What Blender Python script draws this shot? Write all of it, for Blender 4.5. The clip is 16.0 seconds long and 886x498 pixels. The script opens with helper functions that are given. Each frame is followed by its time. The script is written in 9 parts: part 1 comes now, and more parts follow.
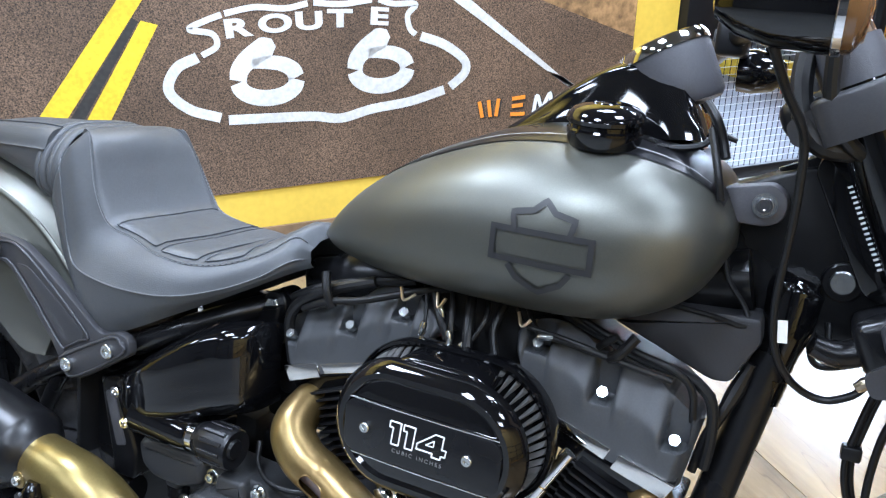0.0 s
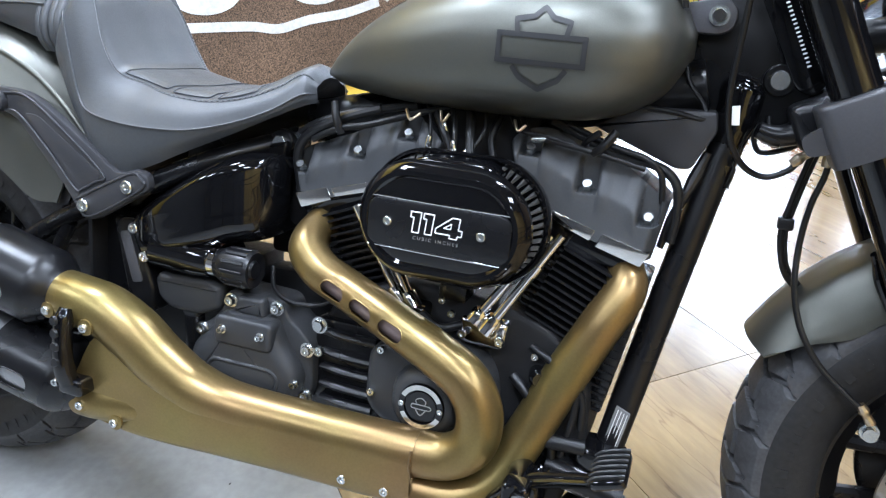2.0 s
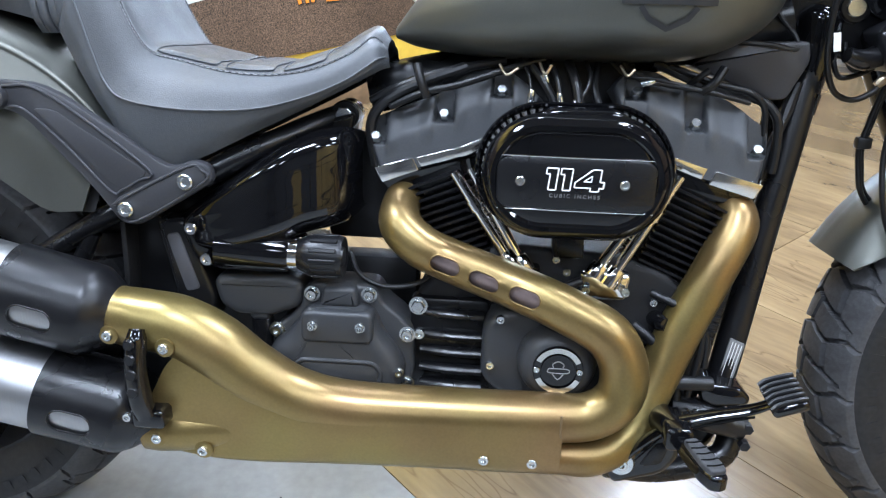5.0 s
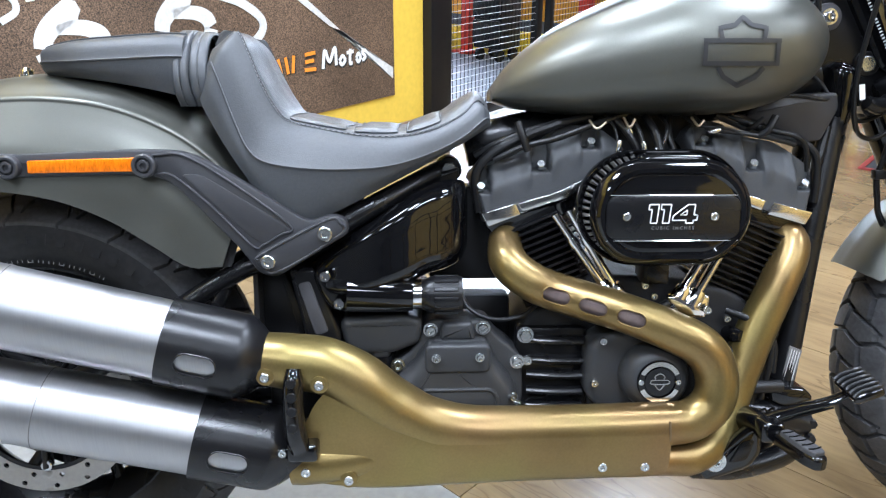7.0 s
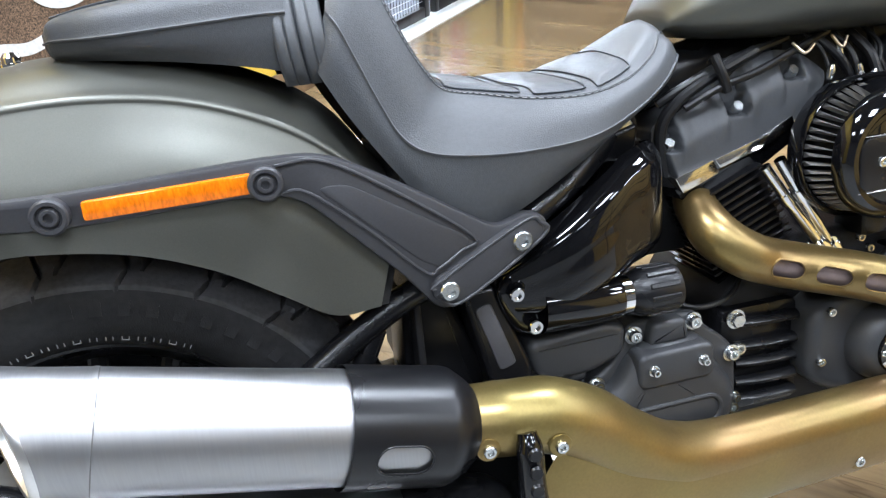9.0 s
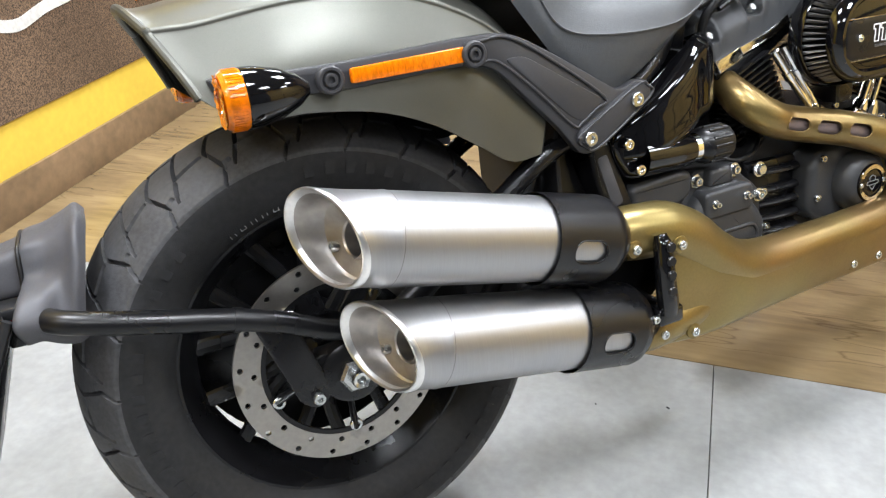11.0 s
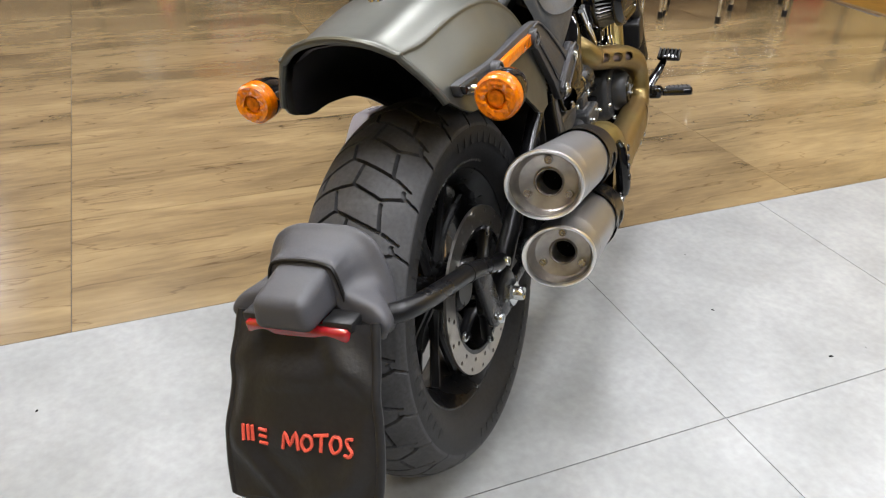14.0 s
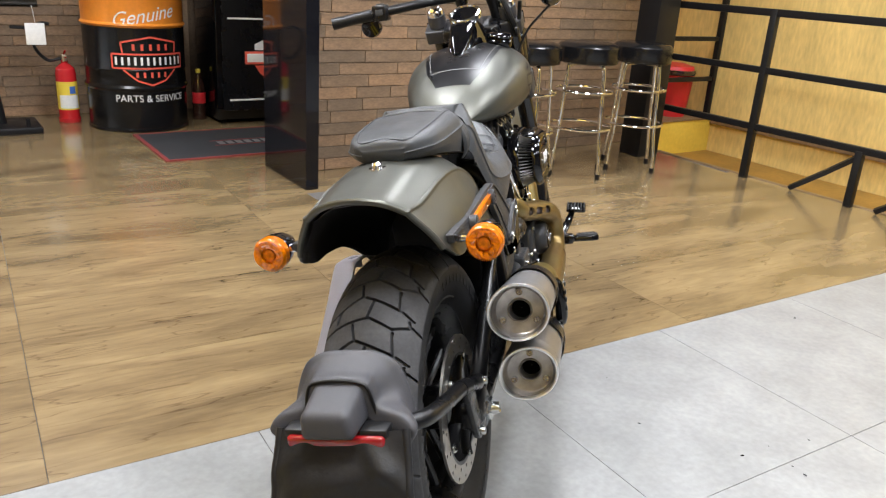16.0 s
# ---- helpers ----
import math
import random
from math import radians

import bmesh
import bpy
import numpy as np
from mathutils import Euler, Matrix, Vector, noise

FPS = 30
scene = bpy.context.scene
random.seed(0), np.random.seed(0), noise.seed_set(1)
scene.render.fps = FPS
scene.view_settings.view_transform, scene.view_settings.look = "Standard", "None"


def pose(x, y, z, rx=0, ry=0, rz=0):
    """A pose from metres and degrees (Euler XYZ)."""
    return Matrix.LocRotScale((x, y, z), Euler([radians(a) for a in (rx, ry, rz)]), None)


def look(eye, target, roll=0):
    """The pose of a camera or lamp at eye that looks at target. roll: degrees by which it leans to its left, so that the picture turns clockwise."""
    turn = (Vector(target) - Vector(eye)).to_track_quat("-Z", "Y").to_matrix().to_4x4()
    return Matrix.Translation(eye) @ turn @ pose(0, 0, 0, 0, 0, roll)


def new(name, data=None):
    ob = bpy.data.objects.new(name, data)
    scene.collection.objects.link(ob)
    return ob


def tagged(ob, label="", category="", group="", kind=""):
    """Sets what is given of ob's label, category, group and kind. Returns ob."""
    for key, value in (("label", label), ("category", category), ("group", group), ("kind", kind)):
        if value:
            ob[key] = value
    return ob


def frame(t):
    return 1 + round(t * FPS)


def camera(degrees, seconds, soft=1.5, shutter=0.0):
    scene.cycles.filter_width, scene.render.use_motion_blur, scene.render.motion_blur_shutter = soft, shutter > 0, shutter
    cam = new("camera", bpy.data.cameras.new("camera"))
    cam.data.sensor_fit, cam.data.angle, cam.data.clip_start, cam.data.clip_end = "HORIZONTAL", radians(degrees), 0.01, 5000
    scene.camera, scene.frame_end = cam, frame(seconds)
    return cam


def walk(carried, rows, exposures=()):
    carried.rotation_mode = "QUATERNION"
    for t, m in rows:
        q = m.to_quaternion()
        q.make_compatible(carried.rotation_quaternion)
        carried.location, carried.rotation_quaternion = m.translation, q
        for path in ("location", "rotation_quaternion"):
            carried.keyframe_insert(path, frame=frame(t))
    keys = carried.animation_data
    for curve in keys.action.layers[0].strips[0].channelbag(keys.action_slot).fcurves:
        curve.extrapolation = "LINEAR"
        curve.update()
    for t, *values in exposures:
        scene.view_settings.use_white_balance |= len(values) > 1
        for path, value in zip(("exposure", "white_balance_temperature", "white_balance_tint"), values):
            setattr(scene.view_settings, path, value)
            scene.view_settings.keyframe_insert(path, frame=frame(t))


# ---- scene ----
cam = camera(60.0, 16.0, soft=1.25)
# seconds, eye, target, roll
PATH = [
    (0.0, (1.2682, -0.6237, 1.1557), (0.4668, 0.9242, 0.4234), 0.40),
    (0.5, (1.2540, -0.7560, 1.1397), (0.5661, 0.8496, 0.4186), 0.40),
    (1.0, (1.2455, -0.8193, 1.1113), (0.6218, 0.8032, 0.3695), 1.30),
    (1.5, (1.2379, -0.8373, 1.0820), (0.6350, 0.7654, 0.2835), 1.40),
    (2.0, (1.2408, -0.8467, 1.0490), (0.6624, 0.7456, 0.2126), 1.50),
    (2.5, (1.2342, -0.8505, 1.0376), (0.6851, 0.7305, 0.1607), 1.30),
    (3.0, (1.2077, -0.8505, 1.0225), (0.7097, 0.7324, 0.1181), 1.00),
    (3.5, (1.1331, -0.7825, 1.0083), (0.7088, 0.7919, 0.0529), 0.60),
    (3.7, (1.0886, -0.7333, 0.9979), (0.6993, 0.8392, 0.0246), 0.40),
    (5.8, (0.7636, -0.9989, 1.0215), (0.7248, 0.7248, 0.2476), 0.80),
    (6.0, (0.7418, -1.0055, 1.0310), (0.7191, 0.7286, 0.2797), 0.70),
    (6.5, (0.6804, -1.0149, 1.0319), (0.6870, 0.7314, 0.3090), 0.40),
    (7.0, (0.5935, -1.0357, 1.0263), (0.6407, 0.7040, 0.2892), 0.30),
    (7.5, (0.4914, -1.0489, 1.0301), (0.5736, 0.6766, 0.2627), -0.20),
    (8.0, (0.4366, -0.9204, 1.0291), (0.5651, 0.7806, 0.2164), -0.90),
    (8.5, (0.3657, -0.7692, 1.0357), (0.5557, 0.9025, 0.1748), -1.80),
    (9.0, (0.2070, -0.6813, 1.0017), (0.6124, 0.9204, 0.0860), -2.70),
    (9.5, (0.1068, -0.7758, 0.9639), (0.6095, 0.7947, 0.0416), -1.80),
    (10.0, (0.0000, -0.8543, 0.9743), (0.5736, 0.6870, 0.0425), -1.10),
    (10.2, (-0.0387, -0.8798, 0.9544), (0.5613, 0.6719, 0.0567), -1.90),
    (12.3, (-0.5235, -0.6275, 1.0253), (0.4394, 0.6388, 0.0047), 0.60),
    (12.5, (-0.5519, -0.5793, 1.0338), (0.4668, 0.6284, -0.0038), 0.60),
    (13.0, (-0.6870, -0.4139, 1.0546), (0.5755, 0.5122, -0.0047), 0.30),
    (13.5, (-0.8486, -0.3733, 1.0556), (0.5642, 0.3345, 0.0189), 1.70),
    (14.0, (-1.0367, -0.3563, 1.0924), (0.4583, 0.2315, 0.0973), 2.50),
    (14.5, (-1.2105, -0.2958, 1.0962), (0.3582, 0.1966, 0.1644), 3.00),
    (15.0, (-1.3060, -0.2731, 1.0981), (0.3279, 0.1408, 0.2429), 3.80),
    (15.5, (-1.3239, -0.2618, 1.1245), (0.3685, 0.1238, 0.3761), 4.00),
    (16.0, (-1.3098, -0.2551, 1.1538), (0.4243, 0.1314, 0.5103), 3.80),
]
walk(cam, [(t, look(eye, target, roll)) for t, eye, target, roll in PATH], exposures=[(0.0, 0.34, 5450, 8), (1.0, 0.38, 5450, 8), (2.5, 0.46, 5650, 8), (3.5, 0.50, 5400, 8), (6.0, 0.48, 5600, 8), (8.5, 0.46, 5800, 8), (9.5, 0.48, 6200, 8), (10.0, 0.46, 6600, 8), (12.5, 0.30, 5950, 9), (13.0, 0.18, 6000, 9), (13.5, 0.03, 6450, 10), (15.0, -0.05, 6650, 10), (16.0, 0.05, 6500, 10)])

# ---- world and light ----
world = bpy.data.worlds.new("world")
scene.world = world
world.use_nodes = True
world.node_tree.nodes["Background"].inputs[0].default_value = (0.75, 0.82, 0.9, 1)
world.node_tree.nodes["Background"].inputs[1].default_value = 0.12

# The room's own directions: s along it, n out from the mural side; local y is -n.
def basis(deg):
    c, k = math.cos(radians(deg)), math.sin(radians(deg))
    return Matrix(((c, -k, 0, 0), (k, c, 0, 0), (0, 0, 1, 0), (0, 0, 0, 1)))


ROOM = basis(48)
MUR = basis(51)  # the mural wall and the gate stand a little askew
CEIL = 3.1


def area(name, s, n, z, wide, deep, power, colour, turn=None):
    lamp = bpy.data.lights.new(name, "AREA")
    lamp.shape, lamp.size, lamp.size_y, lamp.energy, lamp.color = "RECTANGLE", wide, deep, power, colour
    ob = new(name, lamp)
    ob.matrix_world = ROOM @ (turn if turn else pose(s, -n, z))
    return ob


# the last two panels are unseen additions that brighten stair wall and far floor
PANELS = [(s, n) for s in (-2.4, -0.4, 1.6) for n in (-0.5, 1.2, 2.9)] + [(0.9, 4.2), (3.6, -0.5)]
POWER = {-0.5: 60, 1.2: 50, 2.9: 26, 4.2: 30}  # the row over the mural side is the strongest
for s, n in PANELS:
    area("panel_light", s, n, CEIL - 0.045, 0.58, 0.58, POWER[n] * (0.45 if s < -2 else 0.45 if s > 3 else 1.2 if s > 1 else 1.0), (0.95, 0.98, 1.06))

# ---- materials ----
def mat(name, colour, rough=0.5, metal=0.0, grain=0.0, scale=60.0, bump=0.0, bump_scale=200.0, stain=0.0, stain_scale=4.0, coat=0.0, stretch=(1, 1, 1), spec=0.5, rough_var=0.0):
    """A surface with a fine grain, large soft stains and a fine relief."""
    m = bpy.data.materials.new(name)
    m.use_nodes = True
    nt = m.node_tree
    b = nt.nodes["Principled BSDF"]
    b.inputs["Base Color"].default_value = (*colour, 1)
    b.inputs["Roughness"].default_value = rough
    b.inputs["Metallic"].default_value = metal
    b.inputs["Coat Weight"].default_value = coat
    b.inputs["Coat Roughness"].default_value = 0.04
    b.inputs["Specular IOR Level"].default_value = spec
    tc = nt.nodes.new("ShaderNodeTexCoord")
    mp = nt.nodes.new("ShaderNodeMapping")
    mp.inputs["Scale"].default_value = stretch
    nt.links.new(tc.outputs["Object"], mp.inputs[0])

    def noise_at(size, detail=4):
        n = nt.nodes.new("ShaderNodeTexNoise")
        n.inputs["Scale"].default_value, n.inputs["Detail"].default_value = size, detail
        nt.links.new(mp.outputs[0], n.inputs["Vector"])
        return n
    out = None
    for amount, size in ((grain, scale), (stain, stain_scale)):
        if amount:
            n = noise_at(size)
            r = nt.nodes.new("ShaderNodeMapRange")
            r.inputs[1].default_value, r.inputs[2].default_value = 0.3, 0.7
            r.inputs[3].default_value, r.inputs[4].default_value = 1 - amount, 1 + amount
            nt.links.new(n.outputs["Fac"], r.inputs[0])
            mix = nt.nodes.new("ShaderNodeMix")
            mix.data_type, mix.blend_type = "RGBA", "MULTIPLY"
            mix.inputs[0].default_value = 1.0
            if out:
                nt.links.new(out, mix.inputs[6])
            else:
                mix.inputs[6].default_value = (*colour, 1)
            nt.links.new(r.outputs[0], mix.inputs[7])
            out = mix.outputs[2]
    if out:
        nt.links.new(out, b.inputs["Base Color"])
    if rough_var:
        n = noise_at(stain_scale * 3)
        r = nt.nodes.new("ShaderNodeMapRange")
        r.inputs[1].default_value, r.inputs[2].default_value = 0.3, 0.7
        r.inputs[3].default_value, r.inputs[4].default_value = max(rough - rough_var, 0.01), min(rough + rough_var, 1)
        nt.links.new(n.outputs["Fac"], r.inputs[0])
        nt.links.new(r.outputs[0], b.inputs["Roughness"])
    if bump:
        n = noise_at(bump_scale)
        bp = nt.nodes.new("ShaderNodeBump")
        bp.inputs["Strength"].default_value, bp.inputs["Distance"].default_value = bump, 0.002
        nt.links.new(n.outputs["Fac"], bp.inputs["Height"])
        nt.links.new(bp.outputs[0], b.inputs["Normal"])
    return m


def two_tone(m, tint_a, tint_b, size):
    """Drifts a material's colour between two tints in large soft clouds."""
    nt = m.node_tree
    b = nt.nodes["Principled BSDF"]
    src = b.inputs["Base Color"].links[0].from_socket
    tc = nt.nodes.new("ShaderNodeTexCoord")
    n = nt.nodes.new("ShaderNodeTexNoise")
    n.inputs["Scale"].default_value, n.inputs["Detail"].default_value = size, 2
    nt.links.new(tc.outputs["Object"], n.inputs["Vector"])
    cr = nt.nodes.new("ShaderNodeValToRGB")
    e = cr.color_ramp.elements
    e[0].position, e[0].color = 0.35, (*tint_a, 1)
    e[1].position, e[1].color = 0.65, (*tint_b, 1)
    nt.links.new(n.outputs["Fac"], cr.inputs[0])
    mix = nt.nodes.new("ShaderNodeMix")
    mix.data_type, mix.blend_type = "RGBA", "MULTIPLY"
    mix.inputs[0].default_value = 1.0
    nt.links.new(src, mix.inputs[6])
    nt.links.new(cr.outputs[0], mix.inputs[7])
    nt.links.new(mix.outputs[2], b.inputs["Base Color"])
    return m


def glow(name, colour, strength):
    m = bpy.data.materials.new(name)
    m.use_nodes = True
    b = m.node_tree.nodes["Principled BSDF"]
    b.inputs["Base Color"].default_value = (0, 0, 0, 1)
    b.inputs["Emission Color"].default_value = (*colour, 1)
    b.inputs["Emission Strength"].default_value = strength
    return m


PAINT = mat("satin_olive_paint", (0.106, 0.107, 0.093), 0.41, 0.76, grain=0.07, scale=900, stain=0.06, stain_scale=6, bump=0.02, bump_scale=1500, rough_var=0.04)
BLACK_GLOSS = mat("gloss_black_enamel", (0.003, 0.003, 0.0035), 0.05, 0.0, rough_var=0.02, spec=0.55)
BLACK_SATIN = mat("satin_black_powder_coat", (0.006, 0.006, 0.0068), 0.29, 0.0, spec=0.36, grain=0.12, scale=300, bump=0.05, bump_scale=900, rough_var=0.06)
BLACK_DECAL = mat("satin_black_tank_panel", (0.006, 0.006, 0.007), 0.30, 0.0, spec=0.22, grain=0.1, scale=300, rough_var=0.04)
BLACK_WRINKLE = mat("wrinkle_black_finish", (0.010, 0.010, 0.011), 0.5, 0.0, spec=0.3, grain=0.15, scale=500, bump=0.35, bump_scale=1400)
GREY_ENGINE = mat("dark_grey_engine_paint", (0.046, 0.048, 0.051), 0.46, 0.0, spec=0.4, grain=0.1, scale=500, bump=0.22, bump_scale=1600, stain=0.08, stain_scale=9)
GEAR_BLACK = mat("satin_black_casting", (0.033, 0.034, 0.036), 0.38, 0.0, spec=0.35, grain=0.1, scale=500, bump=0.15, bump_scale=1600, stain=0.08, stain_scale=9)
CHARCOAL = mat("charcoal_satin_casting", (0.031, 0.031, 0.034), 0.42, 0.0, spec=0.42, grain=0.1, scale=500, bump=0.12, bump_scale=1500)
PLASTIC = mat("textured_black_plastic", (0.060, 0.060, 0.067), 0.46, 0.0, spec=0.4, grain=0.1, scale=600, bump=0.2, bump_scale=1500)
LEATHER = mat("charcoal_seat_vinyl", (0.049, 0.052, 0.056), 0.42, 0.0, spec=0.42, grain=0.08, scale=250, bump=0.25, bump_scale=700, stain=0.06, stain_scale=8, rough_var=0.05)
LEATHER_SEAM = mat("dark_seat_seam", (0.03, 0.034, 0.04), 0.5, grain=0.1, scale=200)
THREAD = mat("grey_thread", (0.22, 0.225, 0.23), 0.7)
GOLD = two_tone(mat("satin_bronze_ceramic", (0.222, 0.165, 0.062), 0.34, 0.8, grain=0.06, scale=300, stain=0.10, stain_scale=7, bump=0.03, bump_scale=600, rough_var=0.05), (1.02, 1.06, 0.98), (0.98, 0.84, 0.95), 5.0)
GOLD_DARK = mat("heat_stained_bronze", (0.20, 0.14, 0.075), 0.42, 0.8, grain=0.1, scale=200, stain=0.2, stain_scale=15)
STEEL = mat("brushed_stainless", (0.39, 0.39, 0.395), 0.40, 1.0, grain=0.035, scale=90, stretch=(6, 0.3, 0.3))
PIPE_ROSE = mat("bare_header_steel", (0.24, 0.185, 0.175), 0.42, 0.6, grain=0.1, scale=120)
# the window's glancing reflection on the belt guard is painted as pale lavender
GUARD_SHEEN = mat("guard_with_painted_sheen", (0.30, 0.30, 0.35), 0.3, 0.0, grain=0.05, scale=300, spec=0.5, rough_var=0.05)
LIP_STEEL = mat("satin_bright_steel", (0.84, 0.83, 0.82), 0.30, 1.0, grain=0.04, scale=200)
STEEL_HOT = mat("heat_tinted_steel", (0.41, 0.385, 0.36), 0.42, 0.9, grain=0.15, scale=40, stain=0.15, stain_scale=20, bump=0.1, bump_scale=200)
ALLOY_DULL = mat("dull_grey_alloy", (0.17, 0.165, 0.16), 0.42, 0.6, grain=0.1, scale=300)
CHROME_WORN = mat("bright_machined_alloy", (0.72, 0.71, 0.69), 0.16, 1.0, rough_var=0.06)
CHROME = mat("chrome", (0.82, 0.82, 0.83), 0.07, 1.0, rough_var=0.03)
ZINC = mat("zinc_plated_bolt", (0.62, 0.64, 0.64), 0.26, 1.0, grain=0.1, scale=300)
MACHINED = mat("machined_aluminium", (0.72, 0.71, 0.68), 0.12, 1.0, grain=0.05, scale=200)
DISC = mat("brake_disc_steel", (0.40, 0.38, 0.35), 0.38, 1.0, grain=0.06, scale=150, bump=0.05, bump_scale=300)
RUBBER = mat("tyre_rubber", (0.018, 0.018, 0.0188), 0.55, 0.0, spec=0.28, grain=0.2, scale=120, bump=0.2, bump_scale=600, stain=0.2, stain_scale=10)
# the tyre rubber made lighter: the light falling on the tread is in the colour
RUBBER_TREAD = mat("lightened_rubber", (0.047, 0.047, 0.049), 0.6, 0.0, spec=0.3, grain=0.2, scale=150, bump=0.2, bump_scale=500, stain=0.2, stain_scale=14)
RUBBER_SOFT = mat("soft_black_rubber", (0.006, 0.006, 0.0065), 0.4, 0.0, spec=0.35, grain=0.1, scale=200, bump=0.1, bump_scale=400)
WHITE_INK = mat("white_lettering", (0.75, 0.75, 0.74), 0.5, grain=0.05, scale=80)
GREY_INK = mat("grey_lettering", (0.16, 0.16, 0.16), 0.6)
RED_INK = mat("red_print", (0.75, 0.10, 0.06), 0.6, grain=0.15, scale=150)
BLACK_INK = mat("black_decal", (0.012, 0.012, 0.013), 0.5)
# near-black for the painted shade in slits and holes, also filter and grit
DARK_HOLE = mat("hole_and_grit_black", (0.004, 0.004, 0.004), 0.9, spec=0.1)
CLOTH = mat("black_coated_fabric", (0.0135, 0.0135, 0.0145), 0.42, 0.0, spec=0.4, grain=0.15, scale=120, bump=0.3, bump_scale=120, stain=0.15, stain_scale=10)
RED_LENS = mat("red_lens", (0.32, 0.012, 0.016), 0.12, coat=1.0)
BRASS = mat("brass_fitting", (0.5, 0.42, 0.3), 0.35, 1.0, grain=0.1, scale=200)


def amber():
    m = mat("amber_lens", (0.74, 0.185, 0.0), 0.08, coat=0.3, spec=0.45, grain=0.25, scale=160, stain=0.12, stain_scale=60, bump=0.25, bump_scale=200)
    b = m.node_tree.nodes["Principled BSDF"]
    b.inputs["Transmission Weight"].default_value = 0.15
    b.inputs["Subsurface Weight"].default_value = 0.0
    return m


AMBER = amber()
AMBER_FLAT = mat("amber_reflector", (0.68, 0.155, 0.0), 0.16, coat=0.4, spec=0.3, grain=0.3, scale=420, stretch=(1, 1, 0.35))
AMBER_SMOKE = mat("smoked_amber_lens", (0.12, 0.06, 0.02), 0.1, coat=0.6)
AMBER_DARK = mat("amber_lens_centre", (0.55, 0.12, 0.0), 0.12, coat=0.3, grain=0.4, scale=130)


def wood_floor():
    """Wood-look porcelain: long grain, dark streaks, a tone of its own for each tile."""
    m = bpy.data.materials.new("wood_look_porcelain")
    m.use_nodes = True
    nt = m.node_tree
    b = nt.nodes["Principled BSDF"]
    tc = nt.nodes.new("ShaderNodeTexCoord")
    info = nt.nodes.new("ShaderNodeObjectInfo")
    off = nt.nodes.new("ShaderNodeVectorMath")
    off.operation = "SCALE"
    off.inputs[0].default_value = (7.3, 3.1, 0)
    nt.links.new(info.outputs["Random"], off.inputs["Scale"])
    add = nt.nodes.new("ShaderNodeVectorMath")
    nt.links.new(tc.outputs["Object"], add.inputs[0])
    nt.links.new(off.outputs[0], add.inputs[1])
    mp = nt.nodes.new("ShaderNodeMapping")
    mp.inputs["Scale"].default_value = (0.8, 3.5, 1)
    nt.links.new(add.outputs[0], mp.inputs[0])
    n1 = nt.nodes.new("ShaderNodeTexNoise")
    n1.inputs["Scale"].default_value, n1.inputs["Detail"].default_value, n1.inputs["Distortion"].default_value = 1.5, 10, 0.45
    n1.inputs["Roughness"].default_value = 0.62
    nt.links.new(mp.outputs[0], n1.inputs["Vector"])
    cr = nt.nodes.new("ShaderNodeValToRGB")
    e = cr.color_ramp.elements
    e[0].position, e[0].color = 0.28, (0.092, 0.063, 0.032, 1)
    e[1].position, e[1].color = 0.72, (0.310, 0.224, 0.115, 1)
    mid = cr.color_ramp.elements.new(0.47)
    mid.color = (0.200, 0.140, 0.070, 1)
    nt.links.new(n1.outputs["Fac"], cr.inputs[0])
    mp2 = nt.nodes.new("ShaderNodeMapping")
    mp2.inputs["Scale"].default_value = (9, 62, 1)
    nt.links.new(add.outputs[0], mp2.inputs[0])
    n2 = nt.nodes.new("ShaderNodeTexNoise")
    n2.inputs["Scale"].default_value, n2.inputs["Detail"].default_value = 1.0, 5
    nt.links.new(mp2.outputs[0], n2.inputs["Vector"])
    r = nt.nodes.new("ShaderNodeMapRange")
    r.inputs[1].default_value, r.inputs[2].default_value, r.inputs[3].default_value, r.inputs[4].default_value = 0.3, 0.7, 0.89, 1.07
    nt.links.new(n2.outputs["Fac"], r.inputs[0])
    mix = nt.nodes.new("ShaderNodeMix")
    mix.data_type, mix.blend_type = "RGBA", "MULTIPLY"
    mix.inputs[0].default_value = 1
    nt.links.new(cr.outputs[0], mix.inputs[6])
    nt.links.new(r.outputs[0], mix.inputs[7])
    # thin dark cracks
    mp3 = nt.nodes.new("ShaderNodeMapping")
    mp3.inputs["Scale"].default_value = (0.8, 5, 1)
    nt.links.new(add.outputs[0], mp3.inputs[0])
    n3 = nt.nodes.new("ShaderNodeTexNoise")
    n3.inputs["Scale"].default_value, n3.inputs["Detail"].default_value = 1.7, 3
    nt.links.new(mp3.outputs[0], n3.inputs["Vector"])
    r3 = nt.nodes.new("ShaderNodeValToRGB")
    r3.color_ramp.elements[0].position, r3.color_ramp.elements[0].color = 0.494, (1, 1, 1, 1)
    r3.color_ramp.elements[1].position, r3.color_ramp.elements[1].color = 0.506, (1, 1, 1, 1)
    k = r3.color_ramp.elements.new(0.5)
    k.color = (0.42, 0.36, 0.3, 1)
    nt.links.new(n3.outputs["Fac"], r3.inputs[0])
    mix2 = nt.nodes.new("ShaderNodeMix")
    mix2.data_type, mix2.blend_type = "RGBA", "MULTIPLY"
    mix2.inputs[0].default_value = 0.6
    nt.links.new(mix.outputs[2], mix2.inputs[6])
    nt.links.new(r3.outputs[0], mix2.inputs[7])
    # short dark flecks along the grain
    mp4 = nt.nodes.new("ShaderNodeMapping")
    mp4.inputs["Scale"].default_value = (3.0, 26, 1)
    nt.links.new(add.outputs[0], mp4.inputs[0])
    n4 = nt.nodes.new("ShaderNodeTexNoise")
    n4.inputs["Scale"].default_value, n4.inputs["Detail"].default_value = 1.6, 4
    nt.links.new(mp4.outputs[0], n4.inputs["Vector"])
    r4 = nt.nodes.new("ShaderNodeMapRange")
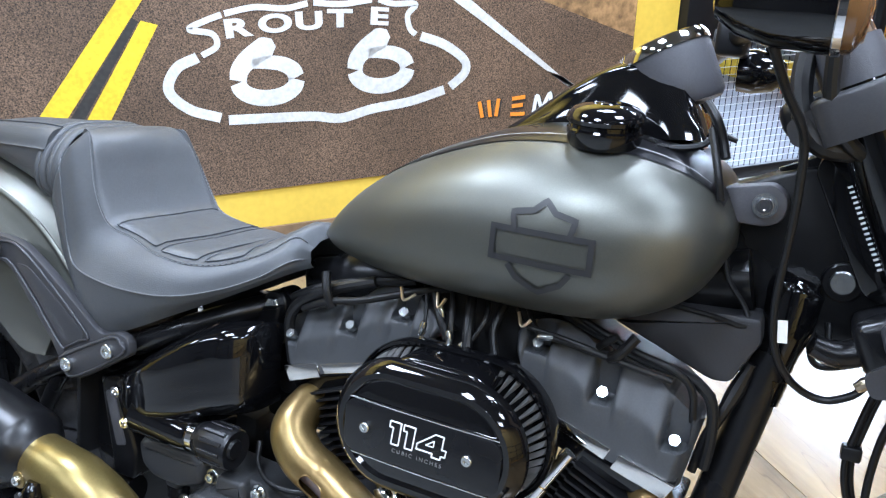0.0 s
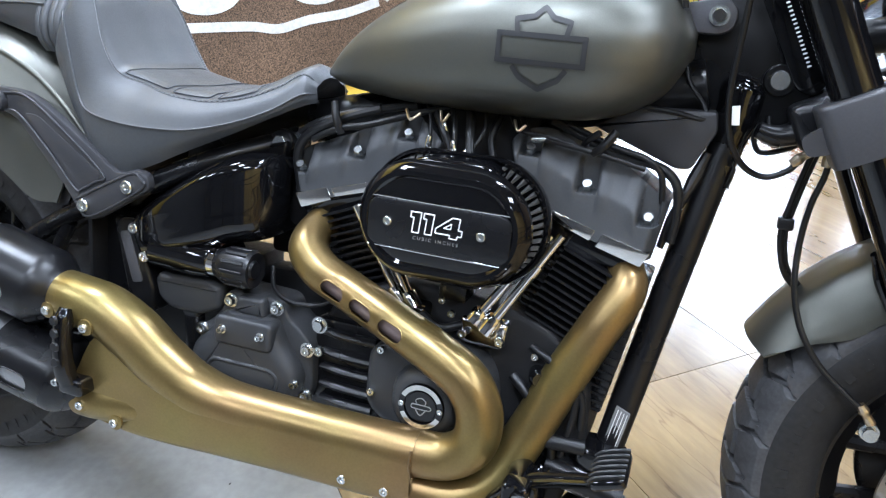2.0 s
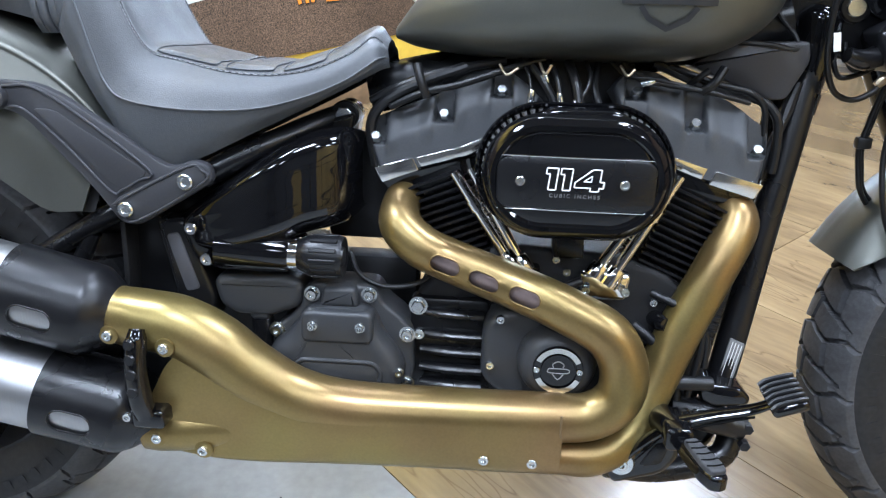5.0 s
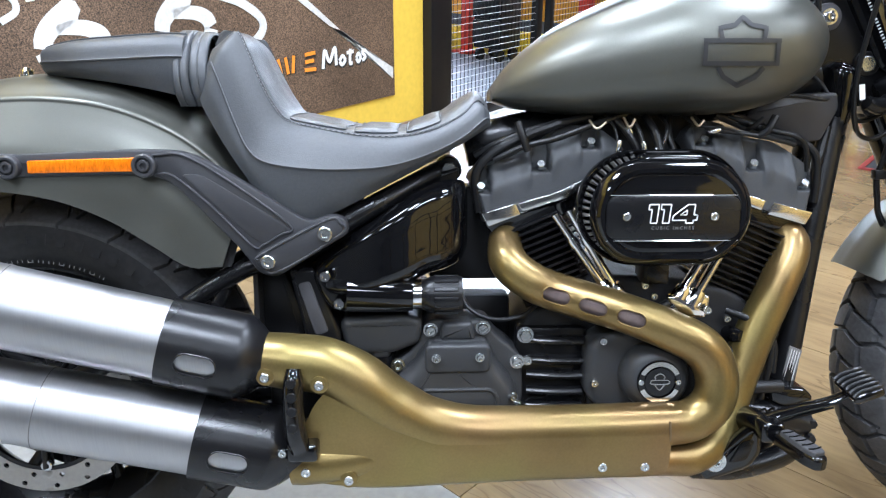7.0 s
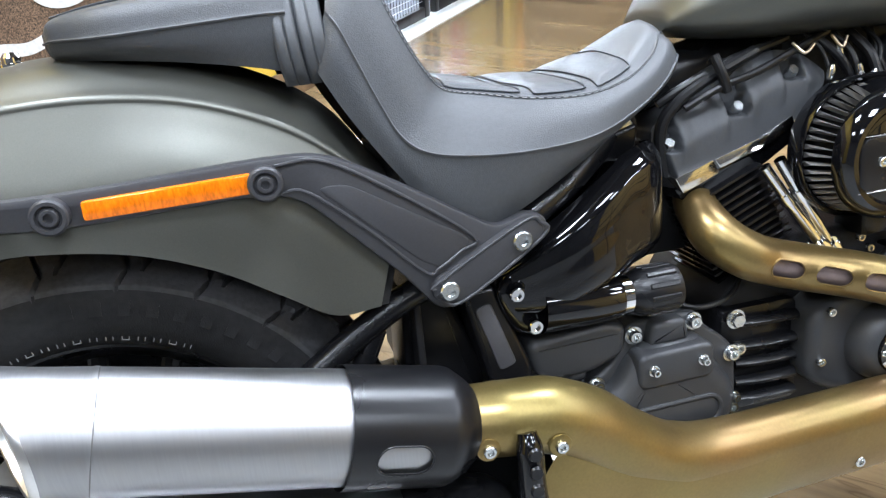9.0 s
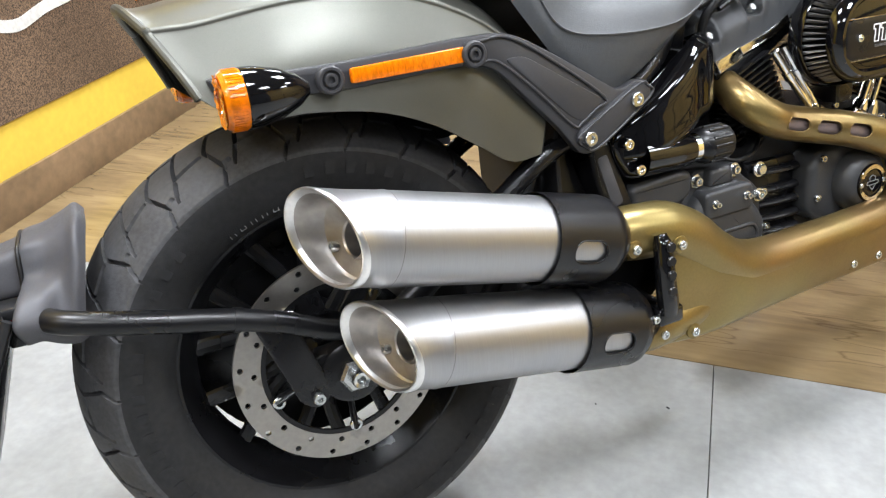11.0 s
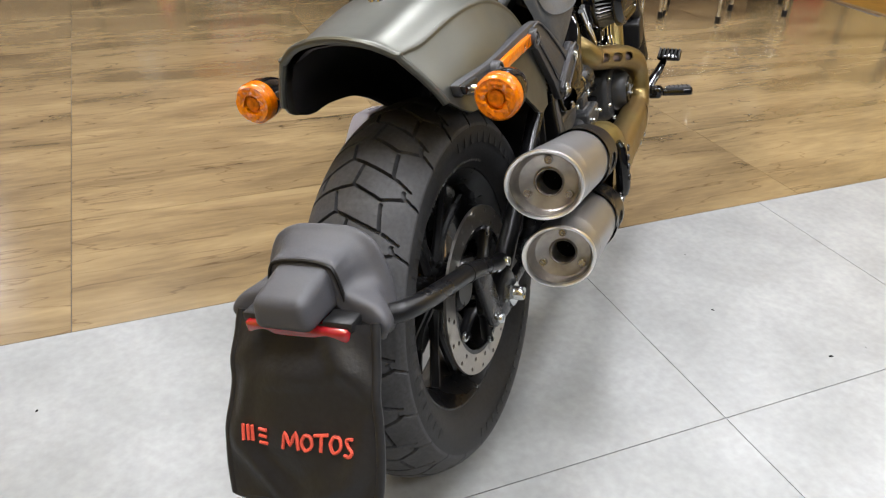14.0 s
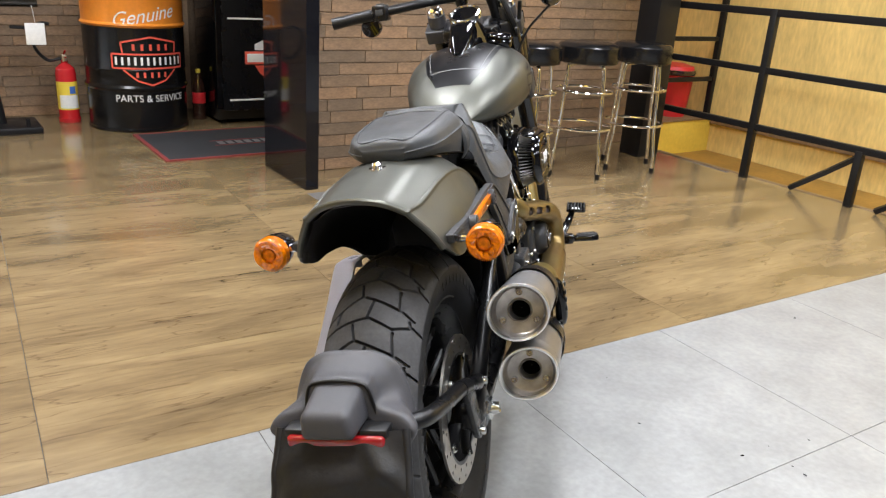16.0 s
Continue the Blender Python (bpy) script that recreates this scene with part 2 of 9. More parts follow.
    r4.inputs[1].default_value, r4.inputs[2].default_value, r4.inputs[3].default_value, r4.inputs[4].default_value = 0.60, 0.74, 1.0, 0.88
    nt.links.new(n4.outputs["Fac"], r4.inputs[0])
    mix3 = nt.nodes.new("ShaderNodeMix")
    mix3.data_type, mix3.blend_type = "RGBA", "MULTIPLY"
    mix3.inputs[0].default_value = 1.0
    nt.links.new(mix2.outputs[2], mix3.inputs[6])
    nt.links.new(r4.outputs[0], mix3.inputs[7])
    nt.links.new(mix3.outputs[2], b.inputs["Base Color"])
    b.inputs["Roughness"].default_value = 0.22
    b.inputs["Specular IOR Level"].default_value = 0.7
    b.inputs["Coat Weight"].default_value, b.inputs["Coat Roughness"].default_value = 0.35, 0.13
    bp = nt.nodes.new("ShaderNodeBump")
    bp.inputs["Strength"].default_value, bp.inputs["Distance"].default_value = 0.05, 0.0006
    nt.links.new(n2.outputs["Fac"], bp.inputs["Height"])
    nt.links.new(bp.outputs[0], b.inputs["Normal"])
    return m


WOOD = wood_floor()
GREY_TILE = mat("grey_cement_porcelain", (0.268, 0.272, 0.268), 0.32, 0.0, grain=0.09, scale=48, stain=0.15, stain_scale=5.5, rough_var=0.03)
GROUT = mat("dark_grout", (0.09, 0.085, 0.08), 0.9, grain=0.2, scale=80)
ASPHALT = mat("printed_asphalt_mural", (0.112, 0.073, 0.046), 0.5, 0.0, grain=1.0, scale=210, bump=0.5, bump_scale=210, stain=0.30, stain_scale=2.2)
MURAL_WHITE = mat("mural_white_paint", (0.58, 0.57, 0.54), 0.6, 0.0, grain=0.12, scale=70, stain=0.1, stain_scale=5)
MURAL_YELLOW = mat("mural_yellow_paint", (0.72, 0.50, 0.02), 0.6, 0.0, grain=0.15, scale=60, stain=0.12, stain_scale=6)
MURAL_BLACK = mat("mural_black_line", (0.03, 0.028, 0.025), 0.6, grain=0.3, scale=60)
ORANGE_INK = mat("mural_orange_print", (0.80, 0.26, 0.02), 0.6)
YELLOW_WALL = mat("yellow_wall_paint", (0.70, 0.48, 0.06), 0.6, 0.0, grain=0.05, scale=40, stain=0.06, stain_scale=2.5, bump=0.15, bump_scale=90)
YELLOW_ROUGH = mat("rough_yellow_render", (0.70, 0.50, 0.17), 0.75, 0.0, grain=0.12, scale=28, stain=0.1, stain_scale=2.5, bump=1.0, bump_scale=70, stretch=(1.6, 1.6, 0.4))
MORTAR = mat("brown_mortar", (0.20, 0.135, 0.085), 0.9, grain=0.2, scale=60)
OCHRE = mat("ochre_painted_step", (0.36, 0.20, 0.035), 0.6, 0.0, grain=0.1, scale=30, stain=0.15, stain_scale=4)
SKIRT = mat("brown_skirting_tile", (0.20, 0.13, 0.07), 0.4, 0.0, grain=0.2, scale=30, stain=0.2, stain_scale=5)
BLACK_PANEL = mat("polished_black_panel", (0.006, 0.006, 0.008), 0.06, spec=0.4)
BLACK_STEEL = mat("black_painted_steel", (0.008, 0.008, 0.009), 0.4, 0.0, spec=0.3, grain=0.12, scale=90, rough_var=0.06)
WIRE = mat("galvanised_wire", (0.55, 0.55, 0.54), 0.4, 0.8, grain=0.1, scale=200)
ORANGE_WALL = mat("orange_workshop_paint", (0.78, 0.36, 0.03), 0.6, 0.0, grain=0.06, scale=40, stain=0.12, stain_scale=2)
RED_STEEL = mat("red_painted_steel", (0.62, 0.045, 0.02), 0.4, grain=0.08, scale=80)
CEMENT = mat("workshop_cement", (0.13, 0.14, 0.17), 0.5, 0.0, grain=0.1, scale=30, stain=0.15, stain_scale=2)
CEILING_GREY = mat("grey_painted_ceiling", (0.12, 0.12, 0.12), 0.9, 0.0, grain=0.03, scale=40, stain=0.04, stain_scale=2)
WALL_GREY = mat("grey_wall_paint", (0.11, 0.113, 0.12), 0.85, 0.0, grain=0.03, scale=40, stain=0.05, stain_scale=2)
PLASTER = mat("white_plaster", (0.76, 0.75, 0.72), 0.85, 0.0, grain=0.03, scale=40, stain=0.04, stain_scale=2)
DRUM_ORANGE = mat("orange_drum_enamel", (0.80, 0.27, 0.03), 0.35, grain=0.05, scale=40, coat=0.2)
DRUM_BLACK = mat("black_drum_enamel", (0.007, 0.007, 0.0075), 0.22, grain=0.1, scale=40, spec=0.4)
MAT_FLOOR = mat("charcoal_carpet", (0.022, 0.023, 0.026), 0.95, grain=0.3, scale=220, bump=0.5, bump_scale=300)
MAT_EDGE = mat("red_mat_edge", (0.22, 0.03, 0.025), 0.9, grain=0.2, scale=120)
RED_PLASTIC = mat("red_plastic", (0.62, 0.025, 0.03), 0.35, grain=0.04, scale=50)
RED_ENAMEL = mat("red_enamel", (0.55, 0.02, 0.025), 0.25, coat=0.3)
PAPER = mat("white_paper", (0.78, 0.77, 0.74), 0.8, grain=0.05, scale=60)
PAPER_YELLOW = mat("yellow_label", (0.8, 0.6, 0.06), 0.6)
PAPER_BLUE = mat("blue_label", (0.06, 0.16, 0.5), 0.6)
VINYL_BLACK = mat("black_stool_vinyl", (0.006, 0.006, 0.0065), 0.2, grain=0.1, scale=80, bump=0.1, bump_scale=200)
PANEL_GLOW = glow("lit_diffuser", (1.0, 0.97, 0.92), 6.0)
DAY_GLOW = glow("daylight_outside", (0.86, 0.95, 1.08), 19.0)
GLASS_DARK = mat("dark_bottle", (0.03, 0.012, 0.008), 0.08, coat=0.8)


# ---- mesh tools ----
def finish(bm, material, sharp=35.0):
    me = bpy.data.meshes.new("mesh")
    bmesh.ops.recalc_face_normals(bm, faces=bm.faces)
    for f in bm.faces:
        f.smooth = True
    bm.to_mesh(me)
    bm.free()
    me.set_sharp_from_angle(angle=radians(sharp))
    me.materials.append(material)
    return me


def part(name, bm, material, parent=None, label="", sharp=35.0):
    ob = new(name, finish(bm, material, sharp))
    if parent:
        ob.parent = parent
    if label:
        tagged(ob, label)
    return ob


def thing(name, label, category, group="", kind="", at=None):
    ob = new(name)
    ob.empty_display_size = 0.05
    if at is not None:
        ob.matrix_world = at
    return tagged(ob, label, category, group, kind)


def solid(name, bm, material, label, category, group="", kind="", at=None, sharp=35.0):
    ob = new(name, finish(bm, material, sharp))
    if at is not None:
        ob.matrix_world = at
    return tagged(ob, label, category, group, kind)


def join(*bms):
    """Several pieces of one part in one mesh."""
    a = bms[0]
    for b in bms[1:]:
        me = bpy.data.meshes.new("tmp")
        b.to_mesh(me)
        b.free()
        a.from_mesh(me)
        bpy.data.meshes.remove(me)
    return a


def moved(bm, m):
    bmesh.ops.transform(bm, matrix=m, verts=bm.verts)
    return bm


def box(x0, x1, y0, y1, z0, z1, bevel=0.0, segs=2):
    bm = bmesh.new()
    bmesh.ops.create_cube(bm, size=1)
    bmesh.ops.transform(bm, matrix=Matrix.Translation(((x0 + x1) / 2, (y0 + y1) / 2, (z0 + z1) / 2)) @ Matrix.Diagonal((x1 - x0, y1 - y0, z1 - z0, 1)), verts=bm.verts)
    if bevel:
        bmesh.ops.bevel(bm, geom=list(bm.edges), offset=bevel, segments=segs, affect="EDGES", profile=0.5)
    return bm


def rounded(points, r, n=4):
    """A closed outline with its corners rounded; r one radius or one for each corner."""
    out = []
    k = len(points)
    for i in range(k):
        p0, p, p1 = Vector(points[i - 1]), Vector(points[i]), Vector(points[(i + 1) % k])
        a, b = (p0 - p), (p1 - p)
        rr = r[i] if isinstance(r, (list, tuple)) else r
        d = min(rr, a.length * 0.48, b.length * 0.48)
        if d < 1e-5:
            out.append(p)
            continue
        s, e = p + a.normalized() * d, p + b.normalized() * d
        for j in range(n + 1):
            t = j / n
            out.append(s * (1 - t) ** 2 + p * 2 * t * (1 - t) + e * t * t)
    return out


def inset(outline, d):
    """The outline moved inwards by d, corner by corner."""
    k = len(outline)
    turn = sum(outline[i - 1][0] * outline[i][1] - outline[i][0] * outline[i - 1][1] for i in range(k))
    g = 1 if turn > 0 else -1
    out = []
    for i in range(k):
        p0, p, p1 = Vector(outline[i - 1]), Vector(outline[i]), Vector(outline[(i + 1) % k])
        a, b = p - p0, p1 - p
        a = a.normalized() if a.length > 1e-9 else b.normalized()
        b = b.normalized() if b.length > 1e-9 else a
        n = Vector((-(a.y + b.y), a.x + b.x)) * g
        n = n.normalized() if n.length > 1e-6 else Vector((-a.y, a.x)) * g
        c = max(n.dot(Vector((-a.y, a.x)) * g), 0.6)
        out.append(p + n * (d / c))
    return out


def plate(outline, v0, v1, bevel=0.003, segs=2, back=True):
    """An outline in the side plane (x, w) with thickness from v0 to v1 across; the v1 side has a rounded edge."""
    bm = bmesh.new()
    g = 1 if v1 > v0 else -1
    rings = [[bm.verts.new((p[0], v0, p[1])) for p in outline]]
    steps = max(segs, 1) if bevel else 0
    for i in range(steps + 1):
        a = math.pi / 2 * i / steps if steps else 0.0
        ring = inset(outline, bevel * (1 - math.cos(a)))
        rings.append([bm.verts.new((p[0], v1 - g * bevel * (1 - math.sin(a)), p[1])) for p in ring])
    skin(bm, rings, True)
    bm.faces.new(rings[-1])
    if back:
        bm.faces.new(rings[0][::-1])
    bmesh.ops.recalc_face_normals(bm, faces=bm.faces)
    return bm


def crom(p, t):
    """A smooth curve through the points p, t from 0 to 1."""
    n = len(p) - 1
    u = min(max(t, 0.0), 1.0) * n
    i = min(int(u), n - 1)
    f = u - i
    p1, p2 = Vector(p[i]), Vector(p[i + 1])
    p0 = Vector(p[i - 1]) if i else p1 * 2 - p2
    p3 = Vector(p[i + 2]) if i + 2 <= n else p2 * 2 - p1
    return 0.5 * (2 * p1 + (p2 - p0) * f + (2 * p0 - 5 * p1 + 4 * p2 - p3) * f * f + (3 * p1 - p0 - 3 * p2 + p3) * f ** 3)


def tube(points, radius, segs=14, steps=8, caps=True, flat=1.0):
    """A round tube along a smooth curve; radius one number or one for each point."""
    n = len(points) - 1
    count = n * steps
    rad = radius if isinstance(radius, (list, tuple)) else [radius] * (n + 1)
    bm = bmesh.new()
    rings = []
    up = None
    pts = [crom(points, i / count) for i in range(count + 1)]
    for i, c in enumerate(pts):
        d = (pts[min(i + 1, count)] - pts[max(i - 1, 0)]).normalized()
        if up is None:
            up = d.cross(Vector((0.3, 1, 0.2))).normalized()
        side = d.cross(up).normalized()
        up = side.cross(d).normalized()
        u = i / count * n
        j = min(int(u), n - 1)
        f = u - j
        f = f * f * (3 - 2 * f)
        r = rad[j] * (1 - f) + rad[j + 1] * f
        rings.append([bm.verts.new(c + (up * math.cos(a) * flat + side * math.sin(a)) * r) for a in [2 * math.pi * q / segs for q in range(segs)]])
    skin(bm, rings, True, caps)
    return bm


def skin(bm, rings, closed=True, caps=False):
    for a, b in zip(rings, rings[1:]):
        k = len(a)
        for q in range(k if closed else k - 1):
            bm.faces.new((a[q], a[(q + 1) % k], b[(q + 1) % k], b[q]))
    if caps:
        bm.faces.new(rings[0][::-1])
        bm.faces.new(rings[-1])
    return bm


def lathe(profile, segs=32, axis="Y", arc=2 * math.pi, start=0.0):
    """A profile of (radius, along) turned about an axis."""
    bm = bmesh.new()
    full = abs(arc - 2 * math.pi) < 1e-6
    n = segs if full else segs + 1
    rings = []
    for i in range(n):
        a = start + arc * i / segs
        c, s = math.cos(a), math.sin(a)
        ring = []
        for r, h in profile:
            ring.append(bm.verts.new({"Y": (r * c, h, r * s), "X": (h, r * c, r * s), "Z": (r * c, r * s, h)}[axis]))
        rings.append(ring)
    if full:
        rings.append(rings[0])
    skin(bm, rings, False)
    bmesh.ops.remove_doubles(bm, verts=bm.verts, dist=1e-6)
    return bm


def surface(rows, nu, nv, mirror=False, closed=False, caps=False):
    """A smooth skin through a net of points, rows of equal length; mirror adds the other side (y to -y) to each row."""
    bm = bmesh.new()
    k = len(rows[0])
    grid = []
    cols = [[crom([r[j] for r in rows], i / nu) for i in range(nu + 1)] for j in range(k)]
    for i in range(nu + 1):
        line = [cols[j][i] for j in range(k)]
        half = [crom(line, q / nv) for q in range(nv + 1)]
        if mirror:
            half = [Vector((p.x, -p.y, p.z)) for p in half[:0:-1]] + half
        grid.append([bm.verts.new(p) for p in half])
    skin(bm, grid, closed)
    if caps:
        for ring in (grid[0], grid[-1]):
            if len(ring) > 2:
                try:
                    bm.faces.new(ring)
                except ValueError:
                    pass
    bmesh.ops.remove_doubles(bm, verts=bm.verts, dist=1e-5)
    return bm


def shell(bm, thick):
    """Gives a thin skin its thickness, inwards."""
    bmesh.ops.recalc_face_normals(bm, faces=bm.faces)
    bmesh.ops.solidify(bm, geom=list(bm.faces), thickness=thick)
    return bm


def bolt(head=0.008, high=0.006, socket=True):
    """A cap bolt along -y with a recessed socket."""
    prof = [(0, 0.0), (head, 0.0), (head, -high * 0.75), (head * 0.85, -high)]
    if socket:
        prof += [(head * 0.52, -high), (head * 0.45, -high * 0.35), (0, -high * 0.35)]
    else:
        prof += [(0, -high * 1.05)]
    return lathe(prof, 14)


def hexbolt(size=0.008, high=0.006, washer=0.0):
    bm = lathe([(0, 0), (size, 0), (size, -high * 0.85), (size * 0.88, -high), (0, -high)], 6)
    if washer:
        bm = join(bm, lathe([(0, 0), (washer, 0), (washer, -0.002), (0, -0.002)], 18))
    return bm


def words(text, size, material, depth=0.001, space=1.0, shear=0.0, bold=0.0):
    """Flat raised letters as a mesh, in the x-y plane, centred."""
    cu = bpy.data.curves.new("words", "FONT")
    cu.body, cu.size, cu.extrude, cu.align_x, cu.align_y, cu.space_character, cu.shear = text, size, depth, "CENTER", "CENTER", space, shear
    cu.offset = bold
    ob = bpy.data.objects.new("words", cu)
    scene.collection.objects.link(ob)
    bpy.context.view_layer.update()
    me = bpy.data.meshes.new_from_object(ob.evaluated_get(bpy.context.evaluated_depsgraph_get()))
    bpy.data.objects.remove(ob)
    bpy.data.curves.remove(cu)
    bm = bmesh.new()
    bm.from_mesh(me)
    bpy.data.meshes.remove(me)
    return bm


SIDE = Matrix(((1, 0, 0, 0), (0, 0, -1, 0), (0, 1, 0, 0), (0, 0, 0, 1)))  # lays letters on a wall that faces -y


# ---- the showroom ----
def rbox(s0, s1, n0, n1, z0, z1, bevel=0.0):
    return box(s0, s1, -n1, -n0, z0, z1, bevel)


def setting(name, bm, material, label, at=ROOM, category="wall"):
    return solid(name, bm, material, label, category, kind="structure", at=at)


FLOOR_M = basis(-45)  # tile rows: local x along the seam between the two floors, local y out over the wood
SEAM = 0.573          # the seam's local y
# a screed under all tiles, shown in the joints
screed = setting("floor", rbox(-4.5, 5.08, -1.3, 3.74, -0.25, -0.006), GROUT, "dark grout bed under the floor tiles", category="floor")
setting("floor_workshop", rbox(-1.0, 5.5, -5.0, -1.32, -0.2, -0.004), CEMENT, "smooth pale grey workshop floor", category="floor")

# walls
setting("wall_mural", rbox(-4.6, 2.575, -1.5, -1.32, 0.0, CEIL), YELLOW_WALL, "bright yellow painted wall that carries the road mural", MUR)
setting("baseboard", rbox(-4.6, 2.57, -1.319, -1.306, 0.0, 0.125, 0.002), SKIRT, "brown wood-look skirting tile below the yellow wall", MUR, "skirting")
setting("wall_far", rbox(5.08, 5.28, -1.5, 3.3, -0.2, CEIL), MORTAR, "brick-clad wall at the far end of the showroom")
brick_wall = setting("wall_brick", rbox(2.97, 3.17, 0.955, 3.80, -0.05, CEIL), MORTAR, "wall clad in long brown bricks between two black pillars")
setting("wall_stair_plain", rbox(-4.6, -1.2, 4.95, 5.1, -2.2, CEIL), WALL_GREY, "plain grey wall beyond the stairwell")
setting("wall_stair", rbox(-1.2, 3.9, 4.95, 5.1, -2.2, CEIL), YELLOW_ROUGH, "rough yellow rendered wall of the stairwell")
setting("wall_stair_end", rbox(3.9, 4.0, 3.60, 5.1, -2.2, CEIL), YELLOW_ROUGH, "rough yellow rendered end wall of the stairwell")
setting("wall_stair_side", rbox(-4.6, 3.2, 3.60, 3.735, -2.2, -0.26), YELLOW_WALL, "yellow wall under the floor's edge")
setting("floor_stairwell", rbox(-4.6, 3.3, 3.7, 5.1, -2.4, -2.2), CEMENT, "grey floor at the foot of the stairwell", category="floor")
setting("wall_back", rbox(-4.8, -4.6, -1.6, 5.1, -2.2, CEIL), WALL_GREY, "plain grey wall behind the motorcycle")
setting("ceiling", rbox(-4.8, 5.7, -5.3, 5.2, CEIL, CEIL + 0.12), CEILING_GREY, "grey painted ceiling with square light panels", category="ceiling")
setting("wall_stair_return", rbox(3.172, 3.9, 3.66, 3.80, -2.2, CEIL), YELLOW_WALL, "smooth yellow wall beside the landing")
setting("ledge", rbox(3.11, 3.9, 3.80, 4.95, -2.2, 0.085, 0.004), YELLOW_WALL, "low yellow landing block beside the stairs", category="ledge")
setting("landing_floor", rbox(3.10, 3.9, 3.80, 4.95, 0.086, 0.10, 0.002), SKIRT, "brown tiled top of the landing", category="floor")
setting("stair_tread", rbox(-1.2, 3.11, 3.745, 4.95, -0.24, -0.19, 0.003), OCHRE, "ochre stair landing one step down", category="floor")
setting("wall_trim", rbox(-1.2, 3.10, 4.915, 4.951, 0.05, 0.085, 0.003), SKIRT, "brown trim strip along the stairwell wall", category="trim")
# workshop behind the gate
setting("wall_workshop_side", rbox(-1.0, 5.5, -5.2, -5.0, -0.2, CEIL), PLASTER, "white side wall of the workshop")
setting("wall_workshop_near", rbox(-1.2, -1.0, -5.2, -1.6, -0.2, CEIL), PLASTER, "white end wall of the workshop")
setting("wall_workshop_low", rbox(5.32, 5.5, -5.0, -1.6, -0.2, 1.0), ORANGE_WALL, "low orange painted wall below the workshop window")
setting("wall_workshop_head", rbox(5.32, 5.5, -5.0, -1.6, 2.98, CEIL), PLASTER, "white wall over the workshop window")
setting("wall_workshop_pier", rbox(5.32, 5.5, -5.0, -4.5, 1.0, 2.98), PLASTER, "white wall beside the workshop window")
setting("backdrop_daylight", rbox(5.55, 5.56, -4.6, -1.5, 0.9, 3.0), DAY_GLOW, "bright overcast daylight outside the workshop window", category="backdrop")
win = thing("window_1", "wide workshop window with slim dark steel frames", "window", kind="structure", at=ROOM)
for n in (-4.5, -3.55, -2.6, -1.66):
    part("mullion", rbox(5.37, 5.41, n, n + 0.045, 1.0, 2.98, 0.004), BLACK_STEEL, win)
for z in (1.0, 1.95, 2.94):
    part("frame_rail", rbox(5.375, 5.405, -4.455, -1.66, z, z + 0.04, 0.004), BLACK_STEEL, win)
setting("wall_gap", rbox(5.05, 5.2, -1.62, -1.3, 0.0, CEIL), YELLOW_WALL, "yellow pier at the end of the gate", MUR)
setting("lintel", rbox(2.575, 5.05, -1.5, -1.32, 2.3, CEIL), YELLOW_WALL, "yellow wall over the mesh gate", MUR)


# ---- the mural: a printed panel with raised vinyl shapes ----
mural = thing("wall_mural_panel", "printed wall mural of a brown asphalt road with painted road signs", "mural", at=MUR)
MY = 1.318


def flat(outline, material, name, y=MY - 0.006, depth=0.0015, label=""):
    return part(name, plate([(p[0], p[1]) for p in outline], y + depth, y, 0), material, mural, label)


part("panel", box(-2.2, 2.35, MY - 0.005, MY + 0.001, 0.27, 1.9), ASPHALT, mural, "speckled brown asphalt print")


def strip(points, widths, steps=10):
    n = len(points) - 1
    left, right = [], []
    for i in range(n * steps + 1):
        t = i / (n * steps)
        p = crom([(*q, 0) for q in points], t)
        d = (crom([(*q, 0) for q in points], min(t + 0.01, 1)) - crom([(*q, 0) for q in points], max(t - 0.01, 0))).normalized()
        u = t * n
        j = min(int(u), n - 1)
        w = (widths[j] * (1 - u + j) + widths[j + 1] * (u - j)) / 2
        left.append((p.x - d.y * w, p.y + d.x * w))
        right.append((p.x + d.y * w, p.y - d.x * w))
    return left + right[::-1]


def ribbon_mesh(points, widths, y=MY - 0.0075, steps=10):
    o = strip(points, widths, steps)
    k = len(o) // 2
    bm = bmesh.new()
    a = [bm.verts.new((p[0], y, p[1])) for p in o[:k]]
    b = [bm.verts.new((p[0], y, p[1])) for p in o[:k - 1:-1]]
    a2 = [bm.verts.new((p[0], y + 0.002, p[1])) for p in o[:k]]
    b2 = [bm.verts.new((p[0], y + 0.002, p[1])) for p in o[:k - 1:-1]]
    skin(bm, [a2, a, b, b2], False)
    return bm


# the shield, in stencilled pieces with gaps
SHIELD = [
    [(0.70, 0.888), (0.80, 0.905), (0.90, 0.898), (0.98, 0.912)],
    [(1.00, 0.914), (1.10, 0.906), (1.21, 0.918)],
    [(1.235, 0.918), (1.29, 0.902), (1.375, 0.898), (1.345, 0.862), (1.352, 0.815), (1.375, 0.792)],
    [(1.395, 0.785), (1.49, 0.75), (1.572, 0.69), (1.575, 0.64), (1.515, 0.592)],
    [(1.49, 0.582), (1.35, 0.548), (1.20, 0.532), (1.08, 0.508), (0.98, 0.523), (0.83, 0.53), (0.68, 0.535)],
    [(0.655, 0.545), (0.555, 0.583), (0.497, 0.65), (0.53, 0.72), (0.60, 0.752)],
    [(0.615, 0.757), (0.665, 0.785), (0.655, 0.825), (0.585, 0.842), (0.63, 0.865), (0.69, 0.885)],
]
for seg in SHIELD:
    wd = [0.034 if seg[0][1] < 0.79 and seg[-1][1] < 0.79 else 0.02] * len(seg)
    part("shield_stripe", ribbon_mesh(seg, wd), MURAL_WHITE, mural)


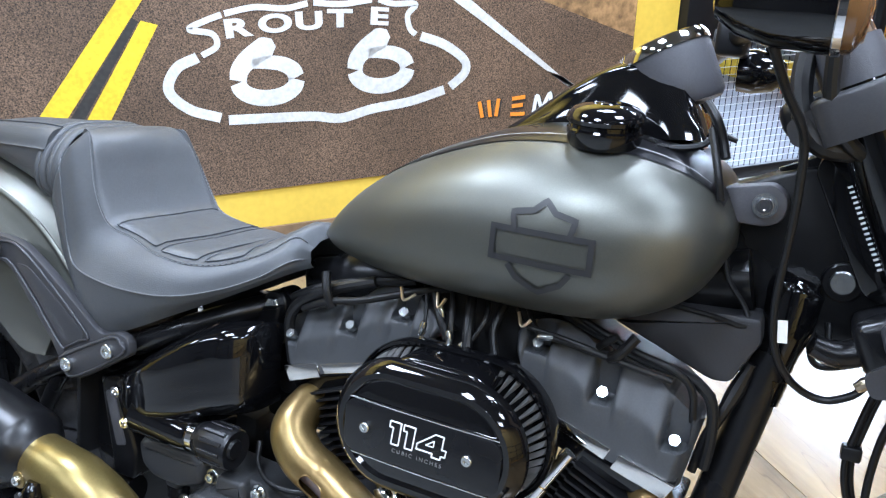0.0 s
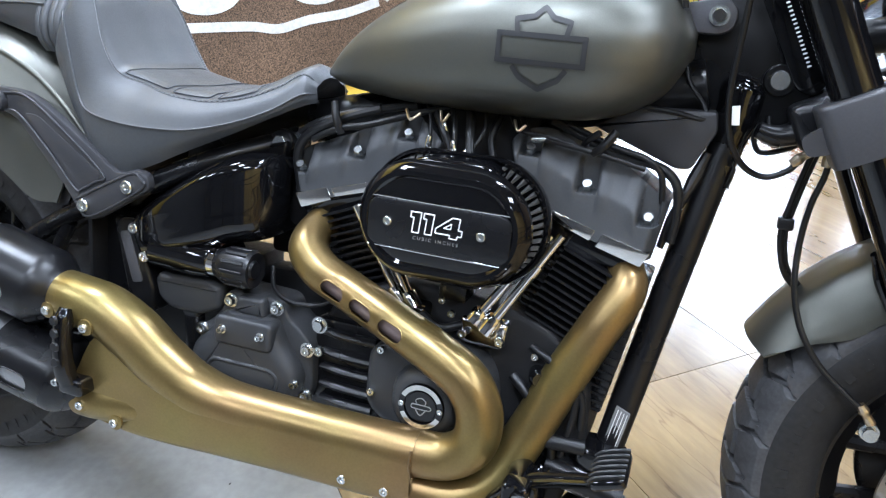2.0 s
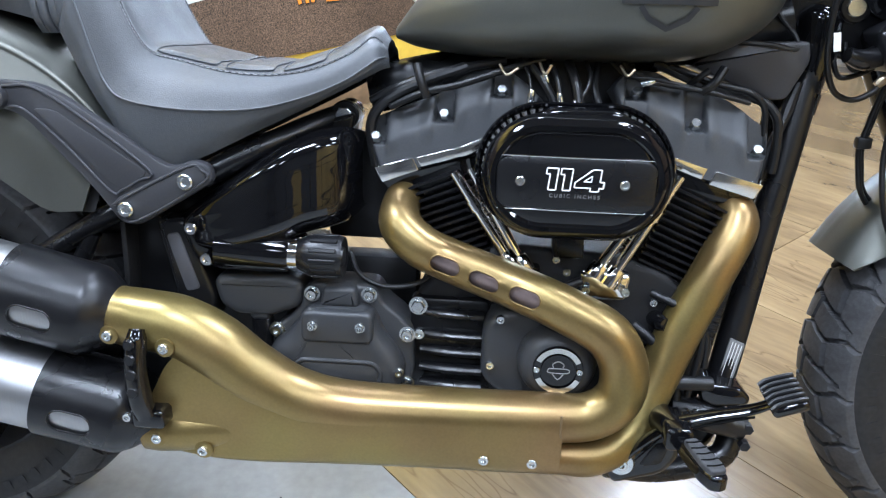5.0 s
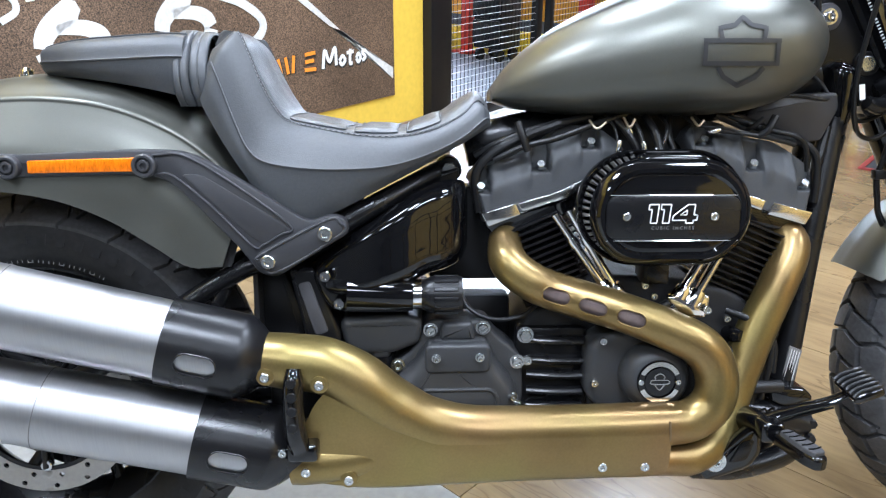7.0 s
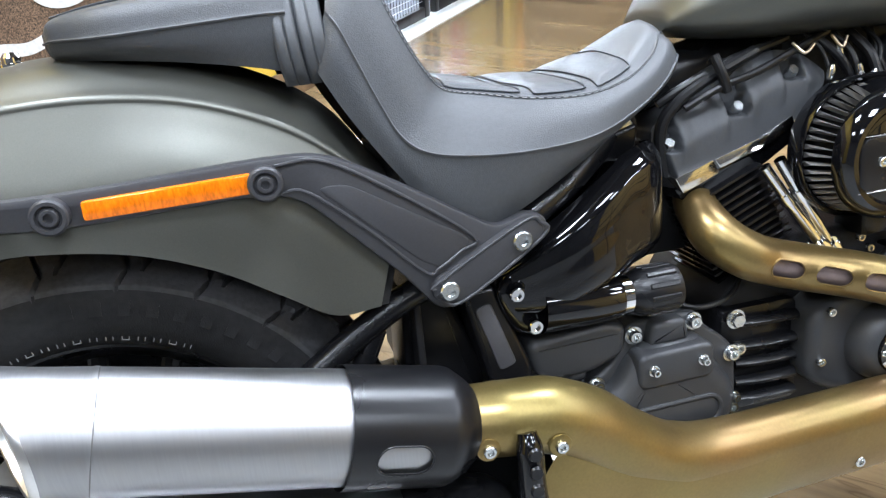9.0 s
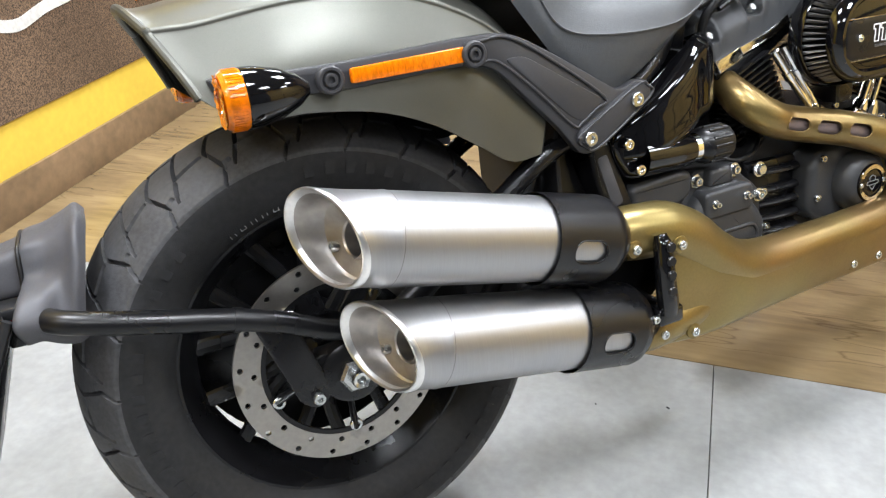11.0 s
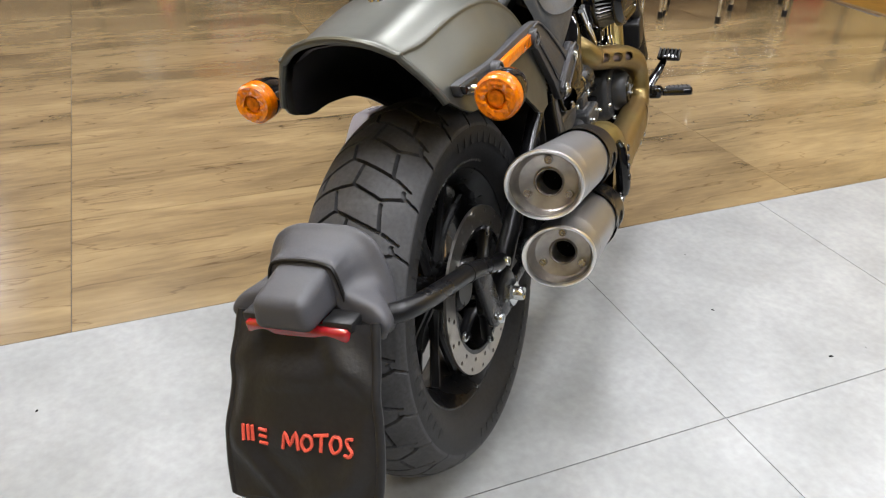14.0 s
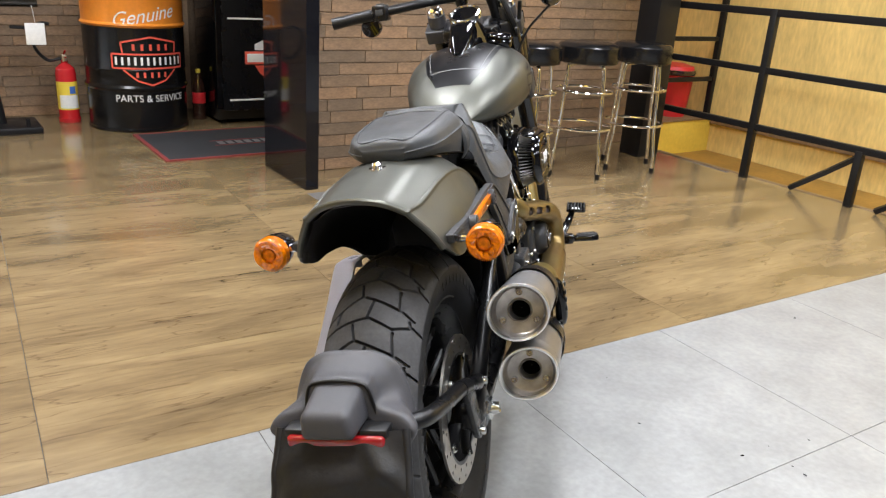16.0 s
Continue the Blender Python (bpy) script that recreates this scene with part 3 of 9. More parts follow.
def six(cx, cz, k):
    """The two stencil halves of a 6: the ring's foot, and its top with the tail."""
    lo = [(cx + math.cos(a) * 0.101 * k, cz + 0.004 + math.sin(a) * 0.058 * k) for a in [math.pi + math.pi * i / 8 for i in range(9)]]
    hi = [(cx + math.cos(a) * 0.101 * k, cz + 0.012 + math.sin(a) * 0.056 * k) for a in [math.pi * i / 6 for i in range(4)]]
    tail = [(cx - 0.101 * k, cz + 0.012), (cx - 0.092 * k, cz + 0.047), (cx - 0.058 * k, cz + 0.083), (cx + 0.0 * k, cz + 0.118), (cx + 0.03 * k, cz + 0.132)]
    part("numeral_foot", ribbon_mesh(lo, [0.056] * 9), MURAL_WHITE, mural)
    part("numeral_top", ribbon_mesh(tail, [0.056, 0.06, 0.066, 0.075, 0.03]), MURAL_WHITE, mural)
    part("numeral_bow", ribbon_mesh(hi + [(cx - 0.05 * k, cz + 0.065)], [0.056, 0.056, 0.05, 0.045, 0.03]), MURAL_WHITE, mural)


six(0.825, 0.655, 1.0)
six(1.24, 0.668, 1.0)
for ch, x, z, rot in (("R", 0.735, 0.838, 4), ("O", 0.865, 0.848, 2), ("U", 0.982, 0.852, 0), ("T", 1.092, 0.856, -2), ("E", 1.235, 0.858, -5)):
    bm = words(ch, 0.080, MURAL_WHITE, 0.001, bold=0.0035)
    moved(bm, Matrix.Translation((x, MY - 0.007, z)) @ SIDE @ Matrix.Rotation(radians(rot), 4, "Z") @ Matrix.Diagonal((1.75, 1.0, 1, 1)))
    part("letter", bm, MURAL_WHITE, mural)
# road lines
flat([(0.09, 0.58), (0.175, 0.575), (0.47, 0.96), (0.75, 1.33), (0.69, 1.33), (0.40, 0.965)], MURAL_YELLOW, "road_line")
flat([(0.235, 0.57), (0.31, 0.57), (0.49, 0.86), (0.44, 0.875)], MURAL_YELLOW, "road_line")
flat([(0.185, 0.575), (0.228, 0.572), (0.432, 0.872), (0.415, 0.885)], MURAL_BLACK, "road_line_gap")
flat([(-0.30, 0.28), (-0.16, 0.28), (0.17, 0.575), (0.088, 0.58)], MURAL_YELLOW, "road_line")
flat([(-0.05, 0.28), (0.05, 0.28), (0.31, 0.57), (0.235, 0.57)], MURAL_YELLOW, "road_line")
flat([(1.515, 0.915), (1.585, 0.915), (2.0, 0.605), (1.94, 0.625)], MURAL_WHITE, "edge_line", MY - 0.0075)
flat([(1.955, 0.615), (2.015, 0.598), (2.335, 0.35), (2.34, 0.40)], MURAL_WHITE, "edge_line", MY - 0.0075)
flat([(1.20, 1.20), (1.24, 1.20), (1.58, 0.93), (1.515, 0.93)], MURAL_WHITE, "edge_line", MY - 0.0075)
flat([(1.72, 0.96), (2.348, 0.74), (2.348, 1.88), (1.0, 1.88)], mat("printed_dry_verge", (0.26, 0.15, 0.06), 0.7, grain=0.5, scale=40, stain=0.35, stain_scale=4), "verge", MY - 0.0054, 0.0008)
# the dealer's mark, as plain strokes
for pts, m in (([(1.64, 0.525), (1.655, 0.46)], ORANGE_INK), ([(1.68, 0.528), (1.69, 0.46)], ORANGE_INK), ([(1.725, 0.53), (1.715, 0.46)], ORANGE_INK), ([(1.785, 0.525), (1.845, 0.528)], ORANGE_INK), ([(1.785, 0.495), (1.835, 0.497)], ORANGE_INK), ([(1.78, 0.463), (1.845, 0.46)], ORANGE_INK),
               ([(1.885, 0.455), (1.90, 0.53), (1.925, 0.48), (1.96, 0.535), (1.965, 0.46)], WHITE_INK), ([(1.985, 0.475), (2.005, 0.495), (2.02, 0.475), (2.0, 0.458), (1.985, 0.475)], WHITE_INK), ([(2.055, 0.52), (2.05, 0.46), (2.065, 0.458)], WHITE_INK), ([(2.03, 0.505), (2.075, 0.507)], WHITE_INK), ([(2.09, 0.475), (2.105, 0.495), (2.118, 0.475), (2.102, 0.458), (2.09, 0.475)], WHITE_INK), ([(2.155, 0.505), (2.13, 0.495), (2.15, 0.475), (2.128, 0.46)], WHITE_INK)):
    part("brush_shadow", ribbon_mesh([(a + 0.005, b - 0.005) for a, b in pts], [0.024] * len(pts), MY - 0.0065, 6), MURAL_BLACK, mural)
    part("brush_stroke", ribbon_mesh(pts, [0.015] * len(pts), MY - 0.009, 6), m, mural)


# ---- mesh gate ----
def gate_leaf(s0, s1, name):
    g = thing(name, "black steel gate leaf filled with welded wire mesh", "gate", kind="structure", at=MUR)
    y0, y1 = 1.33, 1.37
    for nm, q in (("frame_bar", (s0, s0 + 0.045, 0.03, 2.26)), ("frame_bar", (s1 - 0.06, s1, 0.03, 2.26))):
        part(nm, box(q[0], q[1], y0, y1, q[2], q[3], 0.003), BLACK_STEEL, g)
    for z in (0.03, 1.1, 2.2):
        part("frame_rail", box(s0 + 0.045, s1 - 0.06, y0 + 0.002, y1 - 0.002, z, z + 0.06, 0.003), BLACK_STEEL, g)
    bm = bmesh.new()
    k = int((s1 - s0 - 0.1) / 0.035)
    for i in range(1, k):
        x = s0 + 0.045 + (s1 - s0 - 0.105) * i / k
        bm = join(bm, box(x - 0.0012, x + 0.0012, 1.348, 1.3504, 0.09, 2.2))
    part("upright_wires", bm, BLACK_STEEL, g, "dark upright wires")
    bm = bmesh.new()
    for i in range(59):
        z = 0.12 + i * 0.035
        bm = join(bm, box(s0 + 0.045, s1 - 0.06, 1.3455, 1.348, z, z + 0.0024))
    part("cross_wires", bm, WIRE, g, "bright galvanised cross wires")
    return g


gate_leaf(2.78, 3.73, "gate_1")
gate_leaf(3.82, 5.0, "gate_2")
setting("gate_post", rbox(2.58, 2.745, -1.40, -1.27, 0.0, 2.3, 0.003), BLACK_STEEL, "square black steel gate post", MUR, "post")
setting("gate_threshold", rbox(2.75, 5.05, -1.42, -1.24, -0.004, 0.006, 0.001), PAPER, "pale stone threshold under the gate", MUR, "threshold")


# ---- workshop bits seen through the mesh ----
def guard_rail(s, n):
    t = thing("workshop_post", "red steel post bolted to the workshop floor", "post", "workshop posts", at=ROOM)
    part("base_plate", rbox(s - 0.1, s + 0.1, n - 0.1, n + 0.1, -0.004, 0.02, 0.003), RED_STEEL, t)
    part("column", rbox(s - 0.045, s + 0.045, n - 0.045, n + 0.045, 0.02, 1.5, 0.006), RED_STEEL, t)
    part("arm", rbox(s - 0.03, s + 0.03, n - 0.4, n + 0.4, 1.36, 1.44, 0.006), RED_STEEL, t)


guard_rail(4.97, -3.15)
guard_rail(4.94, -1.98)
bench = thing("workshop_bench", "orange steel workbench with a yellow base against the low wall", "bench", at=ROOM)
part("top", rbox(4.98, 5.31, -4.6, -1.75, 0.66, 0.70, 0.005), ORANGE_WALL, bench)
part("front", rbox(5.06, 5.10, -4.6, -1.75, 0.30, 0.66, 0.003), ORANGE_WALL, bench, "orange front panel")
part("grille", rbox(5.10, 5.12, -4.6, -1.75, 0.2, 0.30, 0.003), CEMENT, bench, "grey grille strip")
part("plinth", rbox(4.99, 5.30, -4.6, -1.75, -0.004, 0.2, 0.005), MURAL_YELLOW, bench, "yellow base")
jack = thing("tool_cabinet", "dark steel tool cabinet standing on black castors", "cabinet", at=ROOM)
part("body", rbox(4.68, 4.95, -2.86, -2.58, 0.1, 0.95, 0.01), BLACK_STEEL, jack)
for i in range(4):
    part("drawer", rbox(4.66, 4.68, -2.85, -2.59, 0.14 + i * 0.2, 0.32 + i * 0.2, 0.004), BLACK_SATIN, jack)
for a in (4.72, 4.9):
    for b in (-2.82, -2.62):
        part("castor", moved(lathe([(0, -0.015), (0.05, -0.015), (0.052, 0), (0.05, 0.015), (0, 0.015)], 16), Matrix.Translation((a, -b, 0.048))), RUBBER_SOFT, jack)


# ---- floor tiles ----
def tile(name, x0, x1, y0, y1, material, parent, gap=0.0010):
    w, h = x1 - x0, y1 - y0
    place = FLOOR_M @ Matrix.Translation(((x0 + x1) / 2, (y0 + y1) / 2, 0))
    to_room = ROOM.inverted() @ place
    block = box(-w / 2 + gap, w / 2 - gap, -h / 2 + gap, h / 2 - gap, -0.012, 0.0)
    if any(-(to_room @ v.co).y > 3.70 for v in block.verts):
        # cut along the stairwell's edge
        back = to_room.inverted()
        cut = bmesh.ops.bisect_plane(block, geom=block.verts[:] + block.edges[:] + block.faces[:], plane_co=back @ V(0, -3.70, 0), plane_no=back.to_3x3() @ V(0, -1, 0), clear_outer=True)
        bmesh.ops.holes_fill(block, edges=[e for e in cut["geom_cut"] if isinstance(e, bmesh.types.BMEdge)])
        me = finish(block, material)
    else:
        key = (name, round(w, 3), round(h, 3))
        if key not in TILE_MESH:
            TILE_MESH[key] = finish(block, material)
        me = TILE_MESH[key]
    ob = new(name, me)
    ob.parent = parent
    ob.matrix_world = place
    return ob


TILE_MESH = {}


def inside(x, y):
    p = ROOM.inverted() @ (FLOOR_M @ Vector((x, y, 0)))
    return -4.6 < p.x < 5.1 and -1.36 < -p.y < 3.735


T = 0.731


# ---- the motorcycle: x forward, y to its left, z up its own middle plane; it leans on its side stand ----
LEAN_DEG = 11.6
BIKE = thing("motorcycle", "parked olive-grey cruiser motorcycle with bronze exhaust pipes leaning on its stand", "motorcycle", at=Matrix.Rotation(-radians(LEAN_DEG), 4, "X"))


def group(name, label="", parent=None):
    ob = new(name)
    ob.empty_display_size = 0.03
    ob.parent = parent or BIKE
    if label:
        tagged(ob, label)
    return ob


def put_bolt(x, v, w, parent, size=0.008, high=0.006, material=None, kind="cap", name="bolt"):
    key = (kind, size, high, (material or ZINC).name)
    if key not in BOLTS:
        BOLTS[key] = finish(bolt(size, high) if kind == "cap" else hexbolt(size, high, size * 1.35 if kind == "washer" else 0), material or ZINC)
    ob = new(name, BOLTS[key])
    ob.parent = parent
    ob.matrix_basis = Matrix.Translation((x, v, w))
    return ob


BOLTS = {}


def V(*p):
    return Vector(p)


# -- wheels --
TREAD = [  # grooves: place across as a share of the half width, degrees round the tyre; a repeat is 16 degrees
    [(1.02, -7.2), (0.63, -4.2), (0.18, 0.0), (0.27, 5.3)],
    [(0.15, -0.2), (-0.58, -4.5), (-0.52, 2.9)],
    [(-0.64, -4.9), (-0.84, -7.0)],
    [(1.02, 3.8), (0.5, 5.9), (0.0, 7.5), (-0.06, 13.6)],
    [(-0.06, 7.4), (-0.50, 4.2), (-0.80, 6.0), (-0.77, 8.2)],
    [(-0.83, 6.4), (-1.02, 3.9)],
    [(0.62, -4.2), (0.66, -8.6)],
]


def wheel(name, x, w, radius, half, rim_r, disc_side, disc_r, repeats, fine, wide=0.0029, turn=0.0):
    g = group(name, "black cast wheel with a tyre cut by check-mark grooves")
    g.matrix_basis = Matrix.Translation((x, 0, w)) @ Matrix.Rotation(radians(turn), 4, "Z")
    crown = half * 1.22

    def rad(s):
        return radius - crown + math.sqrt(max(crown * crown - s * s, 0))
    prof = [(rim_r + 0.004, -half * 0.66), (rim_r + 0.014, -half * 0.80), (rim_r + 0.04, -half * 0.95), (rim_r + 0.066, -half * 1.0), (rim_r + 0.078, -half * 0.97)]
    prof += [(rad(s) - 0.0115, s) for s in [half * q for q in (-0.93, -0.8, -0.6, -0.4, -0.2, 0, 0.2, 0.4, 0.6, 0.8, 0.93)]]
    prof += [(r, -h) for r, h in prof[4::-1]]
    part("tyre", lathe(prof, 96), RUBBER, g, sharp=50)
    # tread: one smooth crown cut by check-mark grooves; each segment holds one repeat of the pattern
    pitch = 360.0 / repeats
    stretch = pitch / 16.0
    grooves = []
    for line in TREAD:
        for shift in (-1, 0, 1):
            q = [(a * half, radians(b * stretch + shift * pitch) * radius) for a, b in line]
            grooves += list(zip(q, q[1:]))
    nu, nv = fine
    cell = 2 * half / nu

    def cut(s, u):
        """Distance to the nearest groove's middle line and the way out from it."""
        best = (9.0, 0.0, 0.0)
        for (sa, ua), (sb, ub) in grooves:
            ds, du = sb - sa, ub - ua
            k = max(0.0, min(1.0, ((s - sa) * ds + (u - ua) * du) / (ds * ds + du * du)))
            a, b = s - sa - ds * k, u - ua - du * k
            d = math.hypot(a, b)
            if d < best[0]:
                best = (d, a / (d or 1.0), b / (d or 1.0))
        return best
    bm = bmesh.new()
    long = radians(pitch) * radius
    grid = []
    for i in range(nv + 1):
        row = []
        for j in range(nu + 1):
            s, u = half * 0.985 * (2 * j / nu - 1), long * i / nv
            d, a, b = cut(s, u)
            w = wide * (1.0 if abs(s) < half * 0.8 else 0.85)
            low = 0.0095 if d < w - 0.5 * cell else 0.0
            if abs(d - w) <= 0.5 * cell and 0 < j < nu:
                s, u = s + a * (w - d), u + b * (w - d)
            r = rad(s) - low
            ang = u / radius
            row.append(bm.verts.new((-r * math.cos(ang), s, r * math.sin(ang))))
        for j, s in ((0, -half * 0.97), (nu + 1, half * 0.97)):
            r, ang = rad(s) - 0.0125, long * i / nv / radius
            row.insert(j if j == 0 else len(row), bm.verts.new((-r * math.cos(ang), s, r * math.sin(ang))))
        grid.append(row)
    skin(bm, grid, False)
    me = finish(bm, RUBBER_TREAD, 45)
    for i in range(repeats):
        ob = new("tread_segment", me)
        ob.parent = g
        ob.matrix_basis = Matrix.Rotation(radians(49.3 + pitch * i), 4, "Y")
    # rim, hub and spokes
    hw = half * 0.62
    part("rim", lathe([(rim_r + 0.012, -hw), (rim_r + 0.010, -hw - 0.006), (rim_r + 0.002, -hw - 0.005), (rim_r - 0.006, -hw + 0.006), (rim_r - 0.016, -hw * 0.6), (rim_r - 0.026, -hw * 0.3), (rim_r - 0.026, hw * 0.3), (rim_r - 0.016, hw * 0.6), (rim_r - 0.006, hw - 0.006), (rim_r + 0.002, hw + 0.005), (rim_r + 0.010, hw + 0.006), (rim_r + 0.012, hw)], 72), BLACK_SATIN, g, "black cast rim")
    part("hub", lathe([(0, -0.062), (0.03, -0.062), (0.042, -0.05), (0.045, 0.05), (0.03, 0.062), (0, 0.062)], 24), BLACK_SATIN, g)
    for i in range(7):
        a = 2 * math.pi * i / 7
        for s in (-1, 1):
            p = [(0.04, 0, 0.008 * s), (0.10, 0.0, 0.012 * s), (rim_r - 0.022, -0.012, 0.044 * s)]
            bm = tube([Vector((q[0], q[1], q[2])) for q in p], [0.010, 0.0075, 0.0085], 8, 4, flat=1.3)
            moved(bm, Matrix.Rotation(a, 4, "Y"))
            part("spoke", bm, BLACK_SATIN, g)
    printed = x < 1
    # sidewall marks, plain bars
    bm = bmesh.new()
    for i in range(60):
        if i % 20 > 13:
            continue
        a = 2 * math.pi * i / 60
        q = box(-0.006, 0.006, -0.0006, 0.0, -0.009, 0.009)
        moved(q, Matrix.Rotation(a, 4, "Y") @ Matrix.Translation((0, -half * 0.99, rim_r + 0.056)))
        bm = join(bm, q)
    tagged(part("sidewall_relief", bm, RUBBER, g), "raised rubber marks on the sidewall", kind="stuff")
    bm = bmesh.new()
    for i in range(-7, 8):
        a = 2 * math.pi * i / 90
        for dx in (-0.0034, 0.0034):
            q = box(dx - 0.0005, dx + 0.0005, -0.001, 0.0, -0.0036, 0.0036)
            moved(q, Matrix.Rotation(a, 4, "Y") @ Matrix.Translation((0, -half * 0.82, rim_r + 0.0185)))
            bm = join(bm, q)
        q = box(-0.0034, 0.0034, -0.001, 0.0, 0.0028 if i % 3 else -0.0036, 0.0036 if i % 3 else -0.0028)
        moved(q, Matrix.Rotation(a, 4, "Y") @ Matrix.Translation((0, -half * 0.82, rim_r + 0.0185)))
        bm = join(bm, q)
    if printed:
        tagged(part("bead_print", bm, GREY_INK, g), "thin white outlined marks along the tyre's bead", kind="stuff")
    # pulley or second disc on the far side
    far_r = rim_r * (0.90 if printed else 0.70)
    part("far_disc", lathe([(0.03, 0.064), (far_r * 0.95, 0.064), (far_r, 0.068), (far_r, 0.076), (far_r * 0.95, 0.080), (0.03, 0.080)], 60), BLACK_SATIN, g, "dark pulley on the far side")
    # brake disc with drilled holes
    disc = part("brake_disc", holed_disc(disc_r * 0.76, disc_r, 34, 0.0042, 0.005), DISC, g, "drilled steel brake disc")
    disc.location = (0, disc_side, 0)
    part("carrier_ring", lathe([(disc_r * 0.715, -0.002), (disc_r * 0.76, -0.002), (disc_r * 0.76, 0.002), (disc_r * 0.715, 0.002), (disc_r * 0.715, -0.002)], 60), BLACK_SATIN, disc)
    for i in range(5):
        a = 2 * math.pi * i / 5 + 0.3
        bm = tube([Vector((0.045, 0, 0)), Vector((disc_r * 0.45, 0, 0)), Vector((disc_r * 0.72, 0, 0))], [0.016, 0.011, 0.013], 8, 3, flat=0.4)
        moved(bm, Matrix.Rotation(a, 4, "Y"))
        part("disc_arm", bm, BLACK_SATIN, disc)
        q = put_bolt(math.cos(-a) * disc_r * 0.69, -0.004, math.sin(-a) * disc_r * 0.69, disc, 0.009, 0.005)
    return g


def holed_disc(r0, r1, n, hole, thick):
    """A flat ring with two staggered rows of round holes."""
    bm = bmesh.new()
    rows = 2
    for y, flip in ((-thick / 2, False), (thick / 2, True)):
        for row in range(rows):
            ra, rb = r0 + (r1 - r0) * row / rows, r0 + (r1 - r0) * (row + 1) / rows
            for i in range(n):
                a0 = 2 * math.pi * (i + 0.5 * row) / n
                a1 = a0 + 2 * math.pi / n
                am, rm = (a0 + a1) / 2, (ra + rb) / 2
                border = [(ra, a0), (ra, am), (ra, a1), (rm, a1), (rb, a1), (rb, am), (rb, a0), (rm, a0)]
                drill = i % 2 == row % 2
                out = [bm.verts.new((r * math.cos(a), y, r * math.sin(a))) for r, a in border]
                if drill:
                    ring = []
                    for r, a in border:
                        p = Vector((r * math.cos(a), 0, r * math.sin(a))) - Vector((rm * math.cos(am), 0, rm * math.sin(am)))
                        q = Vector((rm * math.cos(am), y, rm * math.sin(am))) + p.normalized() * hole
                        ring.append(bm.verts.new(q))
                    for k in range(8):
                        f = (out[k], out[(k + 1) % 8], ring[(k + 1) % 8], ring[k])
                        bm.faces.new(f if not flip else f[::-1])
                    if y < 0:
                        deep = [bm.verts.new(v.co + Vector((0, thick, 0))) for v in ring]
                        for k in range(8):
                            bm.faces.new((ring[k], ring[(k + 1) % 8], deep[(k + 1) % 8], deep[k]))
                else:
                    bm.faces.new(out if not flip else out[::-1])
    for r in (r0, r1):
        a = [bm.verts.new((r * math.cos(2 * math.pi * i / 120), -thick / 2, r * math.sin(2 * math.pi * i / 120))) for i in range(120)]
        b = [bm.verts.new((v.co.x, thick / 2, v.co.z)) for v in a]
        for i in range(120):
            bm.faces.new((a[i], a[(i + 1) % 120], b[(i + 1) % 120], b[i]))
    bmesh.ops.remove_doubles(bm, verts=bm.verts, dist=1e-5)
    return bm


AX = 0.329
wheel("rear_wheel", 0.0, AX, 0.329, 0.090, 0.205, -0.088, 0.146, 23, (120, 60))
wheel("front_wheel", 1.661, 0.338, 0.332, 0.076, 0.205, -0.085, 0.15, 23, (96, 46), 0.0044, 2).location.y = 0.075


# -- fuel tank --
TX = [0.700, 0.725, 0.765, 0.82, 0.88, 0.95, 1.02, 1.09, 1.14, 1.175, 1.198]
TTOP = [0.806, 0.840, 0.876, 0.911, 0.940, 0.965, 0.976, 0.974, 0.962, 0.937, 0.895]
TBOT = [0.786, 0.777, 0.771, 0.766, 0.764, 0.764, 0.765, 0.772, 0.790, 0.818, 0.862]
TWID = [0.020, 0.046, 0.075, 0.102, 0.121, 0.135, 0.141, 0.138, 0.124, 0.098, 0.056]


def lerp_row(xs, ys, x):
    n = len(xs)
    if x <= xs[0]:
        return ys[0]
    for i in range(n - 1):
        if x <= xs[i + 1]:
            f = (x - xs[i]) / (xs[i + 1] - xs[i])
            a, b = ys[i], ys[i + 1]
            m0 = (ys[i + 1] - ys[i - 1]) / (xs[i + 1] - xs[i - 1]) if i else (b - a) / (xs[i + 1] - xs[i])
            m1 = (ys[i + 2] - ys[i]) / (xs[i + 2] - xs[i]) if i + 2 < n else (b - a) / (xs[i + 1] - xs[i])
            h = xs[i + 1] - xs[i]
            return (2 * f ** 3 - 3 * f * f + 1) * a + (f ** 3 - 2 * f * f + f) * h * m0 + (3 * f * f - 2 * f ** 3) * b + (f ** 3 - f * f) * h * m1
    return ys[-1]


def tank_mid(x):
    """The tank's middle line lies a little to the left."""
    return 0.034 * (x + 0.3)


def tank_at(x, a, off=0.0):
    """The tank's skin at x; a from 0 (top) round the right side to pi (bottom)."""
    top, bot, wid = lerp_row(TX, TTOP, x), lerp_row(TX, TBOT, x), lerp_row(TX, TWID, x)
    mid = bot + (top - bot) * 0.47
    c, s = math.cos(a), math.sin(a)
    p = 0.86 if c >= 0 else 0.86 - 0.26 * min(1.0, -c * 1.6)
    c0 = tank_mid(x)
    v = c0 - (abs(s) ** p) * (1 if s >= 0 else -1) * (wid + c0 + off)
    h = (top - mid + off) if c >= 0 else (mid - bot + off)
    q = 0.98 if c >= 0 else 0.64
    return Vector((x, v, mid + (abs(c) ** q) * (1 if c >= 0 else -1) * h))


def tank_side(x, w, off=0.0):
    lo, hi = 0.05, math.pi - 0.05
    for _ in range(30):
        m = (lo + hi) / 2
        if tank_at(x, m).z > w:
            lo = m
        else:
            hi = m
    return tank_at(x, lo, off)


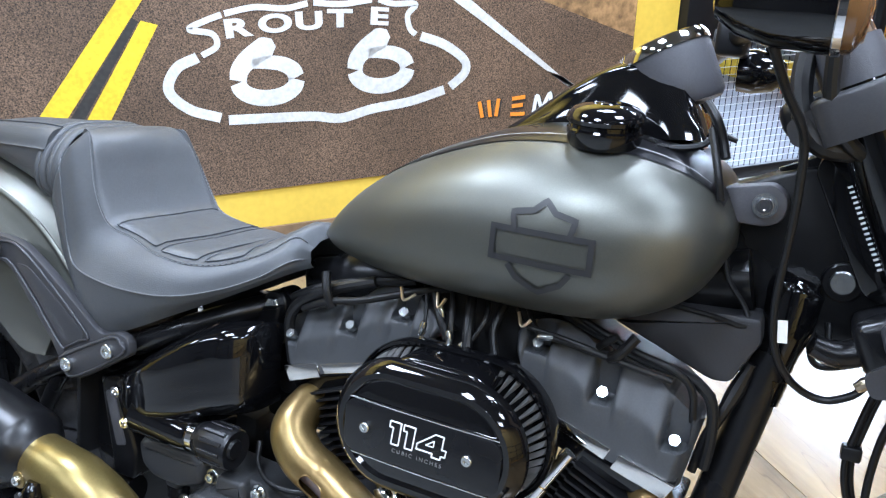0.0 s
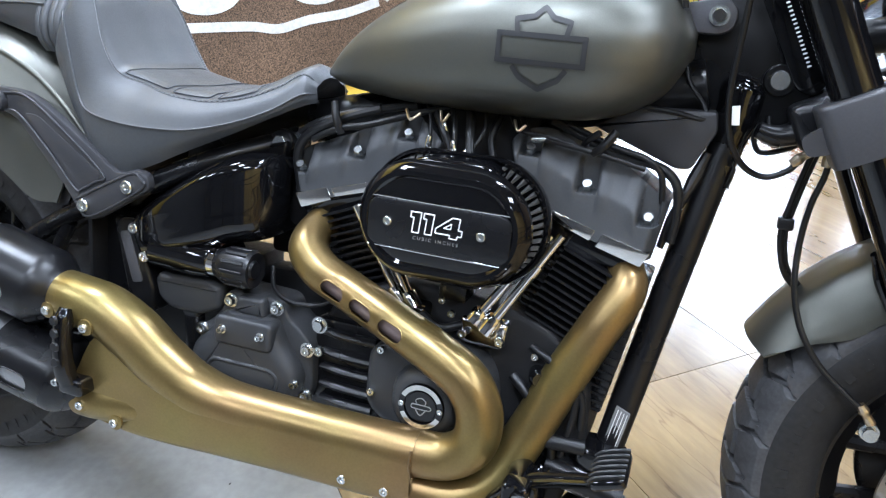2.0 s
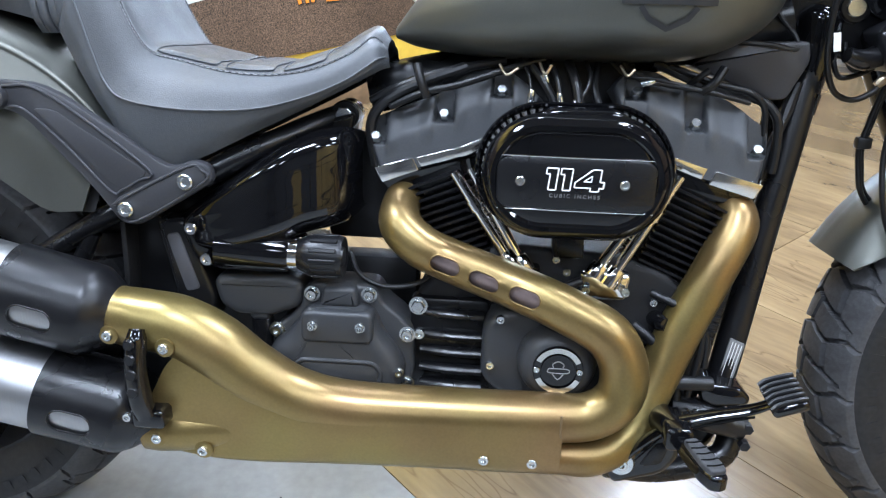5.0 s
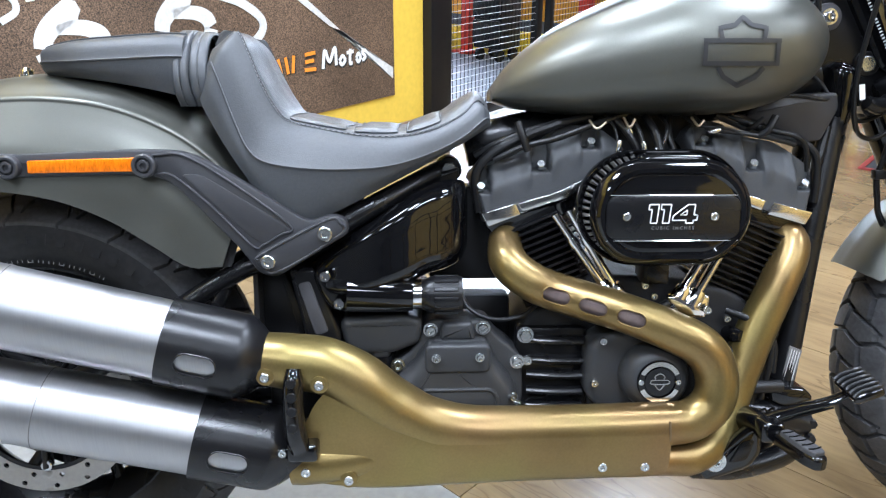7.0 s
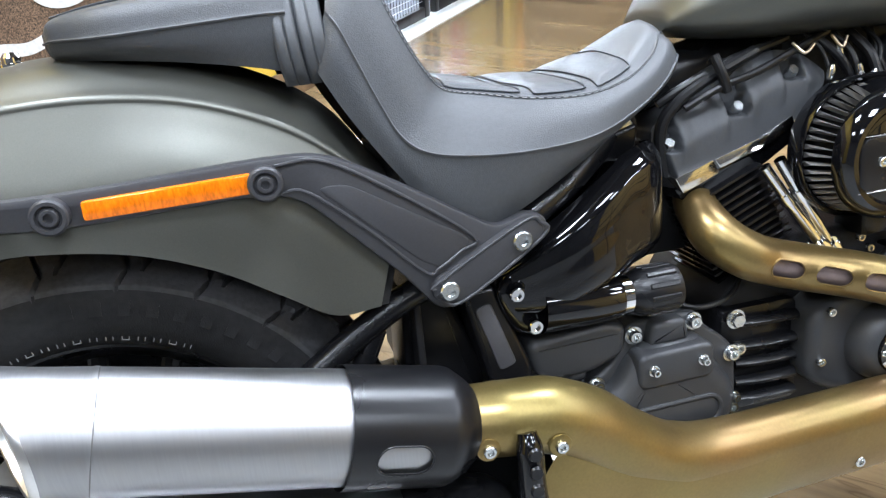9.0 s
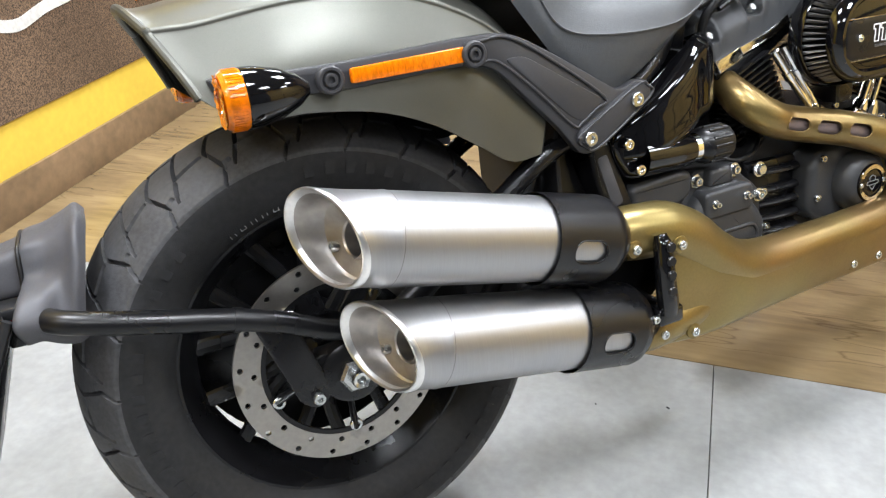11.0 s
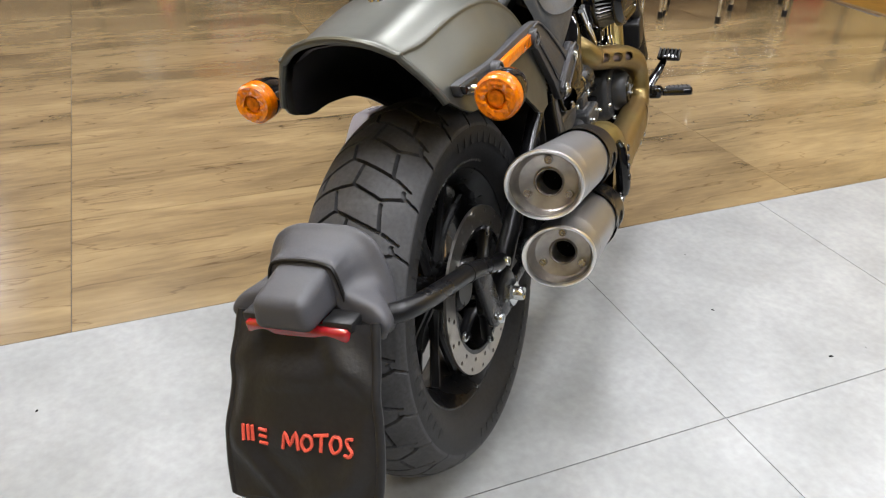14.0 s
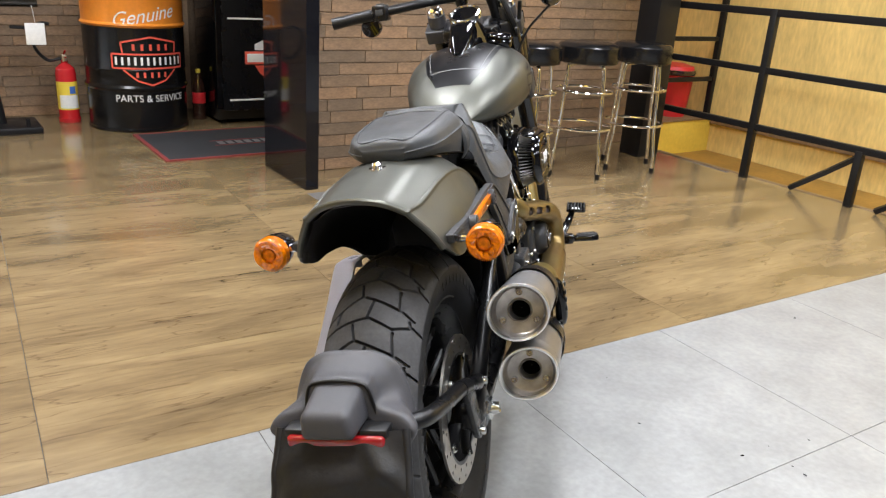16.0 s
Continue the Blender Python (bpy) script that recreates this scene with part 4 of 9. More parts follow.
bm = bmesh.new()
rings = []
for i in range(73):
    f = i / 72
    x = TX[0] + (TX[-1] - TX[0]) * (f * 0.8 + 0.2 * (0.5 - 0.5 * math.cos(math.pi * f)))
    rings.append([bm.verts.new(tank_at(x, 2 * math.pi * j / 64)) for j in range(64)])
skin(bm, rings, True, True)
tank = part("fuel_tank", bm, PAINT, BIKE, "satin olive-grey teardrop fuel tank", sharp=60)
# black centre panel with a thin pale line
def panel_edge(x, grow=0.0):
    return 0.52 + (x - 0.80) * 0.46 - grow


def panel_mesh(x0, x1, off, nu=48, nv=24):
    bm = bmesh.new()
    rings = []
    for i in range(nu + 1):
        x = x0 + (x1 - x0) * i / nu
        k = min(1.0, 0.72 + (x - x0) * 4)
        e = panel_edge(x) * k
        rings.append([bm.verts.new(tank_at(x, -e + 2 * e * j / nv, off)) for j in range(nv + 1)])
    return skin(bm, rings, False)


part("centre_panel", panel_mesh(0.775, 1.185, 0.0012), BLACK_DECAL, tank, "matt black panel along the tank's top")


def panel_line(points, width, off=0.0026):
    bm = bmesh.new()
    a, b = [], []
    for x, ang, dx, da in points:
        a.append(bm.verts.new(tank_at(x - dx * width, ang - da * width / 0.16, off)))
        b.append(bm.verts.new(tank_at(x + dx * width, ang + da * width / 0.16, off)))
    skin(bm, [a, b], False)
    return part("pinstripe", bm, GREY_INK, tank, "thin pale pinstripe")


for side in (-1, 1):
    panel_line([(x, side * panel_edge(x, 0.10), 0, 1) for x in [0.835 + 0.335 * i / 20 for i in range(21)]], 0.0011)
panel_line([(0.835, a, 1, 0) for a in [-panel_edge(0.835, 0.10) + 2 * panel_edge(0.835, 0.10) * i / 14 for i in range(15)]], 0.0016)


def tank_line(pts, width, material, name, off=0.0022):
    """A flat strip that follows the tank's side through points (x, w)."""
    bm = bmesh.new()
    a, b = [], []
    n = len(pts)
    fine = []
    for p, q in zip(pts, pts[1:]):
        for k in range(6):
            fine.append((p[0] + (q[0] - p[0]) * k / 6, p[1] + (q[1] - p[1]) * k / 6))
    fine.append(pts[-1])
    for i, p in enumerate(fine):
        q0, q1 = fine[max(i - 1, 0)], fine[min(i + 1, len(fine) - 1)]
        d = Vector((q1[0] - q0[0], q1[1] - q0[1])).normalized()
        a.append(bm.verts.new(tank_side(p[0] - d.y * width / 2, p[1] + d.x * width / 2, off)))
        b.append(bm.verts.new(tank_side(p[0] + d.y * width / 2, p[1] - d.x * width / 2, off)))
    skin(bm, [a, b], False)
    return part(name, bm, material, tank)


# plain emblem: an outlined bar with an outlined form above and below
EX, EW = 1.034, 0.855
for pts in ([(-0.057, 0.0155), (0.057, 0.0155)], [(0.0535, 0.0155), (0.0535, -0.0155)], [(0.057, -0.0155), (-0.057, -0.0155)], [(-0.0535, -0.0155), (-0.0535, 0.0155)],
            [(-0.030, 0.015), (-0.034, 0.033), (-0.012, 0.037), (0.0, 0.048), (0.012, 0.037), (0.034, 0.033), (0.030, 0.015)],
            [(-0.034, -0.021), (-0.024, -0.034), (0.0, -0.046), (0.024, -0.034), (0.034, -0.021)]):
    tank_line([(EX + a * 0.95, EW + b * 0.97) for a, b in pts], 0.006, BLACK_INK, "emblem_stroke")
# filler cap on the right
cap = part("filler_cap", moved(lathe([(0, 0.0265), (0.009, 0.026), (0.0105, 0.0245), (0.013, 0.0245), (0.0145, 0.0255), (0.024, 0.0240), (0.033, 0.0205), (0.0390, 0.0150), (0.0405, 0.0115), (0.0395, 0.0075), (0.0375, 0.0060), (0.0375, 0.0020), (0.0390, 0.0), (0.0390, -0.006), (0.036, -0.018), (0, -0.018)], 44, "Z"), Matrix.Translation((1.0588, -0.056, 0.975)) @ Matrix.Rotation(radians(10), 4, "X")), BLACK_GLOSS, BIKE, "gloss black domed fuel cap", sharp=28)
# instrument console
MIDLINE = Matrix.Translation((0, 0.046, 0))
CONSOLE = []
for x, top, y1, y2, foot in ((0.915, 0.960, 0.012, 0.020, 0.955), (0.952, 0.986, 0.022, 0.036, 0.958), (0.992, 1.016, 0.030, 0.048, 0.960), (1.035, 1.041, 0.036, 0.055, 0.963), (1.072, 1.051, 0.040, 0.060, 0.966), (1.100, 1.047, 0.042, 0.063, 0.968), (1.122, 1.030, 0.043, 0.066, 0.970), (1.140, 1.003, 0.043, 0.066, 0.972), (1.150, 0.980, 0.042, 0.064, 0.970)):
    CONSOLE.append([V(x, 0, top), V(x, -y1 * 0.6, top - 0.001), V(x, -y1, top - 0.007), V(x + 0.002, -y1 - 0.004, top - 0.016), V(x + 0.004, -0.5 * (y1 + y2) - 0.002, 0.45 * top + 0.55 * foot), V(x + 0.006, -y2, foot)])
part("console", moved(surface(CONSOLE, 40, 24, True), MIDLINE), BLACK_GLOSS, BIKE, "gloss black console fairing", sharp=70)
part("console_lip", moved(tube([V(1.085, -0.075, 0.968), V(1.125, -0.078, 0.963), V(1.152, -0.074, 0.968), V(1.166, -0.070, 0.980), V(1.184, -0.066, 0.976)], [0.003, 0.005, 0.005, 0.005, 0.004], 8, 5, flat=0.7), MIDLINE), BLACK_SATIN, BIKE)
DIAL = MIDLINE @ Matrix.Translation((1.1065, 0, 1.0215)) @ Matrix.Rotation(radians(-29), 4, "Y") @ Matrix.Diagonal((0.93, 0.93, 0.93, 1))
gauge = part("gauge", moved(lathe([(0, 0.052), (0.044, 0.052), (0.046, 0.055), (0.051, 0.054), (0.053, 0.046), (0.053, 0.03), (0.0515, 0.0), (0.050, -0.018), (0.045, -0.024), (0, -0.024)], 40, "Z"), DIAL), PLASTIC, BIKE, "round instrument with a chrome bezel")
part("bezel", moved(lathe([(0.043, 0.0525), (0.046, 0.0585), (0.051, 0.057), (0.0545, 0.050), (0.055, 0.043)], 48, "Z"), DIAL), CHROME, gauge, "chrome ring")
part("dial", moved(lathe([(0, 0.0535), (0.044, 0.0535)], 40, "Z"), DIAL), BLACK_GLOSS, gauge)


# -- seat --


# rows along x: middle of the top, edge of the top, widest point, seam, foot
SEAT = [  # middle, floor's edge, upper seam, lower seam, rim
    [V(0.2932, 0, 0.8698), V(0.2932, -0.063, 0.8689), V(0.299, -0.079, 0.866), V(0.2922, -0.1, 0.8466), V(0.2738, -0.098, 0.8)],
    [V(0.3087, 0, 0.8902), V(0.3087, -0.071, 0.8883), V(0.33, -0.087, 0.8854), V(0.3009, -0.112, 0.832), V(0.2815, -0.11, 0.7825)],
    [V(0.3427, 0, 0.8776), V(0.3407, -0.077, 0.8718), V(0.3475, -0.096, 0.8563), V(0.3126, -0.118, 0.8029), V(0.299, -0.116, 0.7496)],
    [V(0.365, 0, 0.831), V(0.363, -0.082, 0.8272), V(0.365, -0.105, 0.8145), V(0.33, -0.126, 0.7583), V(0.3232, -0.124, 0.7108)],
    [V(0.3863, 0, 0.7903), V(0.3844, -0.082, 0.7884), V(0.3834, -0.108, 0.7806), V(0.3465, -0.133, 0.7243), V(0.3494, -0.129, 0.6729)],
    [V(0.405, 0, 0.768), V(0.403, -0.078, 0.768), V(0.402, -0.106, 0.761), V(0.37, -0.143, 0.706), V(0.371, -0.134, 0.641)],
    [V(0.442, 0, 0.756), V(0.44, -0.078, 0.757), V(0.44, -0.103, 0.752), V(0.415, -0.151, 0.698), V(0.405, -0.138, 0.619)],
    [V(0.495, 0, 0.748), V(0.495, -0.086, 0.75), V(0.495, -0.115, 0.742), V(0.475, -0.152, 0.695), V(0.455, -0.136, 0.628)],
    [V(0.555, 0, 0.75), V(0.555, -0.084, 0.748), V(0.555, -0.114, 0.739), V(0.545, -0.143, 0.699), V(0.535, -0.124, 0.667)],
    [V(0.607, 0, 0.765), V(0.607, -0.07, 0.76), V(0.607, -0.1, 0.748), V(0.605, -0.12, 0.715), V(0.603, -0.104, 0.701)],
    [V(0.65, 0, 0.793), V(0.65, -0.05, 0.784), V(0.65, -0.076, 0.768), V(0.652, -0.097, 0.737), V(0.655, -0.086, 0.729)],
    [V(0.676, 0, 0.803), V(0.674, -0.032, 0.797), V(0.674, -0.05, 0.788), V(0.683, -0.073, 0.76), V(0.685, -0.062, 0.746)],
    [V(0.692, 0, 0.785), V(0.692, -0.02, 0.782), V(0.692, -0.034, 0.775), V(0.695, -0.044, 0.762), V(0.696, -0.038, 0.75)],
]


def creased(r):
    """Crisp folds at the upper and the lower seam, with a slightly full panel between."""
    m, f, u, l, e = r
    full = Vector((0, -0.004, 0.003))
    return [m, f, f.lerp(u, 0.85), u, u.lerp(l, 0.10) + full * 0.3, u.lerp(l, 0.5) + full, l.lerp(u, 0.08) + full * 0.25, l, l.lerp(e, 0.08), l.lerp(e, 0.5) + Vector((0, -0.003, 0)), e]


SEAT = [creased(r) for r in SEAT]
seat = part("rider_seat", surface(SEAT, 96, 50, True), LEATHER, BIKE, "charcoal vinyl solo seat with a raised back and stitched seams", sharp=80)


def seat_point(u, t):
    """u along the seat and t across it from the middle to the rim, both 0 to 1."""
    return crom([crom(r, t) for r in SEAT], u)


def seam(t, u0, u1, r, material, name, side=-1, n=60, lift=0.0008):
    p = []
    for i in range(n + 1):
        q = seat_point(u0 + (u1 - u0) * i / n, t)
        p.append(Vector((q.x, q.y * -side, q.z)) + Vector((0, side * lift, lift)))
    return part(name, tube(p, r, 6, 1), material, seat)


def stitches(t, u0, u1, side, n):
    """Single stitches in one mesh."""
    bm = bmesh.new()
    for i in range(n):
        a, b = (seat_point(u0 + (u1 - u0) * (i + q) / n, t) for q in (0.0, 0.62))
        a, b = (Vector((q.x, q.y * -side + side * 0.0007, q.z + 0.0007)) for q in (a, b))
        bm = join(bm, tube([a, a.lerp(b, 0.5), b], 0.0007, 5, 1))
    part("stitching", bm, THREAD, seat, "grey stitched thread")


for side in (-1, 1):
    seam(0.30, 0.09, 0.97, 0.0013, LEATHER, "piping", side)
    seam(0.70, 0.03, 0.97, 0.0013, LEATHER, "piping", side)
    stitches(0.275, 0.09, 0.96, side, 70)
    stitches(0.335, 0.09, 0.96, side, 70)
    stitches(0.725, 0.03, 0.40, side, 36)
    stitches(0.675, 0.03, 0.40, side, 36)
# three padded panels on the seat's floor
for u0, u1 in ((0.42, 0.565), (0.585, 0.668), (0.69, 0.77)):
    rows = []
    for i in range(7):
        u = u0 + (u1 - u0) * i / 6
        r = []
        for j in range(7):
            q = seat_point(u, abs(j - 3) / 3 * 0.175 * (1.0 - 0.10 * (i / 6)))
            f = math.sin(math.pi * i / 6) ** 0.4 * math.sin(math.pi * j / 6) ** 0.4 if 0 < i < 6 and 0 < j < 6 else 0
            r.append(Vector((q.x, q.y * (1 if j > 3 else -1), q.z + 0.0005 + 0.0050 * f)))
        rows.append(r)
    part("padded_panel", surface(rows, 24, 24), LEATHER, seat, "padded stitched panel", sharp=80)
    ring = [rows[0][j] for j in range(7)] + [rows[i][6] for i in range(1, 7)] + [rows[6][j] for j in range(5, -1, -1)] + [rows[i][0] for i in range(5, -1, -1)]
    part("panel_groove", tube([q + Vector((0, 0, 0.0008)) for q in ring], 0.0011, 6, 2), LEATHER_SEAM, seat)
# passenger pad
PAD = [  # middle, top's edge, seam, side, rim
    [V(0.03, 0, 0.85), V(0.03, -0.03, 0.849), V(0.03, -0.042, 0.842), V(0.032, -0.04, 0.832), V(0.036, -0.032, 0.825)],
    [V(0.042, 0, 0.868), V(0.042, -0.046, 0.864), V(0.044, -0.064, 0.844), V(0.045, -0.058, 0.833), V(0.05, -0.048, 0.824)],
    [V(0.09, 0, 0.879), V(0.09, -0.066, 0.873), V(0.09, -0.09, 0.844), V(0.092, -0.084, 0.832), V(0.095, -0.07, 0.821)],
    [V(0.16, 0, 0.885), V(0.16, -0.072, 0.879), V(0.16, -0.1, 0.847), V(0.16, -0.096, 0.829), V(0.16, -0.084, 0.813)],
    [V(0.225, 0, 0.889), V(0.225, -0.074, 0.883), V(0.225, -0.104, 0.85), V(0.225, -0.102, 0.825), V(0.225, -0.094, 0.801)],
    [V(0.255, 0, 0.888), V(0.255, -0.072, 0.882), V(0.255, -0.103, 0.85), V(0.256, -0.103, 0.82), V(0.258, -0.096, 0.792)],
]
PAD = [[r[0], r[1], r[1].lerp(r[2], 0.5) + Vector((0, -0.005, 0.005)), r[1].lerp(r[2], 0.93), r[2], r[2].lerp(r[3], 0.15), r[3], r[4]] for r in PAD]
pad = part("passenger_seat", surface(PAD, 50, 36, True, caps=True), LEATHER, BIKE, "narrow charcoal vinyl passenger pad", sharp=70)
for side in (-1, 1):
    part("piping", tube([Vector((p.x, p.y * -side, p.z)) + Vector((0, side * 0.0006, 0)) for p in [r[4] for r in PAD]], 0.0014, 6, 6), LEATHER, pad)
ring = [r[1] + V(0, 0, 0.0008) for r in PAD[:0:-1]]
part("top_seam", tube([Vector((p.x, -p.y, p.z)) for p in ring] + [V(0.046, 0, 0.869)] + ring[::-1], 0.0013, 6, 5), LEATHER_SEAM, pad, "stitched seam round the top panel")
# bands between pad and seat
for x0, x1, up in ((0.239, 0.263, 0.006), (0.263, 0.289, 0.004)):
    rows = []
    for x, o in ((x0, 0.0), (x0 + 0.003, up), (x0 + 0.010, up * 1.1), (x0 + 0.012, up * 0.7), (x0 + 0.014, up * 1.1), (x1 - 0.003, up), (x1, 0.0)):
        rows.append([V(x, 0, 0.885 + o), V(x, -0.058, 0.881 + o), V(x, -0.086 - o, 0.862), V(x + 0.001, -0.103 - o, 0.83), V(x + 0.004, -0.103 - o, 0.80), V(x + 0.008, -0.094 - o * 0.5, 0.781)])
    part("seat_band", surface(rows, 24, 24, True), LEATHER, BIKE, "vinyl band across the seat joint", sharp=70)

# -- rear fender --
FENDER = [  # middle, crease, shoulder, side, rim
    [V(-0.170, 0, 0.806), V(-0.166, -0.050, 0.799), V(-0.150, -0.090, 0.775), V(-0.127, -0.121, 0.727), V(-0.116, -0.133, 0.700)],
    [V(-0.150, 0, 0.801), V(-0.146, -0.052, 0.795), V(-0.132, -0.092, 0.775), V(-0.100, -0.128, 0.718), V(-0.085, -0.146, 0.676)],
    [V(-0.10, 0, 0.808), V(-0.10, -0.056, 0.801), V(-0.095, -0.098, 0.776), V(-0.070, -0.132, 0.715), V(-0.050, -0.146, 0.666)],
    [V(0.0, 0, 0.824), V(0.0, -0.060, 0.816), V(0.0, -0.104, 0.788), V(0.0, -0.136, 0.722), V(0.0, -0.146, 0.666)],
    [V(0.08, 0, 0.824), V(0.08, -0.062, 0.816), V(0.08, -0.106, 0.788), V(0.08, -0.137, 0.720), V(0.08, -0.146, 0.653)],
    [V(0.16, 0, 0.812), V(0.16, -0.062, 0.804), V(0.155, -0.106, 0.776), V(0.155, -0.136, 0.705), V(0.15, -0.144, 0.625)],
    [V(0.235, 0, 0.782), V(0.235, -0.062, 0.774), V(0.228, -0.106, 0.747), V(0.220, -0.134, 0.675), V(0.208, -0.142, 0.588)],
    [V(0.29, 0, 0.742), V(0.29, -0.062, 0.735), V(0.282, -0.106, 0.710), V(0.272, -0.132, 0.640), V(0.258, -0.140, 0.556)],
    [V(0.335, 0, 0.68), V(0.335, -0.062, 0.675), V(0.330, -0.104, 0.660), V(0.322, -0.130, 0.610), V(0.305, -0.138, 0.556)],
]
# a crisp crease along the shoulder
FENDER = [[r[0], r[1], r[1].lerp(r[2], 0.80), r[1].lerp(r[2], 0.97), r[2] + V(0, -0.0012, 0.0016), r[2].lerp(r[3], 0.06), r[2].lerp(r[3], 0.3), r[3], r[4]] for r in FENDER]
part("rear_fender", shell(surface(FENDER, 70, 48, True), -0.004), PAINT, BIKE, "satin olive-grey bobbed rear fender with a flared lip", sharp=50)
lip = [crom(FENDER[0], i / 12) for i in range(13)]
part("fender_liner", surface([[V(p.x + 0.010, min(p.y + 0.009, 0.0), p.z - 0.009 + 0.006 * k / 8) for k, p in enumerate(r)] for r in FENDER], 50, 30, True), BLACK_WRINKLE, BIKE, "black undercoat inside the fender", sharp=60)
part("fender_lip", tube([Vector((p.x, -p.y, p.z)) for p in lip[:0:-1]] + lip, 0.0060, 10, 2), PAINT, BIKE)
part("seat_screw", lathe([(0, 0.012), (0.006, 0.0115), (0.0095, 0.007), (0.0095, 0.002), (0.016, 0.001), (0.016, -0.004), (0, -0.004)], 20, "Z"), CHROME, BIKE, "chrome seat screw").location = (-0.012, 0, 0.826)

# fender strut, both sides
for side in (-1, 1):
    s = group("fender_strut", "satin black fender strut with recessed panel")
    if side > 0:
        s.matrix_basis = Matrix.Diagonal((1, -1, 1, 1))
    o = rounded([(-0.108, 0.721), (0.02, 0.716), (0.21, 0.724), (0.268, 0.722), (0.325, 0.690), (0.432, 0.621), (0.462, 0.633), (0.484, 0.628), (0.489, 0.606), (0.386, 0.543), (0.362, 0.545), (0.345, 0.568), (0.330, 0.588), (0.240, 0.683), (0.195, 0.690), (0.01, 0.684), (-0.101, 0.702)], [0.006, 0.1, 0.1, 0.05, 0.1, 0.02, 0.015, 0.02, 0.02, 0.02, 0.02, 0.02, 0.05, 0.03, 0.06, 0.1, 0.006], 5)
    part("strut_plate", plate(o, -0.138, -0.151, 0.004), CHARCOAL, s)
    o = rounded([(0.355, 0.560), (0.385, 0.548), (0.482, 0.606), (0.479, 0.624), (0.456, 0.628), (0.358, 0.578)], 0.014, 5)
    part("strut_pad", plate(o, -0.150, -0.157, 0.003), CHARCOAL, s)
    o = rounded([(0.255, 0.690), (0.285, 0.690), (0.405, 0.615), (0.375, 0.588), (0.352, 0.598)], 0.012, 4)
    part("strut_rib", plate(o, -0.150, -0.1525, 0.002), CHARCOAL, s)
    for path in ([(0.222, 0.716), (0.262, 0.716), (0.318, 0.684), (0.405, 0.618), (0.392, 0.604)], [(0.222, 0.690), (0.248, 0.687), (0.300, 0.642), (0.352, 0.588), (0.368, 0.590), (0.392, 0.604)], [(0.362, 0.564), (0.386, 0.551), (0.478, 0.606), (0.476, 0.622), (0.457, 0.625), (0.364, 0.576), (0.360, 0.569)]):
        part("raised_edge", tube([V(a, -0.1525 if a < 0.41 and b > 0.58 else -0.1572, b) for a, b in path], 0.0019, 8, 5), CHARCOAL, s)
    o = rounded([(0.052, 0.709), (0.199, 0.713), (0.2, 0.694), (0.052, 0.6915)], 0.003, 2)
    part("reflector", plate(o, -0.150, -0.158, 0.002), AMBER_FLAT, s, "amber side reflector")
    for bx, bw in ((0.026, 0.700), (0.211, 0.702)):
        part("bolt_cup", moved(lathe([(0.0, 0), (0.0165, 0), (0.0165, -0.012), (0.0145, -0.014), (0.0115, -0.014), (0.010, -0.010), (0, -0.010)], 22), Matrix.Translation((bx, -0.150, bw))), CHARCOAL, s)
        part("bolt_head", moved(bolt(0.0085, 0.006), Matrix.Translation((bx, -0.158, bw))), CHARCOAL, s)
    for bx, bw in ((0.455, 0.606), (0.374, 0.566)):
        put_bolt(bx, -0.157, bw, s, 0.0105, 0.006)
    # turn signal on its stalk
    SIGNAL = Matrix.Translation((-0.068, -0.201, 0.700)) @ Matrix.Scale(0.93, 4)
    part("signal_stalk", tube([V(-0.074, -0.148, 0.704), V(-0.074, -0.168, 0.703), V(-0.074, -0.186, 0.701)], 0.0085, 12, 4), CHROME, s, "chrome stalk")
    part("signal_base", plate(rounded([(-0.104, 0.718), (-0.05, 0.716), (-0.05, 0.696), (-0.097, 0.704)], 0.004), -0.150, -0.157, 0.003), BLACK_SATIN, s)
    sig = part("turn_signal", moved(lathe([(0, 0.062), (0.008, 0.06), (0.018, 0.048), (0.028, 0.026), (0.034, 0.0), (0.035, -0.014), (0.033, -0.016), (0, -0.016)], 28, "X"), SIGNAL), BLACK_GLOSS, s, "bullet turn signal in gloss black")
    part("signal_lens", moved(lathe([(0.0335, -0.014), (0.0345, -0.022), (0.034, -0.034), (0.030, -0.0395), (0.018, -0.0405), (0.0165, -0.034), (0.0, -0.034)], 36, "X"), SIGNAL), AMBER, sig, "amber lens")
    bm = bmesh.new()
    rng = random.Random(7)
    rings = [[bm.verts.new((-0.0398 - rng.uniform(0.0, 0.0034), r * math.cos(2 * math.pi * (i + 0.5 * (k % 2)) / 26), r * math.sin(2 * math.pi * (i + 0.5 * (k % 2)) / 26))) for i in range(26)] for k, r in enumerate((0.0160, 0.0195, 0.0230, 0.0265, 0.0305))]
    skin(bm, rings, True)
    bmesh.ops.triangulate(bm, faces=bm.faces)
    part("lens_face", moved(bm, SIGNAL), AMBER, sig, "faceted amber lens face", sharp=4)
    part("lens_centre", moved(lathe([(0.0125, -0.033), (0.0120, -0.0385), (0.008, -0.0392), (0, -0.0365)], 24, "X"), SIGNAL), AMBER_DARK, sig, "deep amber bulb cup")
    bm = bmesh.new()
    for i in range(56):
        a = 2 * math.pi * i / 56
        bm = join(bm, moved(box(-0.034, -0.018, -0.0010, 0.0010, 0.0335, 0.0350), SIGNAL @ Matrix.Rotation(a, 4, "X")))
    part("lens_ribs", bm, AMBER, sig)


